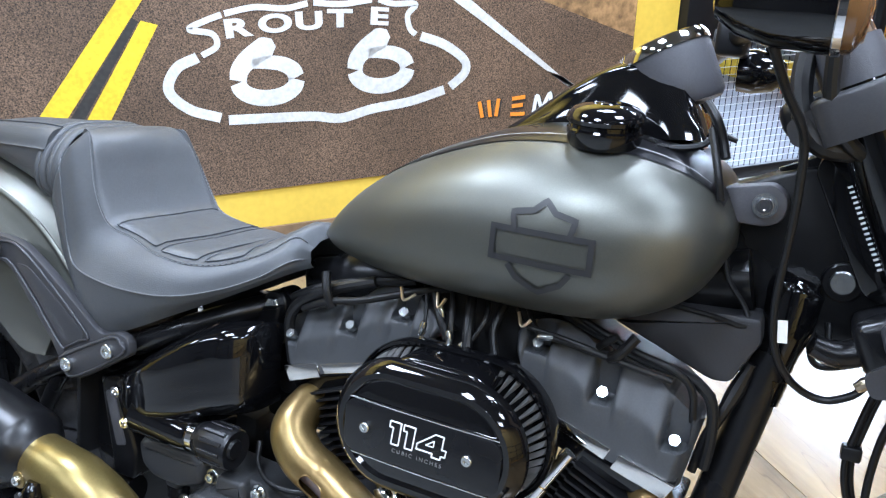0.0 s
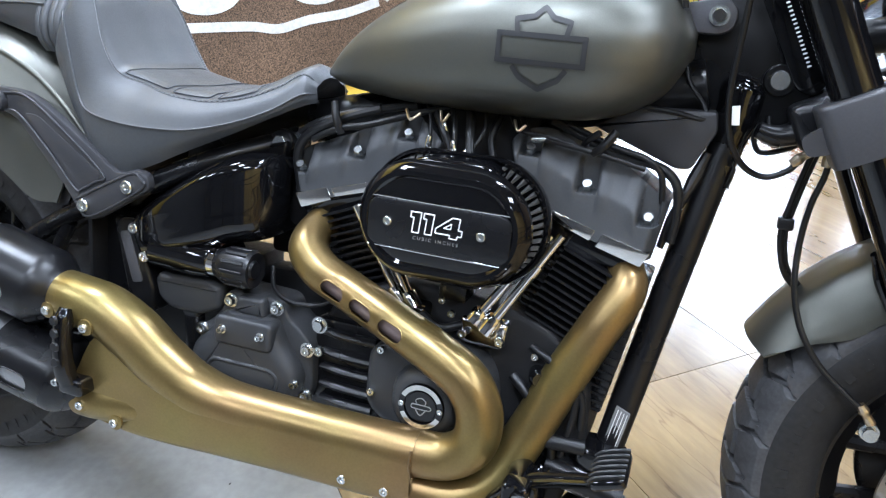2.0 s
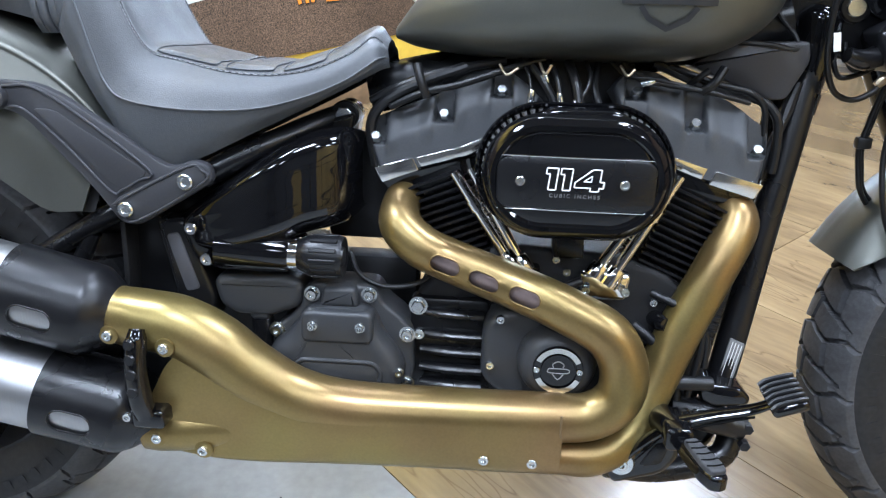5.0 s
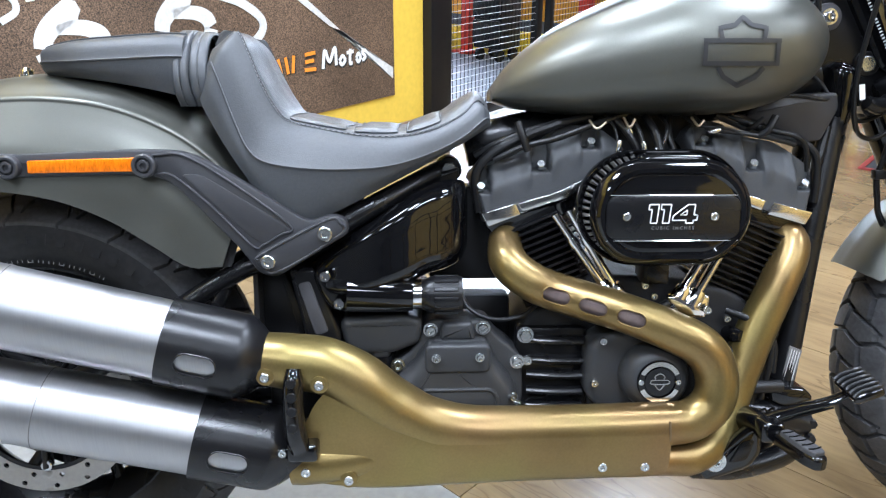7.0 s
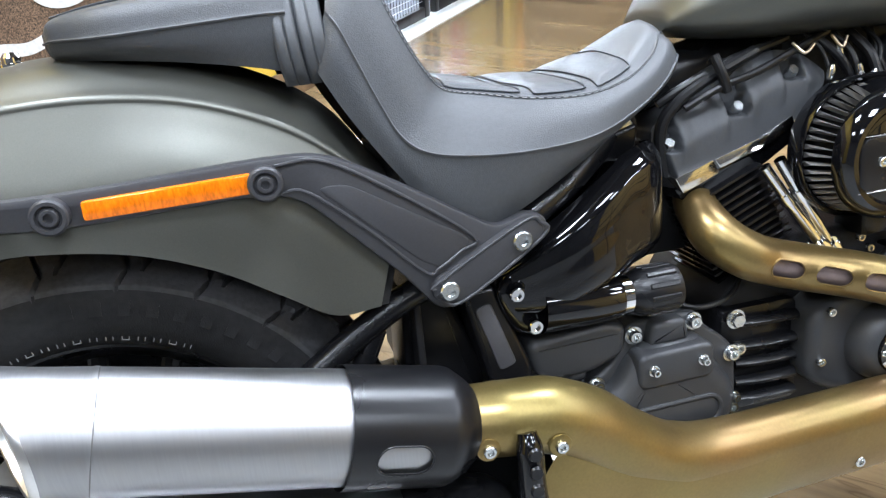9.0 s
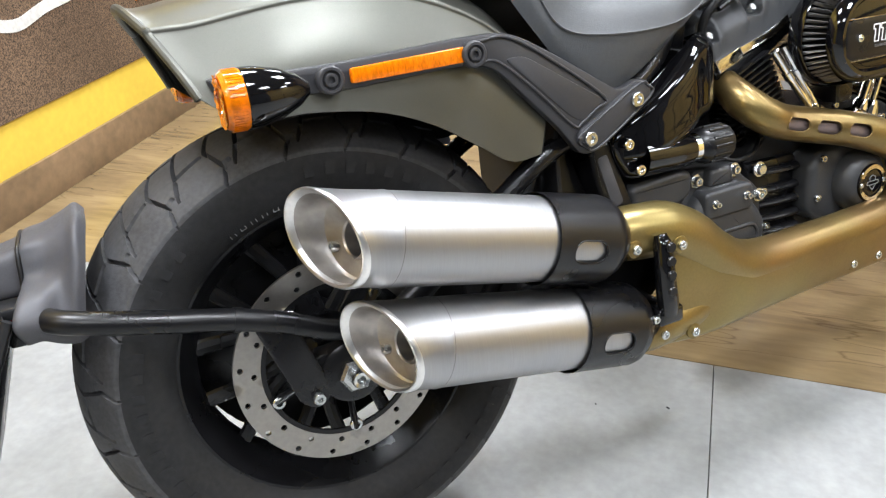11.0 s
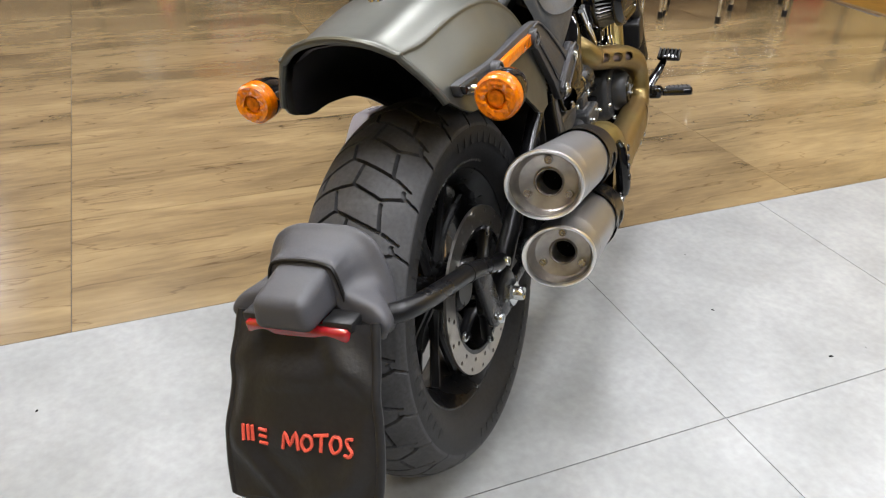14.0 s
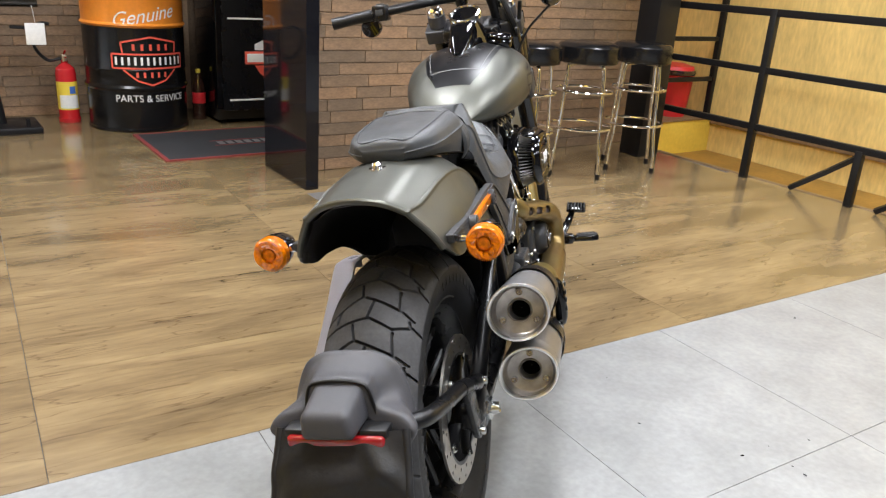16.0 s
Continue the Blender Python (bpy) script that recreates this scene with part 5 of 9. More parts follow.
# -- exhaust --
def cut_tube(points, radius, slots, segs=40, steps=14):
    """A tube with pill-shaped slots through its right wall; slots: (x, w, half length, half height, tilt)."""
    bm = tube(points, radius, segs, steps, caps=False)
    centre = [crom(points, i / 200) for i in range(201)]

    def inside_slot(p):
        for sx, sw, hl, hh, tilt in slots:
            dx, dw = p.x - sx, p.z - sw
            c, s = math.cos(tilt), math.sin(tilt)
            a, b = dx * c + dw * s, -dx * s + dw * c
            q = max(abs(a) - (hl - hh), 0)
            d = math.hypot(q, b)
            if d < hh * 1.6 and p.y < min(centre, key=lambda m: (m.x - p.x) ** 2 + (m.z - p.z) ** 2).y:
                return d - hh, (sx, sw, hl, hh, c, s, a, b)
        return None
    gone = [f for f in bm.faces if (lambda r: r and r[0] < 0)(inside_slot(f.calc_center_median()))]
    bmesh.ops.delete(bm, geom=gone, context="FACES")
    for v in [v for v in bm.verts if v.is_boundary]:
        r = inside_slot(v.co)
        if r:
            _, (sx, sw, hl, hh, c, s, a, b) = r
            m = max(-(hl - hh), min(hl - hh, a))
            k = math.hypot(a - m, b) or 1e-6
            a2, b2 = m + (a - m) / k * hh, b / k * hh
            v.co.x, v.co.z = sx + a2 * c - b2 * s, sw + a2 * s + b2 * c
    return bm


def pill(sx, sw, hl, hh, tilt, n=8):
    out = []
    for i in range(2 * n + 2):
        a = math.pi / 2 - math.pi * (i if i <= n else i - 1) / n
        m = (hl - hh) if i <= n else -(hl - hh)
        x, y = m + math.cos(a) * hh, math.sin(a) * hh
        out.append((sx + x * math.cos(tilt) - y * math.sin(tilt), sw + x * math.sin(tilt) + y * math.cos(tilt)))
    return out


exhaust = group("exhaust_pipes", "satin bronze two-into-one-into-two exhaust pipes with slotted shield")
REAR_PIPE = [V(0.736, -0.010, 0.590), V(0.719, -0.058, 0.574), V(0.722, -0.096, 0.549), V(0.750, -0.111, 0.526), V(0.786, -0.113, 0.510), V(0.837, -0.130, 0.497), V(0.889, -0.148, 0.484), V(0.95, -0.160, 0.462), V(0.998, -0.166, 0.436), V(1.020, -0.168, 0.396), V(1.016, -0.170, 0.354), V(0.985, -0.172, 0.328), V(0.940, -0.174, 0.322)]
SLOTS = [(0.786, 0.509, 0.0205, 0.0112, radians(-15)), (0.837, 0.496, 0.0205, 0.0112, radians(-15)), (0.889, 0.484, 0.0205, 0.0112, radians(-15))]
part("rear_header", cut_tube(REAR_PIPE, [0.022, 0.026, 0.029, 0.029, 0.029, 0.029, 0.029, 0.030, 0.031, 0.031, 0.031, 0.031, 0.032], SLOTS), GOLD, exhaust, "bronze header with three slots")
part("inner_header", tube(REAR_PIPE[2:8], 0.0205, 20, 6), PIPE_ROSE, exhaust, "bare steel pipe inside the slots")
for sl in SLOTS:
    surf = []
    for px_, pw_ in pill(*sl):
        c = min([crom(REAR_PIPE, i / 300) for i in range(301)], key=lambda m: (m.x - px_) ** 2 + (m.z - pw_) ** 2)
        h = 0.029
        dz = pw_ - c.z
        surf.append(V(px_, c.y - math.sqrt(max(h * h - min(abs(dz), h * 0.95) ** 2 * 1.05, 1e-6)), pw_))
    part("slot_rim", tube(surf + surf[:1], 0.0012, 6, 2), GOLD, exhaust)
part("front_header", tube([V(1.140, -0.005, 0.602), V(1.160, -0.038, 0.588), V(1.166, -0.062, 0.562), V(1.142, -0.080, 0.512), V(1.108, -0.090, 0.437), V(1.072, -0.108, 0.352), V(1.040, -0.136, 0.290), V(0.995, -0.164, 0.266), V(0.940, -0.176, 0.268)], [0.02, 0.025, 0.028, 0.029, 0.030, 0.030, 0.029, 0.026, 0.024], 28, 10), GOLD, exhaust, "bronze front header")
COLLECT = [V(0.946, -0.174, 0.322), V(0.87, -0.176, 0.320), V(0.76, -0.178, 0.318), V(0.665, -0.182, 0.320), V(0.600, -0.187, 0.334), V(0.545, -0.193, 0.366), V(0.500, -0.198, 0.403), V(0.455, -0.201, 0.427), V(0.410, -0.201, 0.434), V(0.368, -0.198, 0.438)]
part("collector", tube(COLLECT, [0.0335, 0.034, 0.035, 0.036, 0.038, 0.040, 0.041, 0.040, 0.039, 0.037], 32, 8), GOLD, exhaust, "thick bronze collector pipe")
rows = []
for x, top, vo, bot in ((0.946, 0.322, -0.2085, 0.249), (0.93, 0.322, -0.2095, 0.248), (0.85, 0.321, -0.2115, 0.247), (0.74, 0.320, -0.2145, 0.246), (0.63, 0.324, -0.2205, 0.245), (0.56, 0.355, -0.2270, 0.245), (0.505, 0.396, -0.2285, 0.246), (0.470, 0.402, -0.2290, 0.250), (0.448, 0.388, -0.2290, 0.253), (0.428, 0.352, -0.2290, 0.257), (0.409, 0.312, -0.228, 0.262)):
    mid = (top + bot) / 2
    rows.append([V(x, vo + 0.0008, top), V(x, vo + 0.0012, top * 0.7 + bot * 0.3), V(x, vo + 0.0045, mid - 0.006), V(x, vo + 0.0105, bot + 0.012), V(x, vo + 0.016, bot + 0.003), V(x, vo + 0.024, bot), V(x, vo + 0.05, bot + 0.006)])
part("heat_shield", surface(rows, 60, 20), GOLD, exhaust, "flat bronze lower heat shield", sharp=60)
# added plate: keeps the gap between sleeves and shield dark, as in shade
part("muffler_bracket", plate(rounded([(0.372, 0.325), (0.372, 0.395), (0.455, 0.410), (0.475, 0.330), (0.430, 0.290)], 0.012, 3), -0.150, -0.172, 0.004, 2), BLACK_SATIN, exhaust, "added black plate that darkens the gap between the mufflers")
part("lower_outlet", tube([V(0.56, -0.185, 0.30), V(0.49, -0.194, 0.288), V(0.43, -0.198, 0.284), V(0.405, -0.198, 0.283)], [0.03, 0.033, 0.034, 0.033], 24, 6), GOLD, exhaust)
part("clamp_seam", tube([V(0.944, -0.204, 0.34), V(0.944, -0.2085, 0.322), V(0.945, -0.203, 0.30), V(0.946, -0.197, 0.28), V(0.946, -0.194, 0.255)], 0.0016, 6, 6), GOLD_DARK, exhaust)
for x, v, w in ((0.379, -0.236, 0.425), (0.428, -0.2285, 0.283), (0.487, -0.2245, 0.268), (0.849, -0.2005, 0.271), (0.911, -0.1985, 0.270), (0.452, -0.241, 0.415)):
    part("boss", moved(lathe([(0.0, 0), (0.0125, 0), (0.012, -0.003), (0.009, -0.004), (0.0, -0.004)], 20), Matrix.Translation((x, v + 0.001, w))), GOLD, exhaust)
    put_bolt(x, v - 0.003, w, exhaust, 0.0068, 0.005)


def muffler(name, front, back, r):
    """A brushed can on the line from front to back, with a slant-cut flared tip and a black sleeve at its front."""
    g = group(name, "brushed stainless muffler with black slotted sleeve and slant-cut tip")
    f, b = Vector(front), Vector(back)
    d = (b - f).normalized()
    side = d.cross(Vector((0, 0, 1))).normalized()   # points to the machine's right
    up = side.cross(d).normalized()
    if side.y > 0:
        side, up = -side, -up
    if up.z < 0:
        up = -up
    length = (b - f).length

    def body(profile, segs=48, slant=True):
        bm = bmesh.new()
        rings = []
        for h, rr, cut in profile:
            ring = []
            for i in range(segs):
                a = 2 * math.pi * i / segs
                o = side * math.cos(a) * rr + up * math.sin(a) * rr
                along = h - cut * (math.cos(a) * rr * 0.75 - math.sin(a) * rr * 0.60)
                ring.append(bm.verts.new(f + d * along + o))
            rings.append(ring)
        return skin(bm, rings, True)
    k = 0.55
    part("can", body([(0.03, r * 0.5, 0), (0.03, r, 0), (length - 0.067, r, 0)]), STEEL, g, "brushed stainless can")
    part("tip", body([(length - 0.068, r * 1.010, 0), (length - 0.065, r * 1.014, 0), (length - 0.062, r * 1.0, 0), (length - 0.03, r * 0.985, k * 0.5), (length - 0.005, r * 0.995, k), (length - 0.001, r * 1.01, k)]), STEEL, g, "flared steel tip")
    part("tip_seam", body([(length - 0.0690, r * 1.004, 0), (length - 0.0686, r * 1.012, 0), (length - 0.0680, r * 1.012, 0), (length - 0.0676, r * 1.004, 0)]), ALLOY_DULL, g, "thin dull seam")
    part("tip_lip", body([(length - 0.003, r * 1.008, k), (length + 0.001, r * 1.012, k), (length + 0.004, r * 0.992, k), (length + 0.0045, r * 0.968, k), (length + 0.003, r * 0.92, k), (length - 0.003, r * 0.885, k)]), LIP_STEEL, g, "bright rolled lip")
    part("tip_lining", body([(length - 0.003, r * 0.885, k), (length - 0.012, r * 0.865, k * 0.9), (length - 0.024, r * 0.84, k * 0.8), (length - 0.029, r * 0.78, k * 0.7)]), STEEL_HOT, g, "heat-stained steel lining")
    part("baffle", body([(length - 0.0285, r * 0.79, k * 0.7), (length - 0.0315, r * 0.62, k * 0.55), (length - 0.034, r * 0.42, k * 0.35)]), STEEL_HOT, g, "heat-tinted baffle plate")
    part("outlet", body([(length - 0.09, r * 0.34, 0), (length - 0.033, r * 0.35, k * 0.35), (length - 0.031, r * 0.38, k * 0.35), (length - 0.034, r * 0.42, k * 0.35), (length - 0.056, r * 0.42, 0)], 28), STEEL_HOT, g, "small round outlet")
    # a black disc closes the outlet and stands for the dark inside
    part("outlet_dark", body([(length - 0.075, r * 0.36, 0), (length - 0.076, 0.001, 0)], 28), DARK_HOLE, g)
    for i in range(3):
        a = 2 * math.pi * i / 3 + 1.5
        bm = lathe([(0.0068, -0.004), (0.0068, 0.001), (0.0058, 0.005), (0.0030, 0.005), (0.0026, 0.002), (0, 0.002)], 14, "Z")
        m = Matrix((side.to_4d(), up.to_4d(), d.to_4d(), (0, 0, 0, 1))).transposed()
        m.translation = f + d * (length - 0.0285 - k * 0.56 * (math.cos(a) * 0.75 - math.sin(a) * 0.60) * r * 0.64) + (side * math.cos(a) + up * math.sin(a)) * r * 0.64
        m[3][0], m[3][1], m[3][2], m[3][3] = 0, 0, 0, 1
        part("baffle_screw", moved(bm, m), ZINC, g)
    # sleeve with a slot
    bm = bmesh.new()
    rs = r * 1.075
    prof = [(0.135, rs * 0.985), (0.137, rs), (0.10, rs), (0.06, rs), (0.036, rs), (0.028, rs * 0.97), (0.012, rs * 0.80), (0.0, rs * 0.62), (-0.012, rs * 0.58)]
    fine = [prof[0]] + [(0.137 - 0.101 * i / 34, rs) for i in range(35)] + prof[5:]
    angs = []
    a = -math.pi
    while a < math.pi - 1e-6:
        angs.append(a)
        a += radians(2.2) if abs(a + 0.10) < 0.75 else radians(7.5)
    rings = []
    for h, rr in fine:
        rings.append([bm.verts.new(f + d * h + side * math.cos(a) * rr + up * math.sin(a) * rr) for a in angs])
    skin(bm, rings, True)
    hl, hh, ch, ca = 0.0275, 0.0155, 0.086, -0.10
    info = {}
    for i, ring in enumerate(rings):
        for j, v in enumerate(ring):
            info[v] = (fine[i][0] - ch, (angs[j] - ca) * rs)

    def dist(p):
        q = max(abs(p[0]) - (hl - hh), 0)
        return math.hypot(q, p[1]) - hh
    kill = []
    for face in bm.faces:
        ps = [info[v] for v in face.verts]
        c = (sum(p[0] for p in ps) / 4, sum(p[1] for p in ps) / 4)
        if abs(c[1]) < 0.05 and dist(c) < 0:
            kill.append(face)
    bmesh.ops.delete(bm, geom=kill, context="FACES")
    for v in [v for v in bm.verts if v.is_boundary and v in info]:
        p = info[v]
        if abs(dist(p)) < 0.006 and abs(p[1]) < 0.05:
            m0 = max(-(hl - hh), min(hl - hh, p[0]))
            kk = math.hypot(p[0] - m0, p[1]) or 1e-6
            x2, y2 = m0 + (p[0] - m0) / kk * hh, p[1] / kk * hh
            a = ca + y2 / rs
            v.co = f + d * (x2 + ch) + side * math.cos(a) * rs + up * math.sin(a) * rs
    sl = part("sleeve", bm, BLACK_SATIN, g, "black sleeve with a pill-shaped slot")
    rim = []
    for x2, y2 in pill(0, 0, hl, hh, 0, 10):
        a = ca + y2 / rs
        rim.append(f + d * (x2 + ch) + (side * math.cos(a) + up * math.sin(a)) * (rs - 0.0008))
    part("slot_edge", tube(rim + rim[:1], 0.0014, 6, 2), BLACK_SATIN, sl)
    return g


muffler("upper_muffler", (0.372, -0.196, 0.4325), (-0.030, -0.232, 0.5415), 0.0555)
muffler("lower_muffler", (0.408, -0.196, 0.2965), (0.012, -0.231, 0.3965), 0.0555)

# -- engine --
engine = group("engine", "black air-cooled V-twin engine with grey rocker covers")


def ease(a, b, x):
    q = max(0.0, min(1.0, (x - a) / (b - a)))
    return q * q * (3 - 2 * q)


def rocker(ribs, strip, lip, bolts, face):
    """A cast cover: an upright wall, a roof that leans inwards, and a notch with a ledge for each bolt."""
    bm = bmesh.new()
    nu, nv = 120, 46
    tops = [Vector((a, b)) for a, b, c, d in ribs]
    lows = [Vector((c, d)) for a, b, c, d in ribs]
    rings = []
    for i in range(nu + 1):
        u = i / nu
        t, l = crom(tops, u), crom(lows, u)
        end = min((t - tops[0]).length + 0.0, (t - tops[-1]).length, 0.02)
        row = [bm.verts.new((t.x, 0.075, t.y - 0.004))]
        for j in range(nv + 1):
            k = j / nv
            p = t + (l - t) * k
            drop = (t - l).length
            roof = 0.5 * (math.hypot((0.40 - k) * drop, 0.006) + (0.40 - k) * drop)
            d = roof * 0.72 + 0.0035 * (1 - k)
            d += 0.030 * (1 - min(end, 0.016) / 0.016) ** 2
            for q in bolts:
                side = ease(0.0150, 0.0115, abs(p.x - q[0]))
                d = max(d, side * ease(q[1] - 0.0125, q[1] - 0.0085, p.y) * 0.030)
                # the casting swells a little beside each notch
                a = abs(p.x - q[0])
                d -= 0.0030 * ease(0.034, 0.020, a) * ease(0.013, 0.017, a) * ease(0.75, 0.4, k)
            row.append(bm.verts.new((p.x, face + d, p.y)))
        row.append(bm.verts.new((l.x, 0.06, l.y)))
        rings.append(row)
    skin(bm, rings, False)
    cover = part("rocker_cover", bm, GREY_ENGINE, engine, "dark grey textured rocker cover", sharp=50)
    part("head", plate(rounded([(q[0], q[1] - 0.002) for q in lip], 0.003, 2), 0.07, face + 0.006, 0.003), BLACK_GLOSS, engine, "gloss black cylinder head")
    for piece, v in strip:
        part("machined_edge", plate(rounded(piece, 0.002, 2), face + 0.02, face - v, 0.0012), CHROME_WORN, engine, "bright machined edge")
    for x, w in bolts:
        q = put_bolt(x, face + 0.014, w - 0.0085, engine, 0.0072, 0.012, None, "hex")
        q.matrix_basis = Matrix.Translation((x, face + 0.016, w - 0.0060)) @ Matrix.Rotation(radians(-38), 4, "X")


rocker([(0.664, 0.664, 0.684, 0.604), (0.676, 0.682, 0.700, 0.606), (0.722, 0.702, 0.735, 0.620), (0.762, 0.718, 0.775, 0.634), (0.806, 0.748, 0.812, 0.648), (0.850, 0.750, 0.846, 0.668), (0.880, 0.734, 0.870, 0.688), (0.904, 0.711, 0.890, 0.703)],
       [([(0.681, 0.620), (0.732, 0.636), (0.741, 0.619), (0.692, 0.600)], 0.0045), ([(0.736, 0.635), (0.797, 0.653), (0.842, 0.675), (0.846, 0.664), (0.808, 0.642), (0.744, 0.623)], 0.001)],
       [(0.686, 0.606), (0.742, 0.624), (0.806, 0.645), (0.850, 0.668), (0.870, 0.655), (0.815, 0.622), (0.745, 0.590), (0.700, 0.588)],
       [(0.681, 0.661), (0.772, 0.694), (0.847, 0.728)], -0.067)
rocker([(0.985, 0.728, 0.999, 0.704), (1.004, 0.750, 1.020, 0.678), (1.042, 0.756, 1.052, 0.650), (1.090, 0.734, 1.096, 0.630), (1.135, 0.725, 1.138, 0.618), (1.180, 0.697, 1.168, 0.609), (1.202, 0.680, 1.190, 0.607)],
       [([(1.128, 0.636), (1.190, 0.620), (1.180, 0.601), (1.120, 0.618)], 0.0045), ([(1.040, 0.662), (1.118, 0.638), (1.112, 0.623), (1.046, 0.647)], 0.001)],
       [(1.038, 0.658), (1.110, 0.630), (1.182, 0.610), (1.175, 0.590), (1.105, 0.598), (1.030, 0.635)],
       [(1.019, 0.732), (1.098, 0.695), (1.180, 0.664)], -0.067)


def cylinder(cx, cw, lean, n=13):
    """A finned barrel; cx, cw its upper end, lean the degrees by which it tips back."""
    m = Matrix.Translation((cx, 0, cw)) @ Matrix.Rotation(radians(lean), 4, "Y")
    part("barrel", moved(box(-0.045, 0.045, -0.05, 0.055, -0.165, 0.02, 0.015, 3), m), BLACK_SATIN, engine)
    for i in range(n):
        bm = box(-0.060, 0.060, -0.073, 0.078, -0.0016, 0.0016)
        vs = [v for v in bm.verts]
        bmesh.ops.bevel(bm, geom=[e for e in bm.edges if abs(e.verts[0].co.z - e.verts[1].co.z) > 0.001], offset=0.022, segments=4, affect="EDGES")
        part("fin", moved(bm, m @ Matrix.Translation((0, 0, -0.012 - i * 0.0105))), BLACK_SATIN, engine)


cylinder(0.757, 0.618, -22.5)
cylinder(1.122, 0.606, 22.5)
# crankcase and covers
part("crankcase", plate(rounded([(0.80, 0.50), (0.86, 0.525), (0.98, 0.52), (1.08, 0.50), (1.14, 0.44), (1.15, 0.34), (1.12, 0.22), (0.75, 0.21), (0.72, 0.30), (0.74, 0.45)], 0.03, 4), 0.11, -0.075, 0.012, 3), BLACK_WRINKLE, engine, "black crankcase")
part("gear_case", plate(rounded([(0.838, 0.432), (0.875, 0.452), (0.94, 0.470), (1.005, 0.445), (1.025, 0.397), (1.02, 0.345), (0.977, 0.312), (0.873, 0.318), (0.836, 0.345)], 0.03, 4), -0.07, -0.128, 0.016, 6), GEAR_BLACK, engine, "dark cam cover", sharp=70)
part("timer_cover", moved(lathe([(0, -0.040), (0.030, -0.040), (0.038, -0.038), (0.047, -0.030), (0.052, -0.016), (0.053, 0.0)], 44), Matrix.Translation((0.938, -0.122, 0.384))), GEAR_BLACK, engine, "round dark timer cover")
badge = part("timer_badge", moved(lathe([(0, -0.0055), (0.0215, -0.0055), (0.022, -0.0035), (0.0235, -0.0035), (0.024, -0.0062), (0.0315, -0.0062), (0.0325, -0.004), (0.033, 0)], 44), Matrix.Translation((0.938, -0.1595, 0.384))), BLACK_GLOSS, engine, "round black badge with a bright ring")
for a0, a1 in ((radians(25), radians(155)), (radians(205), radians(335))):
    part("badge_ring", moved(lathe([(0.0245, -0.0064), (0.0245, -0.0068), (0.0312, -0.0068), (0.0312, -0.0064)], 30, "Y", a1 - a0, a0), Matrix.Translation((0.938, -0.1595, 0.384))), MACHINED, badge)
for pts in ([(-0.012, 0.0028), (0.012, 0.0028), (0.012, -0.0028), (-0.012, -0.0028), (-0.012, 0.0028)], [(-0.006, 0.0045), (-0.007, 0.009), (0, 0.013), (0.007, 0.009), (0.006, 0.0045)], [(-0.007, -0.0045), (0, -0.012), (0.007, -0.0045)]):
    part("badge_stroke", tube([V(0.938 + a, -0.1655, 0.384 + b) for a, b in pts], 0.0008, 6, 3), GREY_INK, badge)
for x in (-0.0275, 0.0275):
    put_bolt(0.938 + x, -0.165, 0.384, badge, 0.0042, 0.003)
for x, w in ((0.850, 0.370), (0.861, 0.436), (0.985, 0.447), (1.012, 0.365), (0.90, 0.322)):
    put_bolt(x, -0.128, w, engine, 0.006, 0.006)
# ribbed case between gearbox and cam cover
part("rear_case", plate(rounded([(0.735, 0.445), (0.845, 0.445), (0.85, 0.30), (0.735, 0.30)], 0.01, 3), -0.06, -0.088, 0.006, 2), BLACK_SATIN, engine, "ribbed black case")
for w in (0.428, 0.396, 0.372, 0.346, 0.322):
    part("case_rib", tube([V(0.752, -0.092, w), V(0.79, -0.096, w - 0.001), V(0.838, -0.094, w - 0.002)], [0.007, 0.0085, 0.009], 10, 4, flat=0.75), BLACK_SATIN, engine)
put_bolt(0.748, -0.098, 0.437, engine, 0.0095, 0.010, None, "washer")
put_bolt(0.751, -0.10, 0.398, engine, 0.008, 0.008)
# hoses and fittings low on the right
for pts, r in (([V(1.04, -0.09, 0.425), V(1.075, -0.105, 0.40), V(1.10, -0.10, 0.36), V(1.11, -0.09, 0.31)], 0.007), ([V(1.05, -0.10, 0.345), V(1.10, -0.108, 0.352), V(1.15, -0.10, 0.350)], 0.010), ([V(1.06, -0.085, 0.47), V(1.10, -0.10, 0.455), V(1.135, -0.095, 0.42), V(1.14, -0.09, 0.37)], 0.0055), ([V(0.90, -0.10, 0.492), V(0.935, -0.108, 0.478), V(0.965, -0.10, 0.486)], 0.006)):
    part("hose", tube(pts, r, 12, 5), RUBBER_SOFT, engine, "black rubber hose")
for x, v, w in ((1.065, -0.078, 0.455), (1.09, -0.078, 0.385), (1.06, -0.078, 0.30), (1.125, -0.078, 0.42), (0.93, -0.09, 0.512), (0.945, -0.09, 0.495)):
    put_bolt(x, v, w, engine, 0.0058, 0.007)
part("sensor", tube([V(1.07, -0.07, 0.43), V(1.075, -0.095, 0.432), V(1.08, -0.108, 0.434)], [0.012, 0.012, 0.009], 12, 3), BLACK_GLOSS, engine, "gloss black sensor")
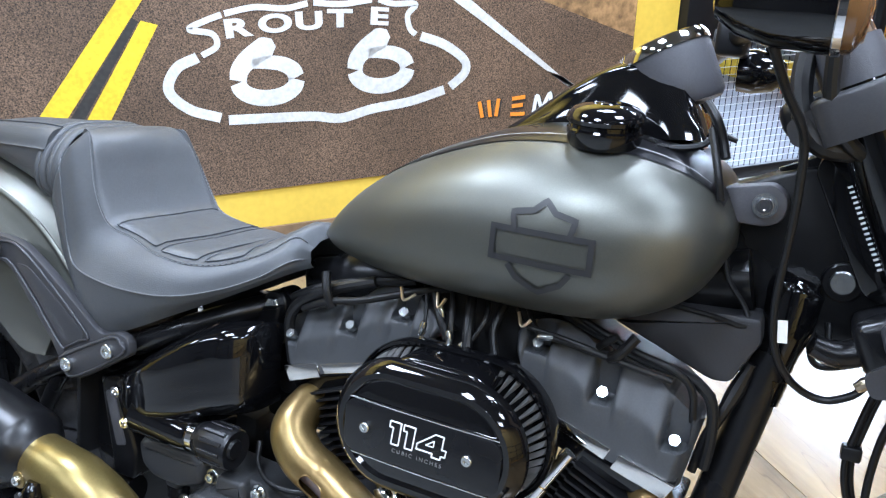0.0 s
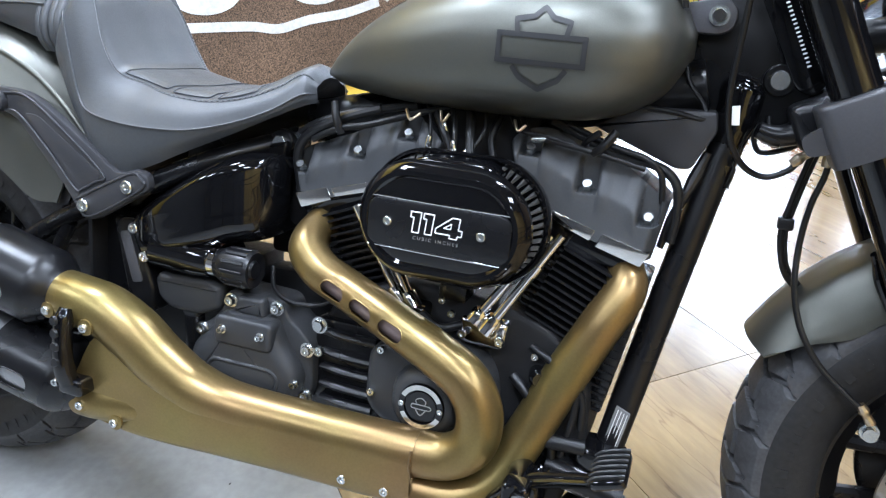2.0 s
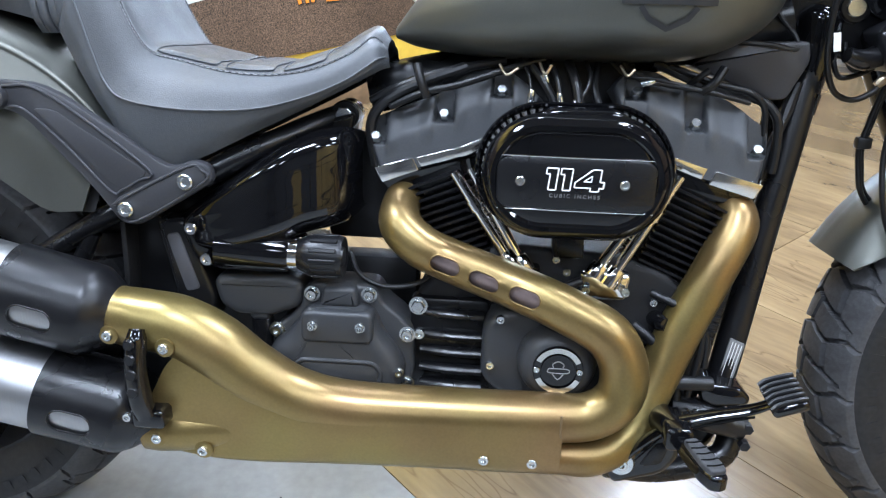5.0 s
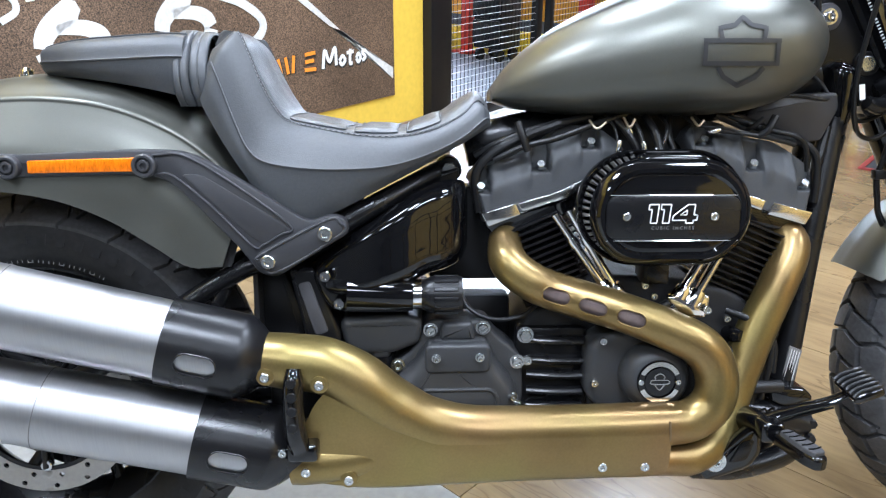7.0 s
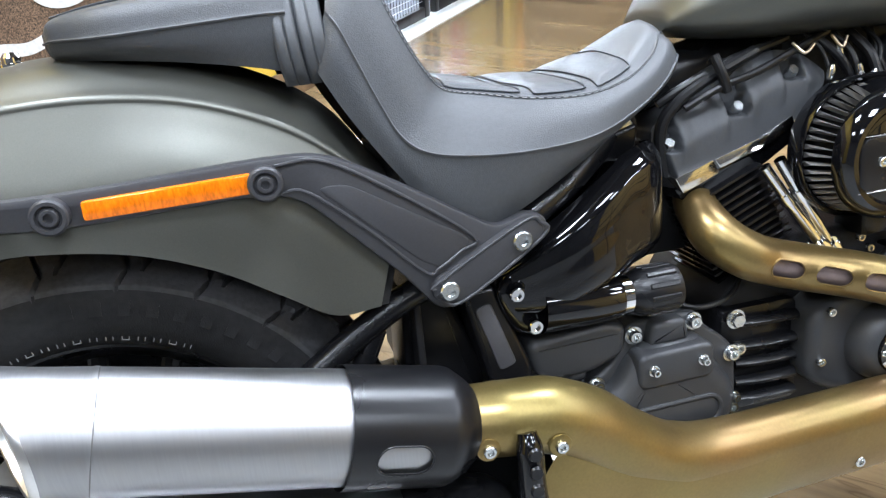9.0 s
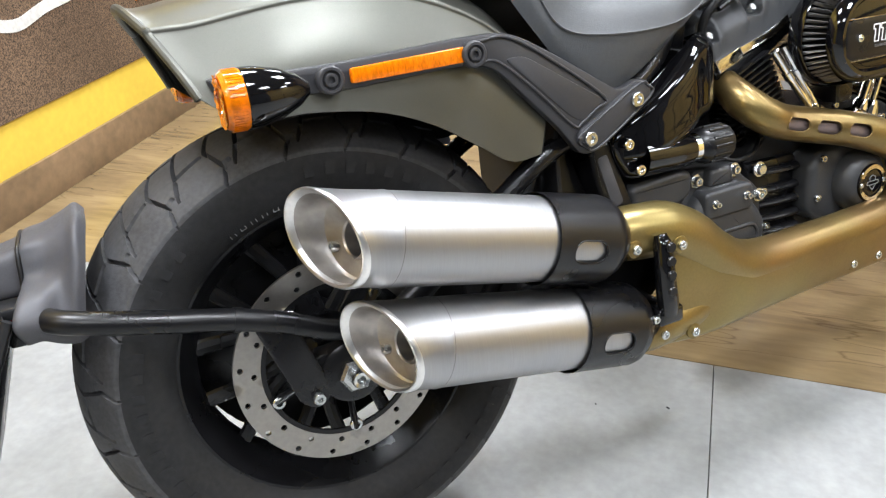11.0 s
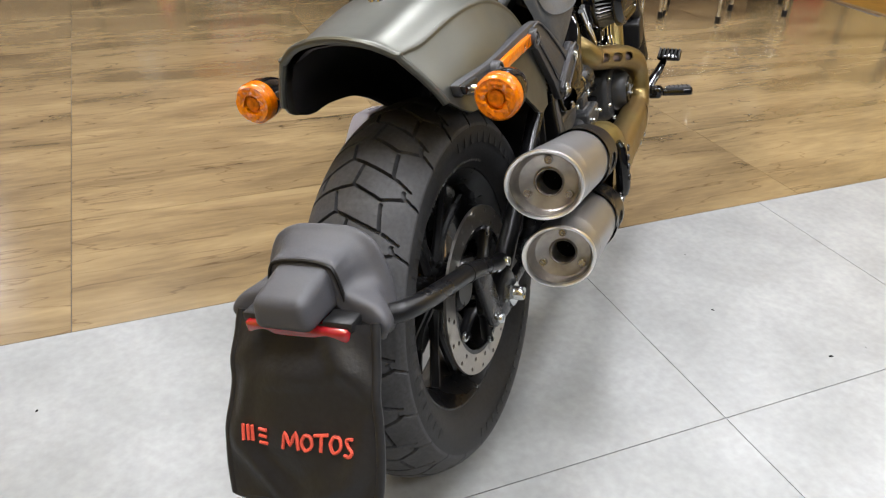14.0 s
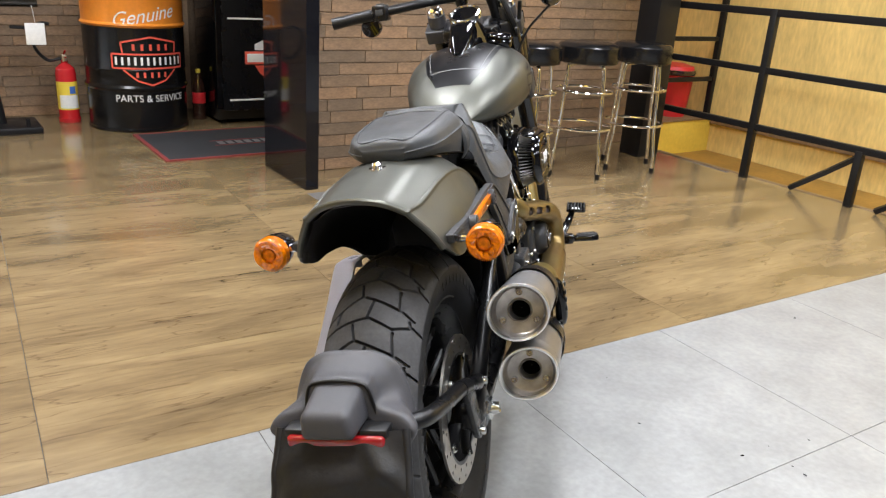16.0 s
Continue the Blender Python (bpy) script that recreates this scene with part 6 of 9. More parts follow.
# pushrod tubes and their blocks
for a, b in ((V(0.790, -0.088, 0.622), V(0.868, -0.100, 0.508)), (V(0.812, -0.086, 0.628), V(0.886, -0.098, 0.502)), (V(1.080, -0.088, 0.630), V(1.003, -0.102, 0.492)), (V(1.046, -0.086, 0.600), V(0.984, -0.098, 0.500))):
    d = b - a
    part("pushrod_tube", tube([a, a + d * 0.45, b], 0.0072, 14, 3), CHROME, engine, "chrome pushrod tube")
    part("pushrod_collar", tube([a + d * 0.32, a + d * 0.36, a + d * 0.42], 0.0095, 14, 2), CHROME, engine)
    part("pushrod_foot", tube([a + d * 0.90, a + d * 0.96, b + d * 0.06], [0.0115, 0.0135, 0.0140], 14, 2), CHROME, engine)
for x in (0.877, 0.995):
    part("lifter_block", plate(rounded([(x - 0.034, 0.500), (x + 0.034, 0.500), (x + 0.030, 0.462), (x - 0.030, 0.462)], 0.008, 3), -0.04, -0.106, 0.006, 3), CHROME if x > 0.9 else BLACK_GLOSS, engine, "lifter block")
    for q in (-0.026, 0.026):
        put_bolt(x + q, -0.112, 0.478, engine, 0.0062, 0.006)
# air cleaner
air = group("air_cleaner", "gloss black oval air cleaner with a ribbed filter edge")


def oval(cx, cw, hx, hw, n=56, p=2.0):
    """A stadium outline with half length hx and half height hw."""
    out = []
    m = hx - hw
    for i in range(n):
        a = 2 * math.pi * i / n
        out.append((cx + (m if math.cos(a) >= 0 else -m) + math.cos(a) * hw, cw + math.sin(a) * hw))
    return out


def oval_loft(levels, material, name, label=""):
    bm = bmesh.new()
    rings = []
    for cx, cw, hx, hw, v in levels:
        rings.append([bm.verts.new((x, v, w)) for x, w in oval(cx, cw, hx, hw)])
    skin(bm, rings, True)
    bm.faces.new(rings[-1])
    return part(name, bm, material, air, label, sharp=30)


oval_loft([(0.944, 0.634, 0.112, 0.072, -0.080), (0.944, 0.634, 0.122, 0.082, -0.086), (0.943, 0.634, 0.1255, 0.0855, -0.100), (0.943, 0.634, 0.1255, 0.0855, -0.112), (0.943, 0.634, 0.1235, 0.0835, -0.1155), (0.943, 0.634, 0.1205, 0.0805, -0.1145), (0.943, 0.634, 0.1185, 0.0785, -0.108), (0.943, 0.634, 0.100, 0.060, -0.106)], BLACK_GLOSS, "back_plate", "gloss black backing plate with a rolled rim")
oval_loft([(0.943, 0.634, 0.102, 0.062, -0.100), (0.942, 0.634, 0.102, 0.062, -0.156)], DARK_HOLE, "filter_core", "dark filter element")
ov = oval(0.943, 0.634, 0.102, 0.062, 400)
per = [0.0]
for a, b in zip(ov, ov[1:] + ov[:1]):
    per.append(per[-1] + math.hypot(b[0] - a[0], b[1] - a[1]))
bm = bmesh.new()
ring = [((-0.0034, -0.109, 0.0145), (0.0034, -0.109, 0.0145), (0.0, -0.121, 0.0145)), ((-0.0008, -0.134, 0.0), (0.0008, -0.134, 0.0), (0.0, -0.155, 0.0))]
lo, hi = ([bm.verts.new(q) for q in r] for r in ring)
skin(bm, [lo, hi], True, True)
PLEAT = finish(bm, ALLOY_DULL, 20)
for i in range(66):
    tgt = per[-1] * i / 66
    k = max(j for j in range(400) if per[j] <= tgt)
    p, q = ov[k], ov[(k + 1) % 400]
    a = math.atan2(q[1] - p[1], q[0] - p[0])
    ob = new("filter_rib", PLEAT)
    ob.parent = air
    out = Vector((p[0] - 0.943, 0, p[1] - 0.634))
    flip = 0 if Vector((-math.sin(a), 0, math.cos(a))).dot(out) > 0 else math.pi
    ob.matrix_basis = Matrix.Translation((p[0], 0, p[1])) @ Matrix.Rotation(-a + flip, 4, "Y")
oval_loft([(0.942, 0.634, 0.110, 0.072, -0.150), (0.942, 0.634, 0.1145, 0.0765, -0.153), (0.942, 0.634, 0.114, 0.076, -0.160), (0.941, 0.634, 0.108, 0.070, -0.170), (0.941, 0.634, 0.102, 0.064, -0.1745), (0.941, 0.634, 0.096, 0.058, -0.1745), (0.941, 0.634, 0.092, 0.054, -0.171), (0.941, 0.634, 0.086, 0.048, -0.172)], BLACK_GLOSS, "cover", "gloss black stepped cover")
part("cover_saddle", plate(rounded([(0.885, 0.700), (0.905, 0.7155), (0.99, 0.7155), (1.01, 0.700), (0.99, 0.69), (0.905, 0.69)], 0.012, 4), -0.095, -0.158, 0.006, 3), BLACK_GLOSS, air)
part("centre_panel", plate(rounded([(0.847, 0.652), (0.858, 0.660), (1.024, 0.660), (1.035, 0.652), (1.035, 0.606), (1.024, 0.598), (0.858, 0.598), (0.847, 0.606)], 0.008, 3), -0.168, -0.1755, 0.0025, 2), BLACK_SATIN, air, "satin black centre panel")
for w in (0.661, 0.597):
    part("panel_line", tube([V(0.848, -0.1735, w), V(0.94, -0.1755, w), V(1.034, -0.1735, w)], 0.0008, 6, 4), CHROME, air)
for x in (0.875, 0.998):
    put_bolt(x, -0.1755, 0.631, air, 0.006, 0.004)
ONE = [(0.0, 0.026), (0.0, 0.019), (0.0045, 0.019), (0.0045, 0.0), (0.0135, 0.0), (0.0135, 0.026)]
FOUR = [(0.0, 0.004), (0.0, 0.010), (0.019, 0.026), (0.029, 0.026), (0.029, 0.0115), (0.034, 0.0115), (0.034, 0.004), (0.029, 0.004), (0.029, 0.0), (0.019, 0.0), (0.019, 0.004)]
for glyph, dx in ((ONE, -0.0345), (ONE, -0.0175), (FOUR, 0.0005)):
    pts = [V(0.9395 + dx + x + (w - 0.013) * 0.10, -0.1762, 0.622 + w) for x, w in glyph]
    bm = bmesh.new()
    for a, b in zip(pts, pts[1:] + pts[:1]):
        bm = join(bm, tube([a, a.lerp(b, 0.5), b], 0.0009, 6, 1))
    part("numeral_outline", bm, WHITE_INK, air, "white outlined numeral")
bm = bmesh.new()
tri = [V(0.9395 + x + (w - 0.013) * 0.10, -0.1762, 0.622 + w) for x, w in ((0.0105, 0.0115), (0.0195, 0.0115), (0.0195, 0.0185))]
for a, b in zip(tri, tri[1:] + tri[:1]):
    bm = join(bm, tube([a, a.lerp(b, 0.5), b], 0.0007, 6, 1))
part("numeral_outline", bm, WHITE_INK, air)
part("small_lettering", moved(words("CUBIC INCHES", 0.0064, WHITE_INK, 0.0003, 1.5), Matrix.Translation((0.940, -0.1762, 0.6150)) @ SIDE), GREY_INK, air, "small grey lettering")
part("air_bracket", box(0.925, 0.965, -0.10, -0.05, 0.515, 0.558, 0.004), BLACK_SATIN, engine)

# gearbox side cover
gear = group("gearbox_cover", "dark grey gearbox side cover with bright bolts")
part("flange", plate(rounded([(0.553, 0.345), (0.543, 0.372), (0.549, 0.398), (0.57, 0.412), (0.588, 0.436), (0.592, 0.458), (0.606, 0.466), (0.69, 0.463), (0.70, 0.440), (0.722, 0.425), (0.742, 0.404), (0.745, 0.340), (0.735, 0.310), (0.60, 0.300), (0.565, 0.322)], 0.012, 4), -0.05, -0.108, 0.006, 3), GEAR_BLACK, gear, "flange", sharp=50)
part("dome", plate(rounded([(0.541, 0.3586), (0.550, 0.380), (0.572, 0.396), (0.592, 0.426), (0.612, 0.440), (0.688, 0.440), (0.702, 0.404), (0.722, 0.381), (0.735, 0.357), (0.726, 0.312), (0.549, 0.312)], 0.022, 6), -0.095, -0.138, 0.026, 10), GEAR_BLACK, gear, "raised dome", sharp=80)
part("pad", plate(rounded([(0.594, 0.435), (0.692, 0.436), (0.692, 0.391), (0.594, 0.390)], 0.012, 5), -0.11, -0.1415, 0.006, 4), GEAR_BLACK, gear, "raised rounded pad", sharp=70)
ring = [V(x, -0.1378, w) for x, w in pill(0.643, 0.346, 0.060, 0.0185, radians(0.5), 10)]
part("raised_edge", tube(ring + ring[:1], 0.0032, 10, 2), GEAR_BLACK, gear)
part("recess", plate(pill(0.643, 0.346, 0.056, 0.0145, radians(0.5), 10), -0.130, -0.1388, 0.001), GEAR_BLACK, gear)
part("lug", plate(rounded([(0.616, 0.436), (0.621, 0.464), (0.665, 0.465), (0.670, 0.436)], 0.007, 4), -0.09, -0.124, 0.007, 4), GEAR_BLACK, gear)
for x, w, s, v in ((0.603, 0.449, 0.0098, -0.108), (0.682, 0.452, 0.0098, -0.108), (0.611, 0.4155, 0.006, -0.1415), (0.6755, 0.4165, 0.006, -0.1415), (0.553, 0.393, 0.0098, -0.108), (0.560, 0.346, 0.006, -0.110), (0.735, 0.398, 0.0098, -0.108), (0.727, 0.350, 0.006, -0.128), (0.735, 0.325, 0.0098, -0.108)):
    part("bolt_washer", moved(lathe([(0, 0), (s * 1.15, 0), (s * 1.15, -0.002), (0, -0.002)], 18), Matrix.Translation((x, v, w))), ZINC, gear)
    put_bolt(x, v - 0.002, w, gear, s * 0.82, 0.008)
part("dipstick", tube([V(0.528, -0.09, 0.33), V(0.529, -0.095, 0.38), V(0.529, -0.098, 0.408)], [0.017, 0.016, 0.015], 16, 4), BLACK_SATIN, BIKE, "black dipstick tube")
part("dipstick_cap", box(0.514, 0.543, -0.112, -0.080, 0.404, 0.430, 0.009, 4), GEAR_BLACK, BIKE)
part("starter_block", plate(rounded([(0.466, 0.458), (0.474, 0.470), (0.566, 0.476), (0.592, 0.468), (0.588, 0.430), (0.548, 0.414), (0.497, 0.414), (0.474, 0.428)], 0.01, 3), -0.04, -0.118, 0.012, 5), GEAR_BLACK, BIKE, "dark cast block under the oil tank")

# glossy oil tank cover with filler spout
# added black blocks that stand for the deep shade between the engine parts
part("inner_case", box(0.36, 0.60, -0.02, 0.05, 0.26, 0.50, 0.01), BLACK_WRINKLE, engine)
part("inner_case", box(0.56, 0.735, 0.0, 0.05, 0.36, 0.475, 0.01), BLACK_WRINKLE, engine, "black filler block that darkens the gaps in the engine")
part("inner_case", box(0.60, 0.752, 0.0, 0.05, 0.500, 0.655, 0.01), BLACK_WRINKLE, engine)
OIL = []
for x, top, bot, deep in ((0.428, 0.556, 0.528, 0.110), (0.440, 0.565, 0.508, 0.124), (0.470, 0.586, 0.502, 0.138), (0.505, 0.609, 0.503, 0.146), (0.540, 0.632, 0.513, 0.147), (0.572, 0.652, 0.524, 0.142), (0.600, 0.667, 0.535, 0.131), (0.625, 0.673, 0.540, 0.121), (0.648, 0.672, 0.547, 0.100), (0.661, 0.660, 0.558, 0.05)):
    OIL.append([V(x, -deep + 0.030 * abs(q) ** 7, (top + bot) / 2 + (top - bot) / 2 * (q if abs(q) < 0.99 else q)) for q in (1.0, 0.93, 0.75, 0.45, 0.1, -0.3, -0.65, -0.9, -1.0)])
part("oil_tank_cover", surface(OIL, 40, 40), BLACK_GLOSS, BIKE, "gloss black oil tank cover", sharp=80)
part("oil_tank_back", plate(rounded([(0.440, 0.535), (0.455, 0.556), (0.554, 0.620), (0.606, 0.652), (0.628, 0.650), (0.638, 0.600), (0.630, 0.575), (0.555, 0.545), (0.46, 0.52)], 0.012, 4), 0.02, -0.085, 0.006, 3), BLACK_GLOSS, BIKE)
part("oil_tank_flange", plate(rounded([(0.430, 0.540), (0.442, 0.560), (0.470, 0.572), (0.520, 0.560), (0.556, 0.540), (0.582, 0.512), (0.578, 0.486), (0.486, 0.481), (0.455, 0.486), (0.440, 0.510)], 0.012, 5), -0.04, -0.130, 0.010, 5), BLACK_GLOSS, BIKE, sharp=70)
spout = part("oil_spout", moved(lathe([(0.030, -0.09), (0.028, -0.03), (0.0255, 0.0), (0.024, 0.006), (0, 0.006)], 28, "X"), Matrix.Translation((0.572, -0.120, 0.508)) @ Matrix.Rotation(radians(3), 4, "Y")), BLACK_GLOSS, BIKE, "black oil filler spout")
part("filler_neck", moved(lathe([(0.022, 0), (0.022, 0.014), (0, 0.014)], 24, "X"), Matrix.Translation((0.576, -0.120, 0.508))), CHROME, spout)
part("oil_filter_cap", moved(lathe([(0, 0.062), (0.012, 0.062), (0.014, 0.058), (0.026, 0.062), (0.0275, 0.058), (0.0275, 0.016), (0.024, 0.008), (0.020, 0.0), (0, 0.0)], 40, "X"), Matrix.Translation((0.588, -0.120, 0.507))), BLACK_SATIN, spout, "ribbed black cap")
for i in range(12):
    part("grip_rib", moved(box(0.020, 0.056, -0.003, 0.003, 0.0262, 0.0296, 0.001, 1), Matrix.Translation((0.588, -0.120, 0.507)) @ Matrix.Rotation(2 * math.pi * i / 12, 4, "X")), BLACK_SATIN, spout)
for x, w in ((0.451, 0.541), (0.470, 0.500)):
    put_bolt(x, -0.139, w, BIKE, 0.0085, 0.006, CHROME)

# -- frame --
frame_g = group("chassis", "black tubular steel frame")
part("seat_rail", tube([V(0.46, -0.115, 0.606), V(0.53, -0.096, 0.641), V(0.59, -0.054, 0.668), V(0.624, -0.012, 0.681)], 0.0165, 16, 6), BLACK_SATIN, frame_g)
part("rail_lug", moved(lathe([(0, 0.03), (0.020, 0.03), (0.020, -0.012), (0.018, -0.014), (0, -0.014)], 24), Matrix.Translation((0.6328, -0.021, 0.6838))), BLACK_SATIN, frame_g)
put_bolt(0.6328, -0.035, 0.6838, frame_g, 0.0125, 0.007, None, "hex")
for v0, v1 in ((0.022, -0.040), (0.078, 0.085)):
    part("downtube", tube([V(1.262, v0, 0.797), V(1.254, v0 + (v1 - v0) * 0.1, 0.752), V(1.2165, v0 + (v1 - v0) * 0.55, 0.550), V(1.183, v1, 0.365), V(1.165, v1, 0.26), V(1.14, v1, 0.22)], 0.0205, 18, 8), BLACK_SATIN, frame_g, "black down tube")
part("tube_socket", tube([V(1.268, 0.028, 0.842), V(1.264, 0.026, 0.828), V(1.262, 0.022, 0.797), V(1.255, 0.018, 0.752), V(1.250, 0.015, 0.728)], [0.019, 0.028, 0.0265, 0.0220, 0.0210], 24, 6), BLACK_GLOSS, frame_g, "gloss black upper socket")
part("socket_clip", tube([V(1.2535, 0.0155, 0.735), V(1.2505, 0.0145, 0.720), V(1.248, 0.0135, 0.708)], 0.0215, 20, 3), BLACK_GLOSS, frame_g, "gloss black clamp round the down tube")
part("tube_loom", tube([V(1.236, -0.004, 0.748), V(1.226, -0.008, 0.715), V(1.217, -0.018, 0.690), V(1.206, -0.02, 0.66), V(1.198, -0.024, 0.62)], [0.006, 0.009, 0.0065, 0.006, 0.005], 10, 5), RUBBER_SOFT, frame_g, "taped wiring loom beside the down tube")
part("tube_sticker", plate(rounded([(1.180, 0.402), (1.200, 0.394), (1.186, 0.318), (1.167, 0.326)], 0.001, 1), -0.056, -0.0595, 0.0), GREY_INK, frame_g, "small printed label on the down tube")
for i in range(4):
    a = V(1.1835 + i * 0.0042, -0.0602, 0.397 - i * 0.0016)
    part("label_line", tube([a, a + V(-0.0065, 0, -0.035), a + V(-0.0128, 0, -0.068)], 0.0006, 4, 1), WHITE_INK, frame_g)
part("regulator", box(-0.010, 0.012, -0.05, 0.05, -0.10, 0.10, 0.004), BLACK_SATIN, frame_g).matrix_basis = Matrix.Translation((1.165, 0, 0.48)) @ Matrix.Rotation(radians(10.5), 4, "Y")
for i in range(18):
    ob = part("cooling_fin", box(-0.022, 0.010, -0.052, 0.052, -0.0014, 0.0014), BLACK_SATIN, frame_g)
    ob.matrix_basis = Matrix.Translation((1.165, 0, 0.48)) @ Matrix.Rotation(radians(10.5), 4, "Y") @ Matrix.Translation((0, 0, -0.095 + i * 0.0112))
part("backbone_tube", tube([V(1.22, 0.03, 0.83), V(1.0, 0.03, 0.775), V(0.80, 0.03, 0.745), V(0.66, 0.03, 0.715)], 0.034, 16, 5), BLACK_SATIN, frame_g, "black backbone under the tank")
part("wiring_tray", plate(rounded([(0.86, 0.765), (1.02, 0.775), (1.02, 0.70), (0.98, 0.66), (0.90, 0.66), (0.86, 0.70)], 0.01, 3), 0.06, -0.02, 0.005, 2), BLACK_WRINKLE, frame_g, "black wiring tray between the cylinders")
# the steering head and the fork stand a little to the left of the frame's own middle line
head_g = group("steering_head", "black steering head with gussets and a stamped cover")
head_g.matrix_basis = Matrix.Translation((-0.0891, 0.0749, -0.0626)) @ Matrix.Scale(1.072, 4)
part("neck", tube([V(1.335, 0, 0.80), V(1.30, 0, 0.87), V(1.255, 0, 0.96)], 0.036, 20, 4), BLACK_SATIN, head_g, "steering neck")
part("backbone", plate(rounded([(1.12, 0.90), (1.19, 0.925), (1.235, 0.945), (1.29, 0.962), (1.352, 0.842), (1.335, 0.790), (1.30, 0.783), (1.262, 0.792), (1.235, 0.795), (1.20, 0.80), (1.14, 0.80)], 0.012, 3), 0.035, -0.042, 0.006, 3), BLACK_SATIN, head_g, "black frame gusset beside the neck")
part("neck_cover", plate(rounded([(1.256, 0.950), (1.268, 0.972), (1.30, 0.972), (1.352, 0.850), (1.34, 0.832), (1.318, 0.838)], 0.010, 4), -0.03, -0.052, 0.003, 2), BLACK_GLOSS, head_g, "gloss black neck cover")
for i in range(17):
    p = V(1.289, -0.0524, 0.938).lerp(V(1.327, -0.0524, 0.866), i / 16)
    part("stamped_mark", moved(box(-0.001, 0.001, -0.0005, 0.0003, -0.0021, 0.0021), Matrix.Translation(p) @ Matrix.Rotation(radians(62), 4, "Y")), WHITE_INK, head_g)
part("mount_tab", plate(rounded([(1.165, 0.893), (1.165, 0.925), (1.20, 0.932), (1.226, 0.938), (1.242, 0.924), (1.240, 0.902), (1.225, 0.893)], 0.01, 4), 0.04, -0.006, 0.003, 2), PLASTIC, frame_g, "dark tank mounting tab")
part("mount_washer", moved(lathe([(0, 0), (0.0125, 0), (0.0125, -0.003), (0.006, -0.003)], 24), Matrix.Translation((1.220, -0.006, 0.915))), ZINC, frame_g)
put_bolt(1.220, -0.009, 0.915, frame_g, 0.0085, 0.009, CHROME)
part("pivot_boss", moved(lathe([(0, 0), (0.017, 0), (0.019, 0.002), (0.019, 0.012), (0, 0.012)], 28), Matrix.Translation((1.300, -0.050, 0.847))), BLACK_SATIN, head_g)
part("pivot_plug", moved(lathe([(0, -0.002), (0.0105, -0.002), (0.012, 0.0), (0, 0)], 24), Matrix.Translation((1.300, -0.050, 0.847))), ZINC, head_g)
part("side_box", plate(rounded([(1.088, 0.766), (1.144, 0.797), (1.239, 0.801), (1.243, 0.776), (1.219, 0.726), (1.20, 0.724)], 0.006, 3), 0.07, -0.020, 0.005, 2), CHARCOAL, frame_g, "black plastic cover below the tank")
part("tank_seam", tube([V(1.19, 0.0, 0.87), V(1.198, -0.008, 0.835), V(1.220, -0.012, 0.808), V(1.224, -0.018, 0.790), V(1.19, -0.022, 0.795), V(1.143, -0.022, 0.798)], 0.003, 8, 5), RUBBER_SOFT, frame_g)
# side panels and swingarm behind the gearbox
part("frame_plate", plate(rounded([(0.395, 0.545), (0.432, 0.548), (0.470, 0.445), (0.465, 0.40), (0.425, 0.40), (0.418, 0.44)], 0.008, 3), -0.07, -0.122, 0.006, 3), BLACK_SATIN, frame_g, "black frame plate")
part("frame_plate_recess", plate(rounded([(0.408, 0.525), (0.426, 0.530), (0.452, 0.452), (0.432, 0.446)], 0.006, 3), -0.120, -0.1235, 0.0015), PLASTIC, frame_g)
part("frame_plate", plate(rounded([(0.335, 0.530), (0.380, 0.550), (0.425, 0.44), (0.42, 0.38), (0.33, 0.40)], 0.008, 3), 0.0, -0.085, 0.006, 3), BLACK_SATIN, frame_g, "black inner plate")
part("battery_cover", plate(rounded([(0.345, 0.520), (0.40, 0.572), (0.47, 0.606), (0.60, 0.676), (0.650, 0.690), (0.640, 0.630), (0.56, 0.53), (0.45, 0.43), (0.36, 0.43)], 0.01, 3), 0.03, -0.045, 0.006, 3), BLACK_SATIN, frame_g, "black cover under the seat rail")
part("splash_panel", box(0.342, 0.350, -0.118, 0.118, 0.40, 0.69, 0.002), BLACK_WRINKLE, frame_g, "black splash panel ahead of the wheel")
swing = group("swingarm", "black triangulated rear swingarm")
for side in (-1, 1):
    part("upper_arm", tube([V(0.0, 0.118 * side, 0.335), V(0.10, 0.118 * side, 0.395), V(0.20, 0.118 * side, 0.465), V(0.285, 0.116 * side, 0.522), V(0.345, 0.112 * side, 0.553), V(0.40, 0.10 * side, 0.562)], [0.02, 0.017, 0.0155, 0.015, 0.015, 0.015], 14, 5), BLACK_SATIN, swing)
    part("lower_arm", tube([V(0.0, 0.118 * side, 0.325), V(0.16, 0.12 * side, 0.330), V(0.32, 0.115 * side, 0.350), V(0.45, 0.10 * side, 0.37)], [0.024, 0.02, 0.02, 0.022], 14, 5), BLACK_SATIN, swing)
    part("axle_block", plate(rounded([(-0.055, 0.360), (0.06, 0.370), (0.09, 0.335), (0.06, 0.300), (-0.055, 0.305)], 0.018, 4), 0.103 * side, 0.132 * side, 0.004), BLACK_SATIN, swing)
part("brace", tube([V(0.20, -0.115, 0.345), V(0.25, -0.115, 0.42), V(0.30, -0.112, 0.52)], 0.012, 12, 4), BLACK_SATIN, swing)
part("axle_nut", moved(lathe([(0, -0.022), (0.020, -0.022), (0.0235, -0.018), (0.0235, 0.0), (0, 0)], 6), Matrix.Translation((0, -0.132, AX))), ZINC, swing, "large zinc axle nut")
part("axle_cover", moved(lathe([(0, -0.006), (0.036, -0.006), (0.042, -0.002), (0.044, 0.010), (0, 0.010)], 36), Matrix.Translation((0, -0.134, AX))), BLACK_SATIN, swing, "round black axle cover")
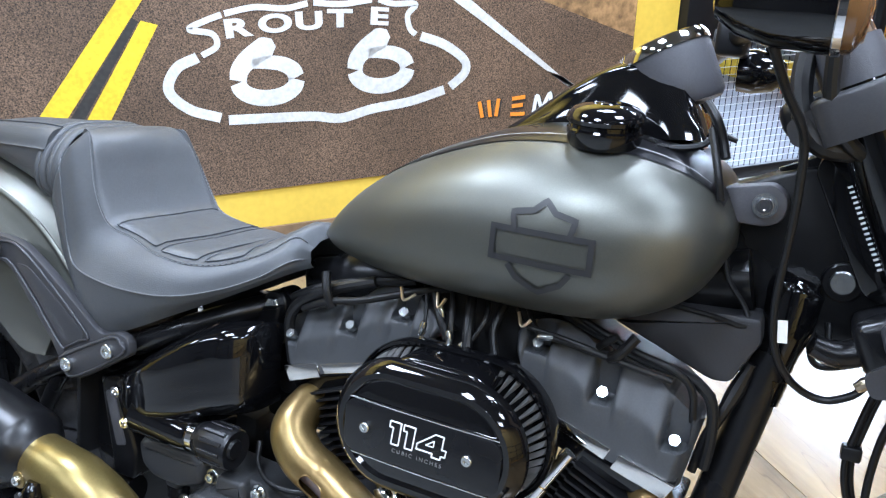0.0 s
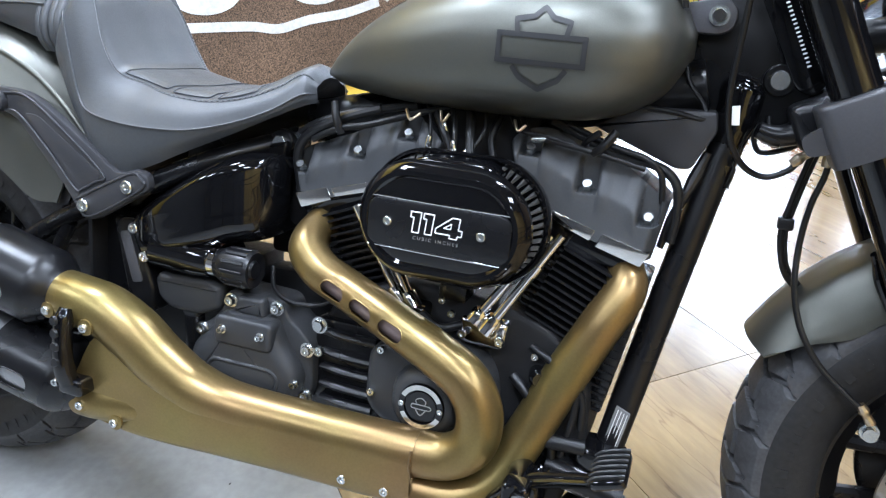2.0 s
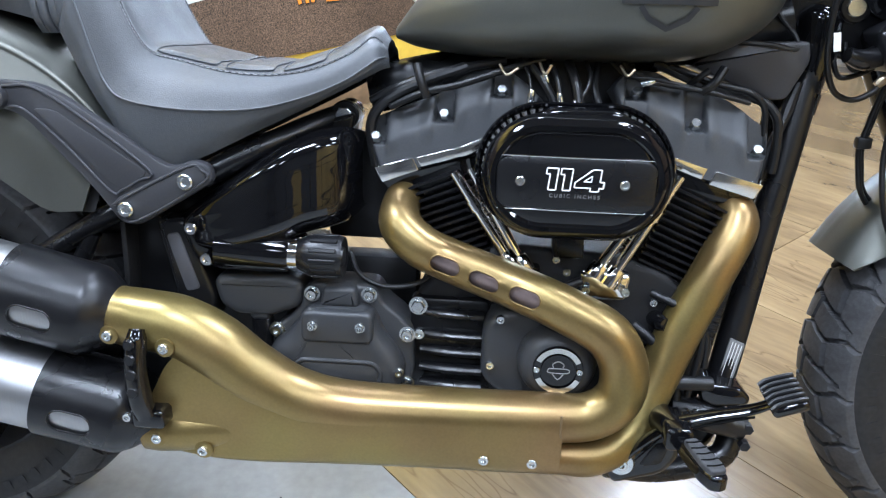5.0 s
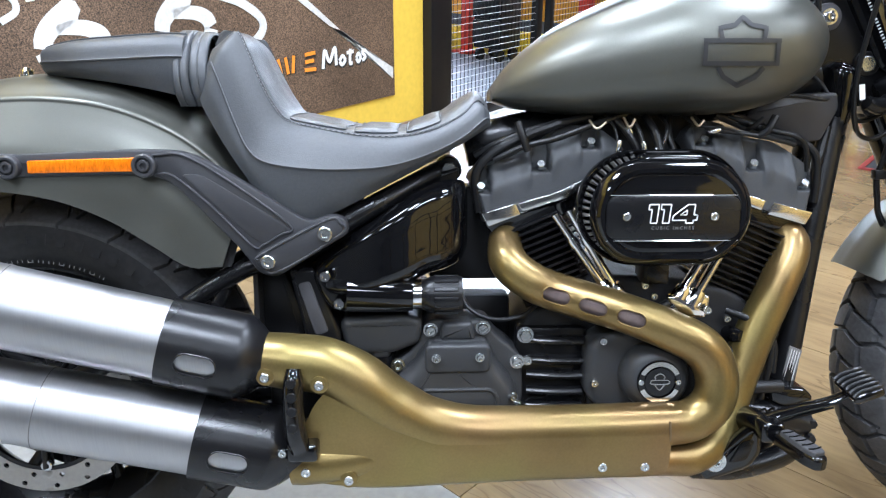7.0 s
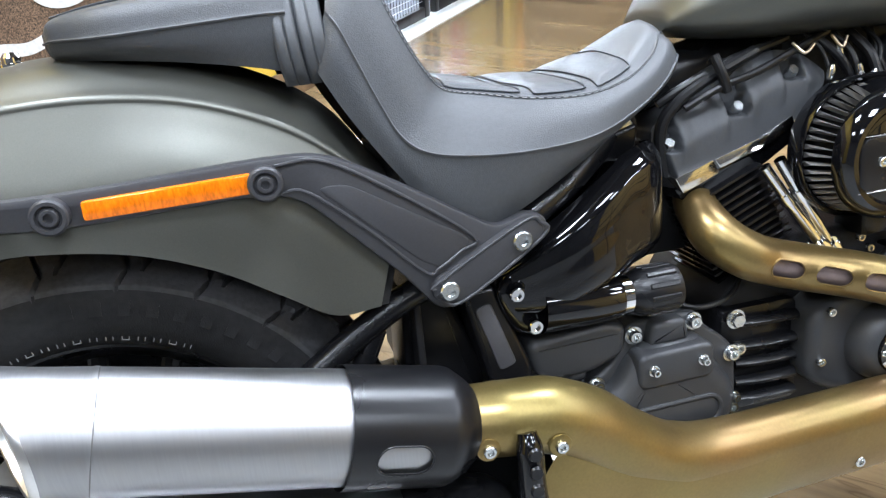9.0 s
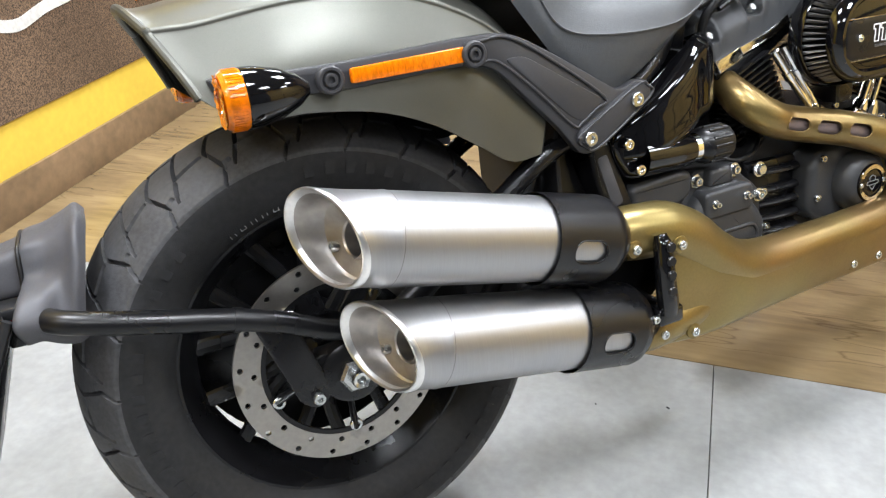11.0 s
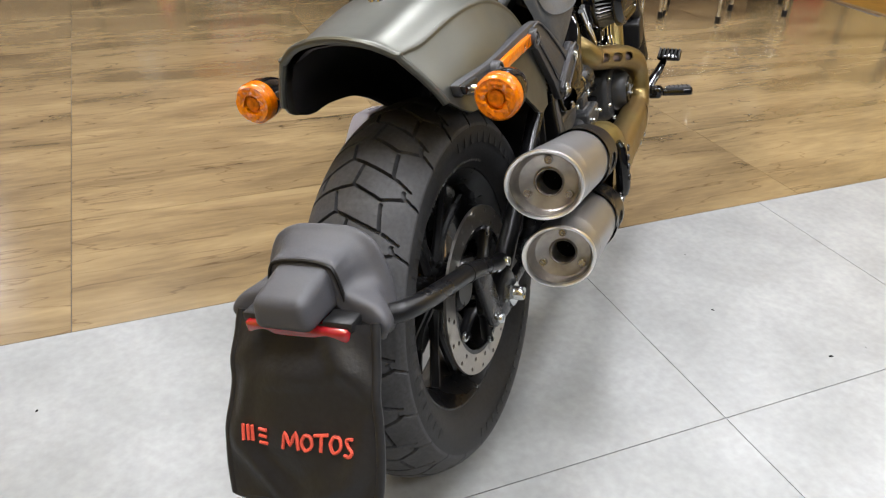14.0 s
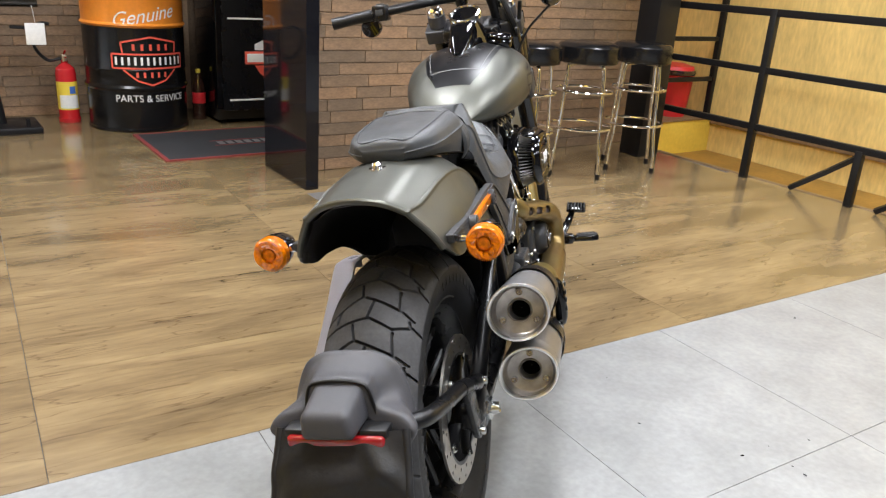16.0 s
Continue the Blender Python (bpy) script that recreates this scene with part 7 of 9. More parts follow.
part("axle_end", moved(lathe([(0, -0.026), (0.005, -0.026), (0.006, -0.034), (0.0105, -0.036), (0.012, -0.033), (0.012, -0.018), (0, -0.018)], 20), Matrix.Translation((0, -0.132, AX))), ZINC, swing)
guard_rows = []
for x, w in ((0.32, 0.555), (0.24, 0.582), (0.185, 0.590), (0.155, 0.586), (0.0945, 0.535), (0.0065, 0.470), (-0.045, 0.447), (-0.085, 0.435)):
    a, b = V(x - 0.052, 0.128, w + 0.014), V(x + 0.012, 0.206, w - 0.008)
    guard_rows.append([a, a.lerp(b, 0.4) + V(0, 0, 0.003), a.lerp(b, 0.82) + V(0, 0, 0.002), b + V(0, 0, -0.006), b + V(0.002, 0.003, -0.026)])
part("belt_guard", shell(surface(guard_rows, 36, 20), 0.003), GUARD_SHEEN, swing, "smooth belt guard beside the tyre, its pale sheen put into the colour", sharp=60)

# -- tail: bracket, lamp housing, plate cover --
tail = group("tail_bracket", "black plastic tail lamp housing on a side bracket")
part("bracket_tube", tube([V(0.012, -0.128, 0.383), V(-0.03, -0.134, 0.398), V(-0.07, -0.134, 0.418), V(-0.13, -0.132, 0.440), V(-0.20, -0.130, 0.458), V(-0.26, -0.128, 0.474), V(-0.305, -0.120, 0.485), V(-0.33, -0.100, 0.490)], 0.0142, 16, 6), BLACK_SATIN, tail, "black bracket tube")
part("bracket_leg", plate(rounded([(-0.115, 0.430), (-0.062, 0.415), (-0.030, 0.312), (-0.052, 0.292), (-0.074, 0.306)], 0.012, 4), -0.128, -0.139, 0.003), BLACK_SATIN, tail, "triangular bracket plate")
part("tube_collar", tube([V(-0.124, -0.132, 0.438), V(-0.128, -0.132, 0.4395), V(-0.133, -0.132, 0.4408)], 0.0155, 16, 2), BLACK_SATIN, tail)
put_bolt(-0.052, -0.139, 0.310, tail, 0.0085, 0.008)
put_bolt(0.0, -0.141, 0.389, tail, 0.0085, 0.008)
# the housing: a saddle over the tyre with a lamp hood on its back
HOUSE = [
    [V(-0.262, 0, 0.578), V(-0.262, -0.042, 0.575), V(-0.266, -0.070, 0.562), V(-0.273, -0.087, 0.535), V(-0.282, -0.096, 0.500), V(-0.288, -0.098, 0.470), V(-0.290, -0.090, 0.452)],
    [V(-0.272, 0, 0.588), V(-0.272, -0.044, 0.585), V(-0.277, -0.075, 0.570), V(-0.284, -0.092, 0.538), V(-0.292, -0.101, 0.503), V(-0.298, -0.103, 0.470), V(-0.300, -0.095, 0.450)],
    [V(-0.286, 0, 0.583), V(-0.286, -0.042, 0.579), V(-0.290, -0.066, 0.562), V(-0.298, -0.079, 0.535), V(-0.306, -0.092, 0.512), V(-0.315, -0.107, 0.475), V(-0.317, -0.098, 0.455)],
    [V(-0.310, 0, 0.574), V(-0.310, -0.042, 0.569), V(-0.313, -0.056, 0.553), V(-0.318, -0.066, 0.530), V(-0.326, -0.100, 0.514), V(-0.335, -0.118, 0.490), V(-0.334, -0.105, 0.466)],
    [V(-0.338, 0, 0.566), V(-0.338, -0.043, 0.561), V(-0.339, -0.051, 0.548), V(-0.342, -0.060, 0.525), V(-0.350, -0.100, 0.513), V(-0.358, -0.116, 0.492), V(-0.352, -0.105, 0.468)],
    [V(-0.342, 0, 0.530), V(-0.342, -0.030, 0.528), V(-0.343, -0.038, 0.520), V(-0.345, -0.045, 0.510), V(-0.350, -0.06, 0.500), V(-0.350, -0.06, 0.490), V(-0.350, -0.055, 0.478)],
]
part("housing", surface(HOUSE, 40, 36, True), PLASTIC, tail, "moulded black plastic saddle", sharp=60)
hood = box(-0.408, -0.318, -0.047, 0.047, 0.504, 0.566, 0.0)
for v in hood.verts:
    if v.co.x < -0.36:
        v.co.z -= 0.020 if v.co.z > 0.53 else 0.002
        v.co.y *= 0.93
    if v.co.z > 0.53:
        v.co.y *= 0.88
bmesh.ops.bevel(hood, geom=list(hood.edges), offset=0.014, segments=4, affect="EDGES", profile=0.55)
part("lamp_hood", hood, PLASTIC, tail, "rounded black lamp hood", sharp=60)
part("hood_seam", tube([V(-0.344, -0.060, 0.505), V(-0.340, -0.050, 0.552), V(-0.338, -0.036, 0.5635), V(-0.337, 0, 0.567), V(-0.338, 0.036, 0.5635), V(-0.340, 0.050, 0.552), V(-0.344, 0.060, 0.505)], 0.003, 8, 5), RUBBER_SOFT, tail)
part("tail_lamp", box(-0.386, -0.345, -0.079, 0.079, 0.478, 0.498, 0.006, 3), RED_LENS, tail, "narrow red tail lamp")
part("plate_bracket", box(-0.372, -0.345, -0.075, 0.075, 0.455, 0.482, 0.004), BLACK_SATIN, tail)
part("plate_backing", moved(box(-0.003, 0.003, -0.105, 0.105, -0.20, 0.0, 0.002), Matrix.Translation((-0.368, 0, 0.478)) @ Matrix.Rotation(radians(20), 4, "Y")), BLACK_SATIN, tail)

# fabric cover over the plate
cover = thing("plate_cover", "black fabric cover with red print hung over the rear plate", "cover", at=Matrix.Rotation(-radians(LEAN_DEG), 4, "X"))


CREASES = [(-0.75, 0.15, 0.9, 0.0102, 0.5), (0.7, 0.2, -0.8, 0.0102, 0.5), (-0.5, 0.8, -0.9, 0.0119, 0.6), (0.35, 0.85, 1.0, 0.0102, 0.5), (0.75, 0.7, 0.3, 0.0085, 0.5), (-0.8, 0.5, 0.2, 0.0068, 0.5), (0.0, 0.25, 1.45, 0.0085, 0.7)]


def cloth(inner):
    rnd = random.Random(3)
    rows = []
    for i in range(21):
        t = i / 20
        w = 0.500 - 0.230 * t
        r = []
        for j in range(25):
            s = j / 24 * 2 - 1
            wide = 0.103 + 0.009 * math.sin(min(t * 5, 1.57)) - 0.004 * math.sin(t * 7)
            puff = (1 - s * s) * (0.016 if not inner else 0.004) * (0.5 + 0.5 * math.sin(math.pi * min(t * 1.2, 1)))
            fold = 0.0035 * math.sin(3.1 * s + 6 * t) * math.sin(math.pi * t) + 0.0030 * math.sin(4 * s - 9 * t + 1) * t
            for cs, ct, ang, amp, long in CREASES:
                across = (s - cs) * math.cos(ang) + (t - ct) * 1.9 * math.sin(ang)
                along = -(s - cs) * math.sin(ang) + (t - ct) * 1.9 * math.cos(ang)
                fold += amp * math.exp(-(across / 0.13) ** 2 - (along / long) ** 2)
            sag = 0.006 * (1 - s * s) * (t ** 3)
            x = -0.366 - 0.105 * t ** 0.9 - (puff if not inner else -0.012 - 0.006 * (1 - s * s)) - fold * (0.3 if inner else 1)
            r.append(V(x, -s * wide - 0.006, w - sag * (-1 if i == 20 else 0.3)))
        rows.append(r)
    return rows


front_rows = cloth(False)
bm = join(shell(surface(front_rows, 50, 60), 0.0012), shell(surface(cloth(True), 20, 24), 0.0012))
cw = part("cloth", bm, CLOTH, cover, "creased black coated fabric", sharp=80)
for side in (0, 24):
    part("hem", tube([r[side] + V(0.004, 0, 0) for r in front_rows], [0.0065] * 21, 8, 2, flat=1.0), CLOTH, cover, sharp=80)
part("hem", tube([p + V(0.003, 0, 0) for p in front_rows[20]], 0.004, 8, 2), CLOTH, cover, sharp=80)
for s in (-1, 1):
    part("strap", box(-0.378, -0.346, s * 0.062 - 0.022, s * 0.062 + 0.022, 0.492, 0.506, 0.003), CLOTH, cover)


def on_cloth(u, t):
    """u across (0 left to 1 right as seen from behind), t down."""
    col = [crom(r, u) for r in front_rows]
    return crom(col, t) + V(-0.0022, 0, 0)


def print_stroke(pts, r=0.0024):
    part("print_stroke", tube([on_cloth(*p) for p in pts], r, 6, 3, flat=1.0), RED_INK, cover)


U0 = 0.13
for letter in ([(0.004, 0.52), (0.012, 0.60)], [(0.032, 0.52), (0.04, 0.60)], [(0.06, 0.52), (0.066, 0.60)], [(0.11, 0.525), (0.158, 0.523)], [(0.112, 0.56), (0.155, 0.56)], [(0.112, 0.60), (0.158, 0.598)],
               [(0.255, 0.605), (0.275, 0.515), (0.30, 0.58), (0.335, 0.51), (0.345, 0.60)], [(0.385, 0.52), (0.365, 0.56), (0.385, 0.60), (0.42, 0.575), (0.415, 0.53), (0.385, 0.52)], [(0.435, 0.52), (0.51, 0.515)], [(0.475, 0.518), (0.468, 0.60)], [(0.54, 0.52), (0.52, 0.56), (0.54, 0.60), (0.575, 0.575), (0.57, 0.53), (0.54, 0.52)], [(0.645, 0.52), (0.61, 0.53), (0.62, 0.56), (0.645, 0.575), (0.63, 0.60), (0.60, 0.60)]):
    print_stroke([(U0 + a * 1.12, b * 1.065) for a, b in letter])

# -- front end --
front = group("front_fork", "black front fork with clamps and right hand controls")
front.matrix_basis = Matrix.Translation((-0.0768, 0.0645, -0.0539)) @ Matrix.Scale(1.062, 4)


def fork_x(w):
    return 1.372 + (0.845 - w) * 0.51


for side in (-1, 1):
    v = 0.112 * side
    part("upper_tube", tube([V(fork_x(1.06), v, 1.06), V(fork_x(0.85), v, 0.85), V(fork_x(0.62), v, 0.62)], 0.0265, 24, 4), BLACK_GLOSS, front, "gloss black upper fork tube")
    part("lower_leg", tube([V(fork_x(0.62), v, 0.62), V(fork_x(0.45), v, 0.45), V(fork_x(0.30), v, 0.30)], [0.021, 0.023, 0.026], 20, 4), BLACK_SATIN, front, "black fork leg")
    part("fork_cap", tube([V(fork_x(1.06), v, 1.06), V(fork_x(1.075), v, 1.075), V(fork_x(1.085), v, 1.085)], [0.024, 0.023, 0.012], 20, 3), CHROME, front)
    m = Matrix.Rotation(radians(-27), 4, "Y")
    for w, x0, x1, h in ((0.812, -0.044, 0.046, 0.034), (1.010, -0.040, 0.042, 0.020)):
        m = Matrix.Translation((fork_x(w), v, w)) @ Matrix.Rotation(radians(-27), 4, "Y")
        o = rounded([(x0, -0.040), (x0, 0.040), (x1 - 0.010, 0.042), (x1, 0.020), (x1, -0.020), (x1 - 0.010, -0.042)], [0.014, 0.014, 0.016, 0.012, 0.012, 0.016], 5)
        part("fork_clamp", moved(plate(o, -h, h, 0.005, 3), m @ Matrix(((1, 0, 0, 0), (0, 0, 1, 0), (0, 1, 0, 0), (0, 0, 0, 1)))), CHARCOAL, front, "satin charcoal fork clamp")
        # a black bar through the clamp paints the shade of its slit
        part("clamp_slit", moved(box(-0.0015, 0.0015, -0.0428, 0.0428, -h * 1.02, h * 1.02), m @ Matrix.Translation((0.024, 0, 0))), DARK_HOLE, front)
        part("clamp_bolt", moved(bolt(0.0065, 0.004), m @ Matrix.Translation((0.036, -0.036, 0)) @ Matrix.Rotation(radians(0), 4, "X")), BLACK_SATIN, front)
        part("clamp_tab", moved(plate(rounded([(x0 - 0.022, -0.012), (x0 - 0.022, 0.010), (x0 + 0.01, 0.016), (x0 + 0.01, -0.018)], 0.008, 4), -0.030, -0.022, 0.002), m), CHARCOAL, front)
    part("stem_nut", tube([V(fork_x(1.03), v, 1.03), V(fork_x(1.046), v, 1.046), V(fork_x(1.062), v, 1.062)], [0.0285, 0.0285, 0.027], 20, 3), PLASTIC, front, "grey collar on the fork tube")
for w, h in ((0.815, 0.028), (1.012, 0.018)):
    o = part("clamp_bridge", box(-0.05, 0.03, -0.09, 0.09, -h, h, 0.012, 3), BLACK_SATIN, front)
    o.matrix_basis = Matrix.Translation((fork_x(w) - 0.02, 0, w)) @ Matrix.Rotation(radians(-27), 4, "Y")
part("clamp_arm", tube([V(1.345, -0.06, 0.80), V(1.31, -0.07, 0.785), V(1.285, -0.075, 0.79)], [0.016, 0.013, 0.010], 12, 4), BLACK_SATIN, front)
part("headlamp", moved(box(-0.055, 0.060, -0.135, 0.165, -0.065, 0.065, 0.032, 6), Matrix.Translation((1.452, 0.0, 0.925)) @ Matrix.Rotation(radians(-20), 4, "Y")), BLACK_GLOSS, front, "gloss black headlamp housing")
part("headlamp_mount", tube([V(1.35, -0.03, 0.90), V(1.385, -0.03, 0.905), V(1.41, -0.03, 0.91)], 0.02, 12, 3), BLACK_SATIN, front)
# front fender, short and close to the tyre
FF = []
for i in range(13):
    a = radians(153.5 - i * 8.5)
    n = V(math.cos(a), 0, math.sin(a))
    c = V(1.661, 0, 0.338)
    low = 0.345 - 0.050 * min(1.0, i / 2.0)
    FF.append([c + n * 0.372, c + n * 0.368 + V(0, -0.034, 0), c + n * 0.359 + V(0, -0.056, 0), c + n * (low * 0.35 + 0.352 * 0.65) + V(0, -0.071, 0), c + n * (low * 0.7 + 0.345 * 0.3) + V(0, -0.078, 0), c + n * low + V(0, -0.080, 0)])
ff = part("front_fender", shell(surface(FF, 48, 26, True), -0.003), PAINT, BIKE, "short satin olive front fender", sharp=50)
ff.location = (0, 0.075, 0)
part("fender_strap", tube([V(1.447, -0.012, 0.655), V(1.462, -0.010, 0.622), V(1.480, -0.014, 0.590), V(1.502, -0.012, 0.555)], [0.010, 0.016, 0.014, 0.012], 14, 5, flat=0.5), BLACK_GLOSS, ff, "gloss black fender strap").location = (0, -0.075, 0)
part("front_caliper", plate(rounded([(1.525, 0.36), (1.535, 0.44), (1.585, 0.47), (1.615, 0.43), (1.585, 0.37)], 0.012, 4), -0.085, -0.135, 0.006, 3), BLACK_SATIN, front, "black front brake caliper")
# bars and controls
bars = group("handlebar", "black handlebar with grips and switches")
part("bar", tube([V(1.085, 0.44, 1.092), V(1.12, 0.33, 1.102), V(1.165, 0.22, 1.112), V(1.225, 0.13, 1.118), V(1.24, 0.045, 1.118), V(1.23, -0.05, 1.122), V(1.20, -0.16, 1.126), V(1.16, -0.26, 1.122), V(1.12, -0.37, 1.112)], 0.0145, 16, 6), BLACK_SATIN, bars)
for side in (-1, 1):
    part("riser", tube([V(1.285, 0.03 + 0.05 * side, 1.02), V(1.262, 0.035 + 0.05 * side, 1.07), V(1.240, 0.04 + 0.05 * side, 1.118)], [0.02, 0.018, 0.022], 14, 4), BLACK_SATIN, bars)
for side, a, b in ((1, V(1.075, 0.475, 1.088), V(1.112, 0.352, 1.100)), (-1, V(1.107, -0.40, 1.108), V(1.155, -0.275, 1.121))):
    part("grip", tube([a, a.lerp(b, 0.5), b], [0.0185, 0.0175, 0.0185], 18, 4), RUBBER_SOFT, bars, "black rubber grip")
    d = (b - a).normalized()
    part("switch_block", moved(box(-0.022, 0.022, -0.025, 0.025, -0.026, 0.024, 0.008, 3), Matrix.Translation(b + d * 0.03)), BLACK_SATIN, bars, "black switch block")
    part("switch_button", moved(box(-0.026, -0.02, -0.012, 0.012, -0.008, 0.010, 0.002, 2), Matrix.Translation(b + d * 0.03)), GREY_ENGINE, bars)
    part("switch_button", moved(box(-0.012, 0.012, -0.010, 0.010, 0.022, 0.028, 0.002, 2), Matrix.Translation(b + d * 0.03)), GREY_ENGINE, bars)
    part("lever", tube([b + V(0.055, side * 0.0, -0.004), b + V(0.06, side * 0.06, -0.012), b + V(0.05, side * 0.13, -0.02)], [0.008, 0.007, 0.006], 10, 4, flat=0.6), BLACK_GLOSS, bars)
part("control_pod", moved(lathe([(0, 0.045), (0.014, 0.042), (0.026, 0.028), (0.032, 0.0), (0.030, -0.02), (0, -0.022)], 24, "X"), Matrix.Translation(V(1.15, 0.37, 1.062))), BLACK_GLOSS, bars, "gloss black pod under the bar")
part("front_signal", moved(lathe([(0, -0.055), (0.012, -0.052), (0.024, -0.035), (0.032, -0.008), (0.0345, 0.026), (0.0345, 0.032), (0, 0.032)], 28, "X"), Matrix.Translation((1.222, -0.20, 1.086))), BLACK_GLOSS, bars, "gloss black front signal")
part("signal_ring", moved(lathe([(0.0345, 0.0325), (0.0355, 0.0335), (0.0355, 0.039), (0.033, 0.040)], 28, "X"), Matrix.Translation((1.222, -0.20, 1.086))), CHROME, bars)
part("front_signal_lens", moved(lathe([(0.034, 0.038), (0.033, 0.046), (0.024, 0.053), (0, 0.056)], 24, "X"), Matrix.Translation((1.222, -0.20, 1.086))), AMBER_SMOKE, bars, "smoked amber front signal")
part("signal_stalk", tube([V(1.222, -0.20, 1.11), V(1.212, -0.18, 1.122), V(1.205, -0.16, 1.126)], 0.009, 10, 3), BLACK_SATIN, bars)
# cables and hoses
cables = group("cable_set", "black control cables and brake hoses")
for pts, r in (
    ([V(1.215, -0.200, 1.057), V(1.228, -0.160, 1.026), V(1.246, -0.120, 0.991), V(1.250, -0.090, 0.946), V(1.250, -0.070, 0.897), V(1.248, -0.055, 0.839), V(1.251, -0.045, 0.799), V(1.262, -0.030, 0.763), V(1.283, -0.010, 0.736), V(1.309, -0.005, 0.728), V(1.333, -0.005, 0.740), V(1.343, -0.005, 0.755)], 0.0040),
    ([V(1.375, -0.010, 0.771), V(1.374, -0.010, 0.739), V(1.367, 0.000, 0.701), V(1.364, 0.000, 0.650), V(1.367, -0.010, 0.601), V(1.376, -0.015, 0.566), V(1.392, -0.020, 0.533), V(1.419, -0.020, 0.499), V(1.457, -0.020, 0.469), V(1.474, -0.020, 0.457)], 0.0040),
    ([V(1.360, 0.010, 0.773), V(1.351, 0.018, 0.725), V(1.346, 0.024, 0.690), V(1.343, 0.030, 0.660), V(1.347, 0.030, 0.630), V(1.359, 0.040, 0.599), V(1.385, 0.060, 0.570)], 0.0040),
    ([V(1.366, 0.014, 0.773), V(1.357, 0.022, 0.725), V(1.352, 0.028, 0.690), V(1.349, 0.034, 0.660), V(1.353, 0.034, 0.630), V(1.364, 0.044, 0.602), V(1.390, 0.060, 0.575)], 0.0032),
    ([V(1.286, 0.030, 0.800), V(1.287, 0.020, 0.772), V(1.298, 0.020, 0.755), V(1.327, 0.020, 0.763), V(1.356, 0.020, 0.782)], 0.0036),
    ([V(1.300, 0.030, 0.800), V(1.305, 0.020, 0.774), V(1.316, 0.020, 0.766), V(1.343, 0.020, 0.780), V(1.363, 0.020, 0.793)], 0.0036),
    ([V(1.255, -0.10, 1.08), V(1.262, -0.09, 1.02), V(1.285, -0.08, 0.985), V(1.32, -0.05, 0.97)], 0.007),
    ([V(1.235, -0.05, 1.09), V(1.235, -0.07, 1.03), V(1.255, -0.08, 0.985), V(1.30, -0.06, 0.98)], 0.010),
    ([V(1.235, 0.05, 1.09), V(1.245, 0.05, 1.02), V(1.29, 0.04, 0.96)], 0.008),
    ([V(1.16, -0.03, 0.985), V(1.175, -0.05, 0.945), V(1.182, -0.05, 0.918)], 0.0040),
    ([V(1.150, -0.02, 1.010), V(1.163, -0.03, 0.995), V(1.172, -0.03, 0.975), V(1.178, -0.035, 0.958)], 0.0050),
    # under the tank and over the heads
    ([V(0.70, -0.06, 0.700), V(0.744, -0.068, 0.721), V(0.792, -0.068, 0.733), V(0.858, -0.06, 0.756), V(0.90, -0.05, 0.768)], 0.0048),
    ([V(0.905, -0.05, 0.768), V(0.917, -0.072, 0.742), V(0.922, -0.082, 0.712)], 0.0038),
    ([V(0.868, -0.05, 0.768), V(0.880, -0.066, 0.748), V(0.886, -0.078, 0.716)], 0.0022),
    ([V(0.952, -0.05, 0.768), V(0.958, -0.070, 0.748), V(0.950, -0.080, 0.726), V(0.936, -0.084, 0.708)], 0.0030),
    ([V(1.00, -0.05, 0.768), V(1.020, -0.066, 0.748), V(1.060, -0.064, 0.742), V(1.113, -0.060, 0.734), V(1.165, -0.045, 0.722)], 0.0038),
    ([V(0.985, -0.05, 0.768), V(1.004, -0.066, 0.752), V(1.042, -0.068, 0.748), V(1.085, -0.062, 0.740)], 0.0028),
    ([V(1.085, -0.05, 0.742), V(1.094, -0.062, 0.752), V(1.106, -0.064, 0.762)], 0.0042),
    ([V(0.672, -0.045, 0.706), V(0.705, -0.052, 0.724), V(0.76, -0.05, 0.745), V(0.85, -0.04, 0.765)], 0.006),
    ([V(0.680, -0.050, 0.62), V(0.673, -0.052, 0.675), V(0.694, -0.055, 0.708), V(0.745, -0.055, 0.735), V(0.80, -0.05, 0.755)], 0.0075),
    ([V(0.735, -0.065, 0.757), V(0.742, -0.072, 0.735), V(0.750, -0.070, 0.715)], 0.006),
    ([V(1.04, -0.04, 0.768), V(1.09, -0.035, 0.748), V(1.130, -0.03, 0.734), V(1.174, -0.03, 0.727), V(1.197, -0.03, 0.716), V(1.209, -0.03, 0.697), V(1.212, -0.03, 0.660), V(1.210, -0.03, 0.630)], 0.0062),
    ([V(1.06, -0.04, 0.765), V(1.12, -0.045, 0.745), V(1.165, -0.045, 0.735), V(1.186, -0.040, 0.716), V(1.192, -0.035, 0.680)], 0.0042),
    ([V(1.100, -0.06, 0.735), V(1.112, -0.066, 0.745), V(1.125, -0.06, 0.765)], 0.006),
    ([V(0.88, -0.05, 0.765), V(0.90, -0.07, 0.74), V(0.915, -0.075, 0.715)], 0.0055),
    ([V(0.93, -0.05, 0.765), V(0.94, -0.075, 0.74), V(0.945, -0.085, 0.715)], 0.0065),
    ([V(0.97, -0.04, 0.765), V(0.965, -0.06, 0.735), V(0.975, -0.07, 0.705)], 0.005),
    ([V(0.648, -0.07, 0.50), V(0.665, -0.09, 0.475), V(0.70, -0.098, 0.462), V(0.745, -0.09, 0.466), V(0.78, -0.07, 0.49)], 0.0035),
    ([V(1.12, -0.10, 0.33), V(1.13, -0.10, 0.40), V(1.125, -0.09, 0.47)], 0.005),
):
    part("cable", tube(pts, r, 10, 6), RUBBER_SOFT, cables)
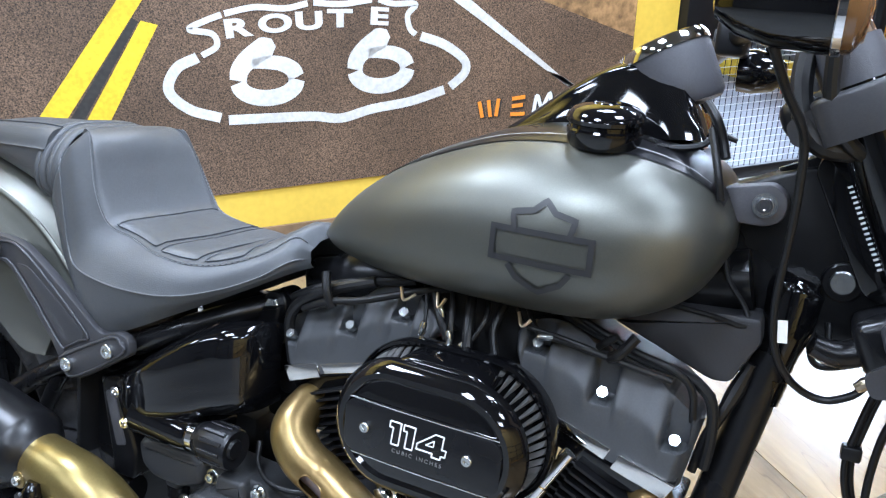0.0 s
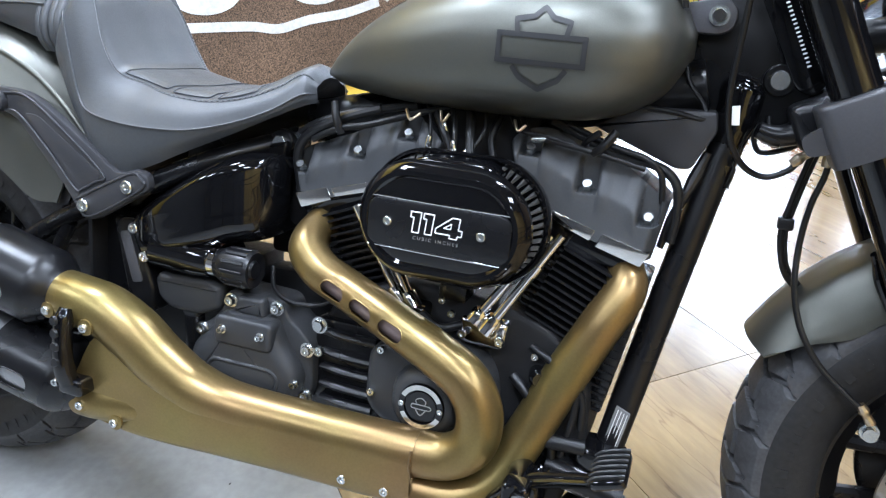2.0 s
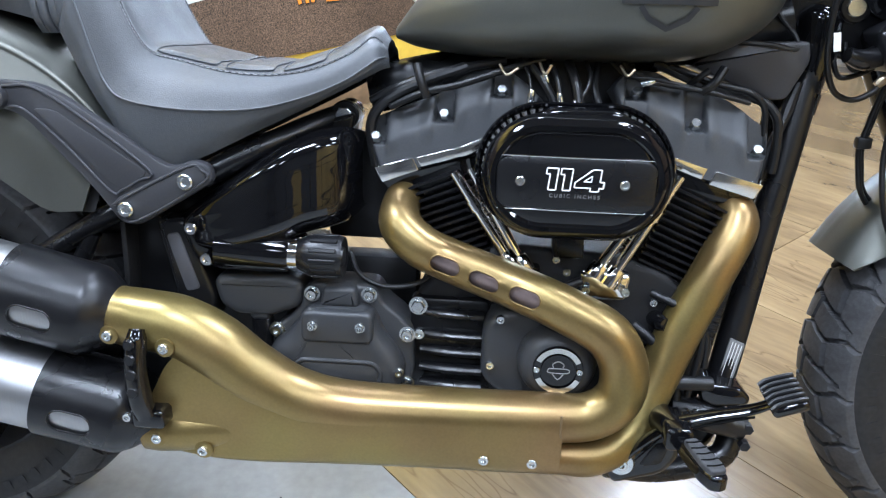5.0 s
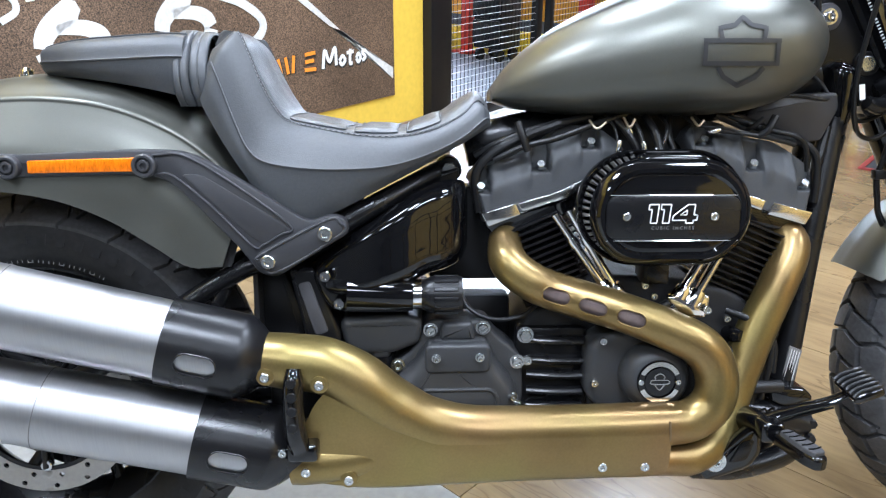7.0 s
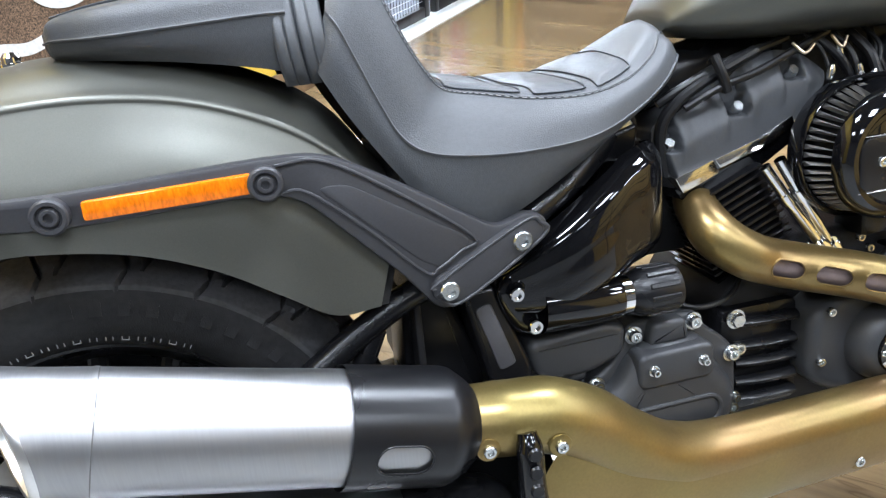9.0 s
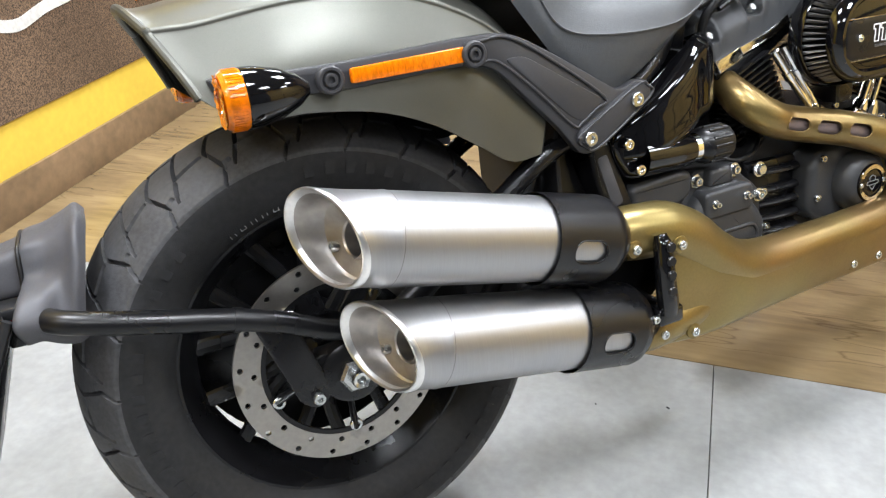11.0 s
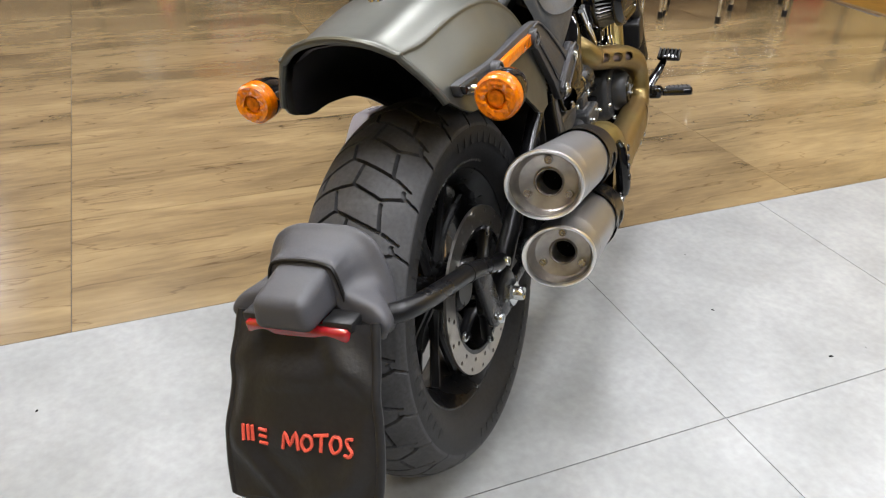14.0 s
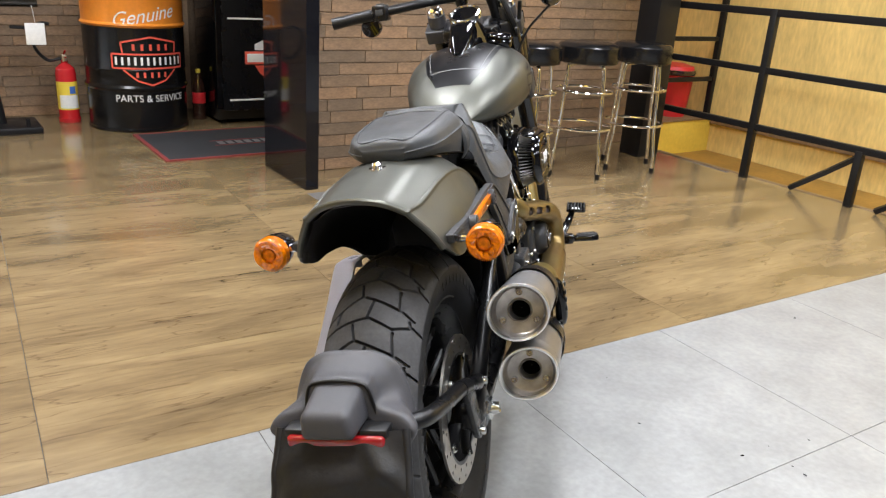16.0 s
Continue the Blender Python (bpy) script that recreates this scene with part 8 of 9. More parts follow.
for p, d in ((V(1.346, -0.005, 0.759), V(0.014, 0, 0.014)), (V(1.375, -0.010, 0.766), V(0.003, 0.0, 0.02)), (V(1.362, 0.012, 0.780), V(0.006, 0.0, 0.018)), (V(1.481, -0.020, 0.450), V(0.012, 0.0, -0.016))):
    part("hose_fitting", tube([p - d * 0.8, p - d * 0.3, p, p + d * 0.6], [0.0055, 0.0072, 0.0055, 0.0065], 10, 3), BRASS, cables, "pale brass hose fitting")
for x, v, w, tilt in ((0.884, -0.079, 0.722, 10), (0.921, -0.083, 0.720, -12), (0.938, -0.085, 0.714, 35), (0.902, -0.070, 0.744, -20), (1.030, -0.069, 0.744, 75)):
    part("connector", moved(lathe([(0, -0.009), (0.0032, -0.009), (0.0044, -0.006), (0.0044, 0.004), (0.0030, 0.009), (0, 0.009)], 12, "Z"), Matrix.Translation((x, v, w)) @ Matrix.Rotation(radians(tilt), 4, "Y")), ZINC, cables, "small plated connector")
for pts in ([V(0.893, -0.066, 0.764), V(0.900, -0.076, 0.750), V(0.908, -0.074, 0.762)], [V(0.995, -0.066, 0.764), V(1.003, -0.075, 0.752), V(1.012, -0.072, 0.760)], [V(0.842, -0.062, 0.760), V(0.852, -0.072, 0.748), V(0.866, -0.070, 0.757)]):
    part("tan_wire", tube(pts, 0.0020, 8, 5), BRASS, cables, "tan wire loop")
part("hose_clip", moved(box(-0.010, 0.010, -0.008, 0.008, -0.008, 0.008, 0.003, 2), Matrix.Translation((1.346, 0.028, 0.668))), RUBBER_SOFT, cables)
part("banjo", moved(lathe([(0, -0.01), (0.009, -0.01), (0.009, 0.0), (0.012, 0.0), (0.012, 0.01), (0, 0.01)], 14), Matrix.Translation((1.489, -0.02, 0.428))), ZINC, cables)
part("cable_tag", moved(box(-0.0045, 0.0045, -0.0052, -0.0045, -0.0115, 0.0115, 0.0003, 1), Matrix.Translation((1.2595, -0.045, 0.801)) @ Matrix.Rotation(radians(-8), 4, "Y")), PAPER, cables, "small white cable tag")

# -- foot controls --
foot = group("foot_controls", "black brake pedal and folding foot pegs")
part("brake_arm", tube([V(1.030, -0.155, 0.257), V(1.056, -0.165, 0.293), V(1.090, -0.178, 0.328), V(1.132, -0.190, 0.350), V(1.173, -0.203, 0.368), V(1.196, -0.212, 0.385)], [0.013, 0.0125, 0.0125, 0.012, 0.0115, 0.010], 14, 6, flat=0.45), BLACK_GLOSS, foot, "gloss black brake arm")
# a black strip on the arm paints the shade inside its slot
part("arm_slot", tube([V(1.100, -0.190, 0.327), V(1.140, -0.201, 0.347), V(1.174, -0.212, 0.362)], [0.002, 0.0032, 0.002], 8, 4, flat=0.6), DARK_HOLE, foot)
PEDAL = Matrix.Translation((1.197, -0.226, 0.400)) @ Matrix.Rotation(radians(6), 4, "X") @ Matrix.Rotation(radians(-22), 4, "Y")
pd = part("brake_pad", moved(box(-0.021, 0.021, -0.033, 0.030, -0.008, 0.007, 0.006, 3), PEDAL), BLACK_GLOSS, foot, "ribbed pedal pad")
for i in range(6):
    part("pad_rib", moved(tube([V(-0.021, -0.002, 0.0055), V(-0.011, 0.0, 0.0085), V(0.011, 0.0, 0.0085), V(0.020, 0.002, 0.0060)], 0.0030, 8, 4), PEDAL @ Matrix.Translation((0, -0.028 + i * 0.0106, 0))), RUBBER_SOFT, pd)
part("peg_mount", plate(rounded([(1.014, 0.232), (1.024, 0.212), (1.055, 0.222), (1.092, 0.234), (1.110, 0.262), (1.104, 0.305), (1.085, 0.315), (1.060, 0.276), (1.028, 0.272)], 0.012, 4), -0.06, -0.148, 0.010, 4), BLACK_GLOSS, foot, "gloss black foot control casting")
part("mount_web", plate(rounded([(1.055, 0.245), (1.085, 0.250), (1.096, 0.285), (1.075, 0.282)], 0.008, 3), -0.146, -0.1495, 0.002), BLACK_SATIN, foot)
part("mount_cap", moved(lathe([(0, -0.005), (0.0155, -0.005), (0.0185, 0), (0, 0)], 28), Matrix.Translation((1.030, -0.162, 0.257))), ZINC, foot)
put_bolt(1.030, -0.166, 0.257, foot, 0.008, 0.005)
part("return_spring", tube([V(1.06 + 0.0032 * i, -0.13 + 0.008 * math.cos(i * 1.57), 0.318 + 0.008 * math.sin(i * 1.57)) for i in range(25)], 0.0016, 6, 2), BLACK_GLOSS, foot, "small coil spring")
part("peg_pivot", tube([V(1.080, -0.14, 0.315), V(1.083, -0.18, 0.325), V(1.087, -0.225, 0.330)], [0.020, 0.016, 0.012], 14, 4), BLACK_GLOSS, foot)
part("peg_clevis", box(1.070, 1.104, -0.222, -0.190, 0.312, 0.342, 0.006, 3), BLACK_GLOSS, foot)
PEG = Matrix.Translation((1.092, -0.222, 0.328)) @ Matrix.Rotation(radians(-72), 4, "Z") @ Matrix.Rotation(radians(4), 4, "Y") @ Matrix.Scale(0.86, 4)
bm = plate(rounded([(0.0, -0.012), (0.0, 0.012), (0.07, 0.017), (0.092, 0.013), (0.097, 0.0), (0.092, -0.013), (0.07, -0.017)], 0.006, 3), 0.010, -0.010, 0.006, 3)
part("foot_peg", moved(bm, PEG @ Matrix.Rotation(radians(-90), 4, "X") @ Matrix.Translation((0, 0.003, 0))), BLACK_GLOSS, foot, "gloss black foot peg")
bm = plate(rounded([(0.012, -0.010), (0.012, 0.010), (0.068, 0.0145), (0.088, 0.011), (0.088, -0.011), (0.068, -0.0145)], 0.005, 3), 0.004, -0.006, 0.003, 3)
part("peg_rubber", moved(bm, PEG @ Matrix.Rotation(radians(-90), 4, "X") @ Matrix.Translation((0, -0.008, 0))), RUBBER_TREAD, foot, "grooved grey rubber peg pad")
for i in range(5):
    u = 0.022 + i * 0.0135
    # thin black bars on the pad paint the shade of its grooves
    part("peg_groove", moved(tube([V(u, -0.012, 0.0148), V(u + 0.002, 0, 0.0150), V(u, 0.012, 0.0148)], 0.0012, 6, 3), PEG), DARK_HOLE, foot)
part("master_cylinder", plate(rounded([(1.136, 0.342), (1.152, 0.346), (1.193, 0.343), (1.208, 0.329), (1.204, 0.316), (1.159, 0.312), (1.14, 0.322)], 0.006, 3), -0.04, -0.095, 0.006, 4), BLACK_GLOSS, foot, "brake master cylinder")
part("cylinder_body", tube([V(1.10, -0.085, 0.305), V(1.15, -0.085, 0.295), V(1.205, -0.085, 0.280)], [0.022, 0.022, 0.018], 16, 4), BLACK_SATIN, foot)
part("lower_tube", tube([V(1.02, -0.10, 0.215), V(1.098, -0.085, 0.205), V(1.18, -0.075, 0.225), V(1.20, -0.06, 0.26)], 0.018, 14, 5), BLACK_SATIN, foot, "black lower frame tube")
for p in ((1.208, -0.090, 0.285), (1.205, -0.095, 0.262), (1.13, -0.105, 0.30)):
    put_bolt(*p, foot, 0.008, 0.012, BLACK_SATIN, "hex")
peg = part("passenger_peg", tube([V(0.418, -0.240, 0.437), V(0.418, -0.246, 0.42), V(0.417, -0.250, 0.385), V(0.420, -0.250, 0.345), V(0.424, -0.246, 0.325)], [0.010, 0.0135, 0.014, 0.015, 0.014], 12, 5), BLACK_GLOSS, foot, "folded gloss black passenger peg")
for w in (0.425, 0.405, 0.385, 0.362):
    part("peg_dimple", moved(lathe([(0, -0.003), (0.006, -0.003), (0.0075, 0), (0, 0)], 14), Matrix.Translation((0.4175, -0.263, w))), BLACK_SATIN, peg)
part("peg_clevis", box(0.405, 0.448, -0.252, -0.205, 0.306, 0.332, 0.006, 3), BLACK_GLOSS, foot)
part("peg_arm", tube([V(0.425, -0.12, 0.34), V(0.425, -0.17, 0.325), V(0.427, -0.225, 0.320)], 0.013, 12, 4), BLACK_SATIN, foot)
put_bolt(0.4, -0.246, 0.320, foot, 0.006, 0.006)


# ---- things round the showroom ----
setting("pillar", rbox(2.60, 3.17, 0.88, 0.952, 0.0, CEIL), BLACK_PANEL, "polished black panel at the end of the brick wall", category="pillar")
setting("pillar_rail", rbox(2.52, 2.70, 3.38, 3.58, 0.0, CEIL, 0.003), BLACK_STEEL, "square black pillar beside the railing", category="pillar")
setting("floor_drain", rbox(2.42, 2.54, 0.86, 0.98, -0.003, 0.0015, 0.0), GROUT, "small square floor drain", category="drain")


def railing():
    r = thing("railing", "black steel railing round the stairwell", "railing", kind="structure", at=ROOM)
    n = 3.66
    for s in (-2.4, -1.2, -0.05, 1.14, 1.855):
        part("post", rbox(s - 0.022, s + 0.022, n - 0.022, n + 0.022, 0.0 if s != 1.14 else 0.0, 1.06 if s != 1.14 else 0.33, 0.003), BLACK_STEEL, r)
    for z, h in ((1.015, 0.045), (0.67, 0.04), (0.315, 0.04)):
        part("rail", rbox(-3.5, 2.64, n - 0.018, n + 0.018, z, z + h, 0.003), BLACK_STEEL, r)
    part("brace", tube([ROOM.inverted() @ (ROOM @ V(1.14, -n, 0.30)), V(1.32, -n, 0.16), V(1.52, -n, 0.015)], 0.02, 4, 1), BLACK_STEEL, r)
    part("brace", tube([V(0.6, -n, 0.30), V(0.78, -n, 0.16), V(0.98, -n, 0.015)], 0.02, 4, 1), BLACK_STEEL, r)
    part("floor_trim", rbox(-3.5, 2.64, 3.70, 3.74, -0.02, 0.004, 0.001), SKIRT, r, "brown edge trim")
    return r


railing()
stair = thing("stair_railing", "black steel handrail along the stairs", "railing", kind="structure", at=ROOM)
part("post", rbox(3.12, 3.165, 4.88, 4.925, 0.10, 1.15, 0.003), BLACK_STEEL, stair)
for z in (0.41, 0.74):
    part("rail", rbox(3.125, 3.16, 3.80, 4.88, z, z + 0.035, 0.003), BLACK_STEEL, stair)


def stool(s, n, turn):
    t = thing("bar_stool", "chrome bar stool with a round black vinyl seat", "stool", "bar stools", at=ROOM @ pose(s, -n, 0, 0, 0, turn))
    part("seat", lathe([(0, 0.805), (0.14, 0.807), (0.170, 0.798), (0.187, 0.780), (0.190, 0.715), (0.184, 0.690), (0.16, 0.682), (0, 0.682)], 40, "Z"), VINYL_BLACK, t, "round black padded seat")
    for i in range(4):
        a = math.pi / 2 * i + math.pi / 4
        c, k = math.cos(a), math.sin(a)
        part("leg", tube([V(0.05 * c, 0.05 * k, 0.679), V(0.125 * c, 0.125 * k, 0.675), V(0.150 * c, 0.150 * k, 0.652), V(0.166 * c, 0.166 * k, 0.45), V(0.178 * c, 0.178 * k, 0.26), V(0.196 * c, 0.196 * k, 0.14), V(0.206 * c, 0.206 * k, 0.02)], 0.0115, 12, 5), CHROME, t)
        part("foot", tube([V(0.2055 * c, 0.2055 * k, 0.035), V(0.2065 * c, 0.2065 * k, 0.015), V(0.207 * c, 0.207 * k, 0.0)], 0.0145, 12, 2), RUBBER_SOFT, t)
    for z, r in ((0.30, 0.188), (0.52, 0.174)):
        part("ring", tube([V(r * math.cos(2 * math.pi * i / 24), r * math.sin(2 * math.pi * i / 24), z) for i in range(25)], 0.0095, 10, 2), CHROME, t)
    return t


stool(2.40, 2.18, 30)
stool(2.37, 2.62, 45)
stool(2.36, 3.09, 48)

# oil drum
drum = thing("oil_drum", "black and orange steel oil drum with a painted emblem", "drum", at=ROOM @ pose(4.60, -0.52, 0))
DR = 0.33
part("body", lathe([(0, 0.0), (DR - 0.006, 0.0), (DR, 0.006), (DR, 0.018), (DR - 0.008, 0.022), (DR - 0.006, 0.27), (DR + 0.006, 0.285), (DR + 0.006, 0.295), (DR - 0.006, 0.31), (DR - 0.006, 0.40), (DR - 0.002, 0.41), (DR - 0.006, 0.42), (DR - 0.006, 0.68)], 64, "Z"), DRUM_BLACK, drum, "black lower shell")
part("upper_shell", lathe([(DR - 0.006, 0.68), (DR + 0.007, 0.695), (DR - 0.006, 0.71), (DR - 0.006, 0.86), (DR + 0.002, 0.872), (DR - 0.002, 0.885), (DR - 0.014, 0.885), (DR - 0.02, 0.87), (0, 0.87)], 64, "Z"), DRUM_ORANGE, drum, "orange upper shell")


def on_drum(bm, lift=0.002, z=0.0, turn=0.0):
    """Wraps flat letters (x along, y up) round the drum's near face."""
    for v in bm.verts:
        a = -math.pi + turn + v.co.x / DR
        rr = DR - 0.006 + lift + v.co.z
        v.co = Vector((rr * math.cos(a), -rr * math.sin(a) * -1, v.co.y + z))
    return bm


DT = radians(4)
part("lettering", on_drum(words("PARTS & SERVICE", 0.064, WHITE_INK, 0.0005, 1.0), 0.002, 0.225, DT), WHITE_INK, drum, "white painted lettering")
part("lettering", on_drum(moved(words("Genuine", 0.125, WHITE_INK, 0.0005, 1.0, 0.45), Matrix.Rotation(radians(10), 4, "Z")), 0.003, 0.755, DT - 0.10), WHITE_INK, drum, "white script lettering")


def drum_ribbon(pts, w, material, name):
    bm = bmesh.new()
    a, b = [], []
    pts = [(p[0] * 1.55, p[1]) for p in pts]
    for i, p in enumerate(pts):
        q0, q1 = pts[max(i - 1, 0)], pts[min(i + 1, len(pts) - 1)]
        d = Vector((q1[0] - q0[0], q1[1] - q0[1])).normalized()
        a.append(bm.verts.new((p[0] - d.y * w / 2, p[1] + d.x * w / 2, 0)))
        b.append(bm.verts.new((p[0] + d.y * w / 2, p[1] - d.x * w / 2, 0)))
    skin(bm, [a, b], False)
    part(name, on_drum(bm, 0.004, 0.0, DT), material, drum)


def seg(p, q, n=8):
    return [(p[0] + (q[0] - p[0]) * i / n, p[1] + (q[1] - p[1]) * i / n) for i in range(n + 1)]


for p, q in (((-0.16, 0.515), (0.16, 0.515)), ((-0.16, 0.425), (0.16, 0.425)), ((-0.16, 0.425), (-0.16, 0.515)), ((0.16, 0.425), (0.16, 0.515)),
             ((-0.115, 0.525), (-0.12, 0.59)), ((-0.12, 0.59), (0, 0.625)), ((0, 0.625), (0.12, 0.59)), ((0.12, 0.59), (0.115, 0.525)), ((-0.115, 0.415), (-0.06, 0.345)), ((-0.06, 0.345), (0, 0.315)), ((0, 0.315), (0.06, 0.345)), ((0.06, 0.345), (0.115, 0.415))):
    drum_ribbon(seg(p, q), 0.012, RED_INK, "emblem_line")
for i in range(12):
    x = -0.143 + i * 0.026
    drum_ribbon(seg((x, 0.445), (x, 0.497), 2), 0.015, WHITE_INK, "emblem_bar")
for i in range(5):
    drum_ribbon(seg((-0.07 + i * 0.035, 0.54), (-0.07 + i * 0.035, 0.58), 2), 0.018, RED_INK, "emblem_bar")
    drum_ribbon(seg((-0.06 + i * 0.03, 0.365), (-0.06 + i * 0.03, 0.40), 2), 0.016, RED_INK, "emblem_bar")

# fire extinguisher
ext = thing("fire_extinguisher", "red fire extinguisher with a yellow label on the floor", "extinguisher", at=ROOM @ pose(4.80, -0.10, 0))
part("cylinder", lathe([(0, 0.0), (0.068, 0.0), (0.072, 0.006), (0.072, 0.03), (0.066, 0.034), (0.066, 0.33), (0.060, 0.365), (0.035, 0.39), (0.02, 0.40), (0.02, 0.42), (0, 0.42)], 32, "Z"), RED_ENAMEL, ext, "red steel cylinder")
part("label", lathe([(0.0672, 0.09), (0.0672, 0.28)], 20, "Z", radians(170), radians(95)), PAPER_YELLOW, ext, "yellow label")
part("label_field", lathe([(0.068, 0.10), (0.068, 0.19)], 16, "Z", radians(110), radians(125)), PAPER, ext, "white label field")
part("label_mark", lathe([(0.068, 0.20), (0.068, 0.25)], 8, "Z", radians(35), radians(185)), PAPER_BLUE, ext)
part("valve", box(-0.02, 0.02, -0.014, 0.014, 0.41, 0.455, 0.004), BRASS, ext, "brass valve")
part("handle", tube([V(0.02, 0, 0.455), V(-0.02, 0.0, 0.465), V(-0.075, 0.0, 0.49)], 0.007, 8, 3, flat=0.6), RED_ENAMEL, ext)
part("handle", tube([V(0.02, 0, 0.44), V(-0.02, 0.0, 0.44), V(-0.07, 0.0, 0.445)], 0.007, 8, 3, flat=0.6), RED_ENAMEL, ext)
part("hose", tube([V(0, 0.02, 0.43), V(0, 0.10, 0.42), V(-0.02, 0.17, 0.50), V(-0.02, 0.18, 0.62), V(0, 0.12, 0.66), V(0, 0.07, 0.655)], 0.011, 10, 6), RUBBER_SOFT, ext, "black hose")

# bottle beside the drum
bottle = thing("drink_bottle", "dark plastic drink bottle with a red label", "bottle", at=ROOM @ pose(4.66, -0.965, 0))
part("body", lathe([(0, 0), (0.045, 0.002), (0.048, 0.02), (0.046, 0.12), (0.048, 0.20), (0.04, 0.26), (0.018, 0.32), (0.015, 0.345), (0, 0.345)], 24, "Z"), GLASS_DARK, bottle)
part("label", lathe([(0.0475, 0.12), (0.0485, 0.13), (0.049, 0.19), (0.0485, 0.2)], 24, "Z"), RED_PLASTIC, bottle)
part("cap", lathe([(0.017, 0.34), (0.017, 0.365), (0, 0.366)], 16, "Z"), PAPER_YELLOW, bottle)

# cabinet with a plain emblem
cab = thing("display_fridge", "tall black cabinet with a framed door and plain emblem", "cabinet", at=ROOM @ Matrix.Translation((0, -0.085, 0)))
part("body", rbox(4.42, 5.05, 0.94, 1.67, 0.03, 1.9, 0.008), BLACK_GLOSS, cab)
part("door", rbox(4.395, 4.418, 0.98, 1.64, 0.10, 1.85, 0.006), BLACK_SATIN, cab)
for q in ((1.02, 1.62, 0.17, 0.182), (1.02, 1.62, 0.74, 0.752)):
    part("door_trim", rbox(4.388, 4.396, q[0], q[1], q[2], q[3], 0.002), PAPER, cab, "pale trim line")
part("emblem_bar", rbox(4.386, 4.395, 1.14, 1.47, 0.43, 0.52, 0.002), RED_INK, cab)
part("emblem_field", rbox(4.383, 4.387, 1.155, 1.455, 0.445, 0.505, 0.001), PAPER, cab)
part("emblem_point", moved(plate([(-0.09, 0.42), (0.09, 0.42), (0.05, 0.36), (0, 0.33), (-0.05, 0.36)], 0.0, -0.006, 0), Matrix.Translation((4.394, -1.305, 0)) @ Matrix.Rotation(radians(-90), 4, "Z")), RED_INK, cab)
part("emblem_point", moved(plate([(-0.09, 0.53), (0.09, 0.53), (0.09, 0.57), (0, 0.61), (-0.09, 0.57)], 0.0, -0.006, 0), Matrix.Translation((4.394, -1.305, 0)) @ Matrix.Rotation(radians(-90), 4, "Z")), PAPER, cab)
for a in (4.48, 4.98):
    for b in (1.0, 1.61):
        part("foot", moved(lathe([(0, 0), (0.02, 0), (0.02, 0.03), (0, 0.03)], 12, "Z"), Matrix.Translation((a, -b, 0))), BLACK_STEEL, cab)

# mat
mat_ob = thing("floor_mat", "dark carpet mat with a red border lying on the floor", "mat", at=ROOM @ Matrix.Translation((0, -0.05, 0)))
part("carpet", rbox(3.46, 4.20, 0.355, 1.38, 0.0, 0.009, 0.003), MAT_FLOOR, mat_ob)
for q in ((3.44, 4.22, 0.33, 0.355), (3.44, 4.22, 1.38, 1.405), (3.44, 3.46, 0.355, 1.38), (4.20, 4.22, 0.355, 1.38)):
    part("border", rbox(q[0], q[1], q[2], q[3], 0.0, 0.010, 0.002), MAT_EDGE, mat_ob, "red border")
for i in range(6):
    part("print_bar", rbox(3.76, 3.84, 0.76 + i * 0.06, 0.80 + i * 0.06, 0.009, 0.0105), GREY_INK, mat_ob)
part("print_line", rbox(3.73, 3.74, 0.72, 1.16, 0.009, 0.0106), MAT_EDGE, mat_ob)
part("print_line", rbox(3.86, 3.87, 0.72, 1.16, 0.009, 0.0106), MAT_EDGE, mat_ob)

# display stand at the far left with a price tag
stand = thing("display_stand", "black steel display stand with a hanging white tag", "stand", at=ROOM)
part("base", rbox(4.42, 4.80, -0.52, -0.12, 0.0, 0.045, 0.01), BLACK_STEEL, stand)
part("column", tube([V(4.62, 0.34, 0.04), V(4.62, 0.36, 0.35), V(4.62, 0.34, 0.62), V(4.6, 0.36, 0.80)], [0.035, 0.028, 0.024, 0.03], 14, 5), BLACK_STEEL, stand)
part("arm", tube([V(4.52, 0.55, 0.84), V(4.50, 0.33, 0.83), V(4.46, 0.07, 0.825)], [0.05, 0.052, 0.042], 16, 4), BLACK_GLOSS, stand, "rounded black arm")
part("tag", rbox(4.38, 4.384, -0.165, -0.055, 0.565, 0.695, 0.001), PAPER, stand, "white paper tag")
part("tag_string", tube([V(4.382, 0.105, 0.695), V(4.41, 0.108, 0.76), V(4.44, 0.11, 0.80)], 0.0015, 6, 3), PAPER, stand)
part("lever_arm", tube([V(4.45, 0.24, 0.665), V(4.46, 0.16, 0.66), V(4.47, 0.10, 0.66)], 0.010, 8, 3), BLACK_STEEL, stand)
part("knob", moved(lathe([(0, 0), (0.013, 0.0), (0.013, 0.05), (0, 0.05)], 12, "Z"), Matrix.Translation((4.46, 0.20, 0.045))), BLACK_STEEL, stand)

# red bin on the landing
bin_ob = thing("waste_bin", "red plastic waste bin with a dark liner on the landing", "bin", at=ROOM @ pose(3.34, -4.63, 0.10))
part("bucket", lathe([(0, 0), (0.14, 0.0), (0.145, 0.01), (0.175, 0.36), (0.182, 0.37), (0.182, 0.385), (0.172, 0.385), (0.165, 0.36), (0.14, 0.02)], 28, "Z"), RED_PLASTIC, bin_ob)
part("liner", lathe([(0.184, 0.35), (0.188, 0.37), (0.184, 0.39), (0.17, 0.392), (0.16, 0.33)], 28, "Z"), GLASS_DARK, bin_ob, "dark bin liner")
part("lid", lathe([(0.17, 0.388), (0.16, 0.42), (0.08, 0.44), (0, 0.445)], 28, "Z"), RED_PLASTIC, bin_ob)

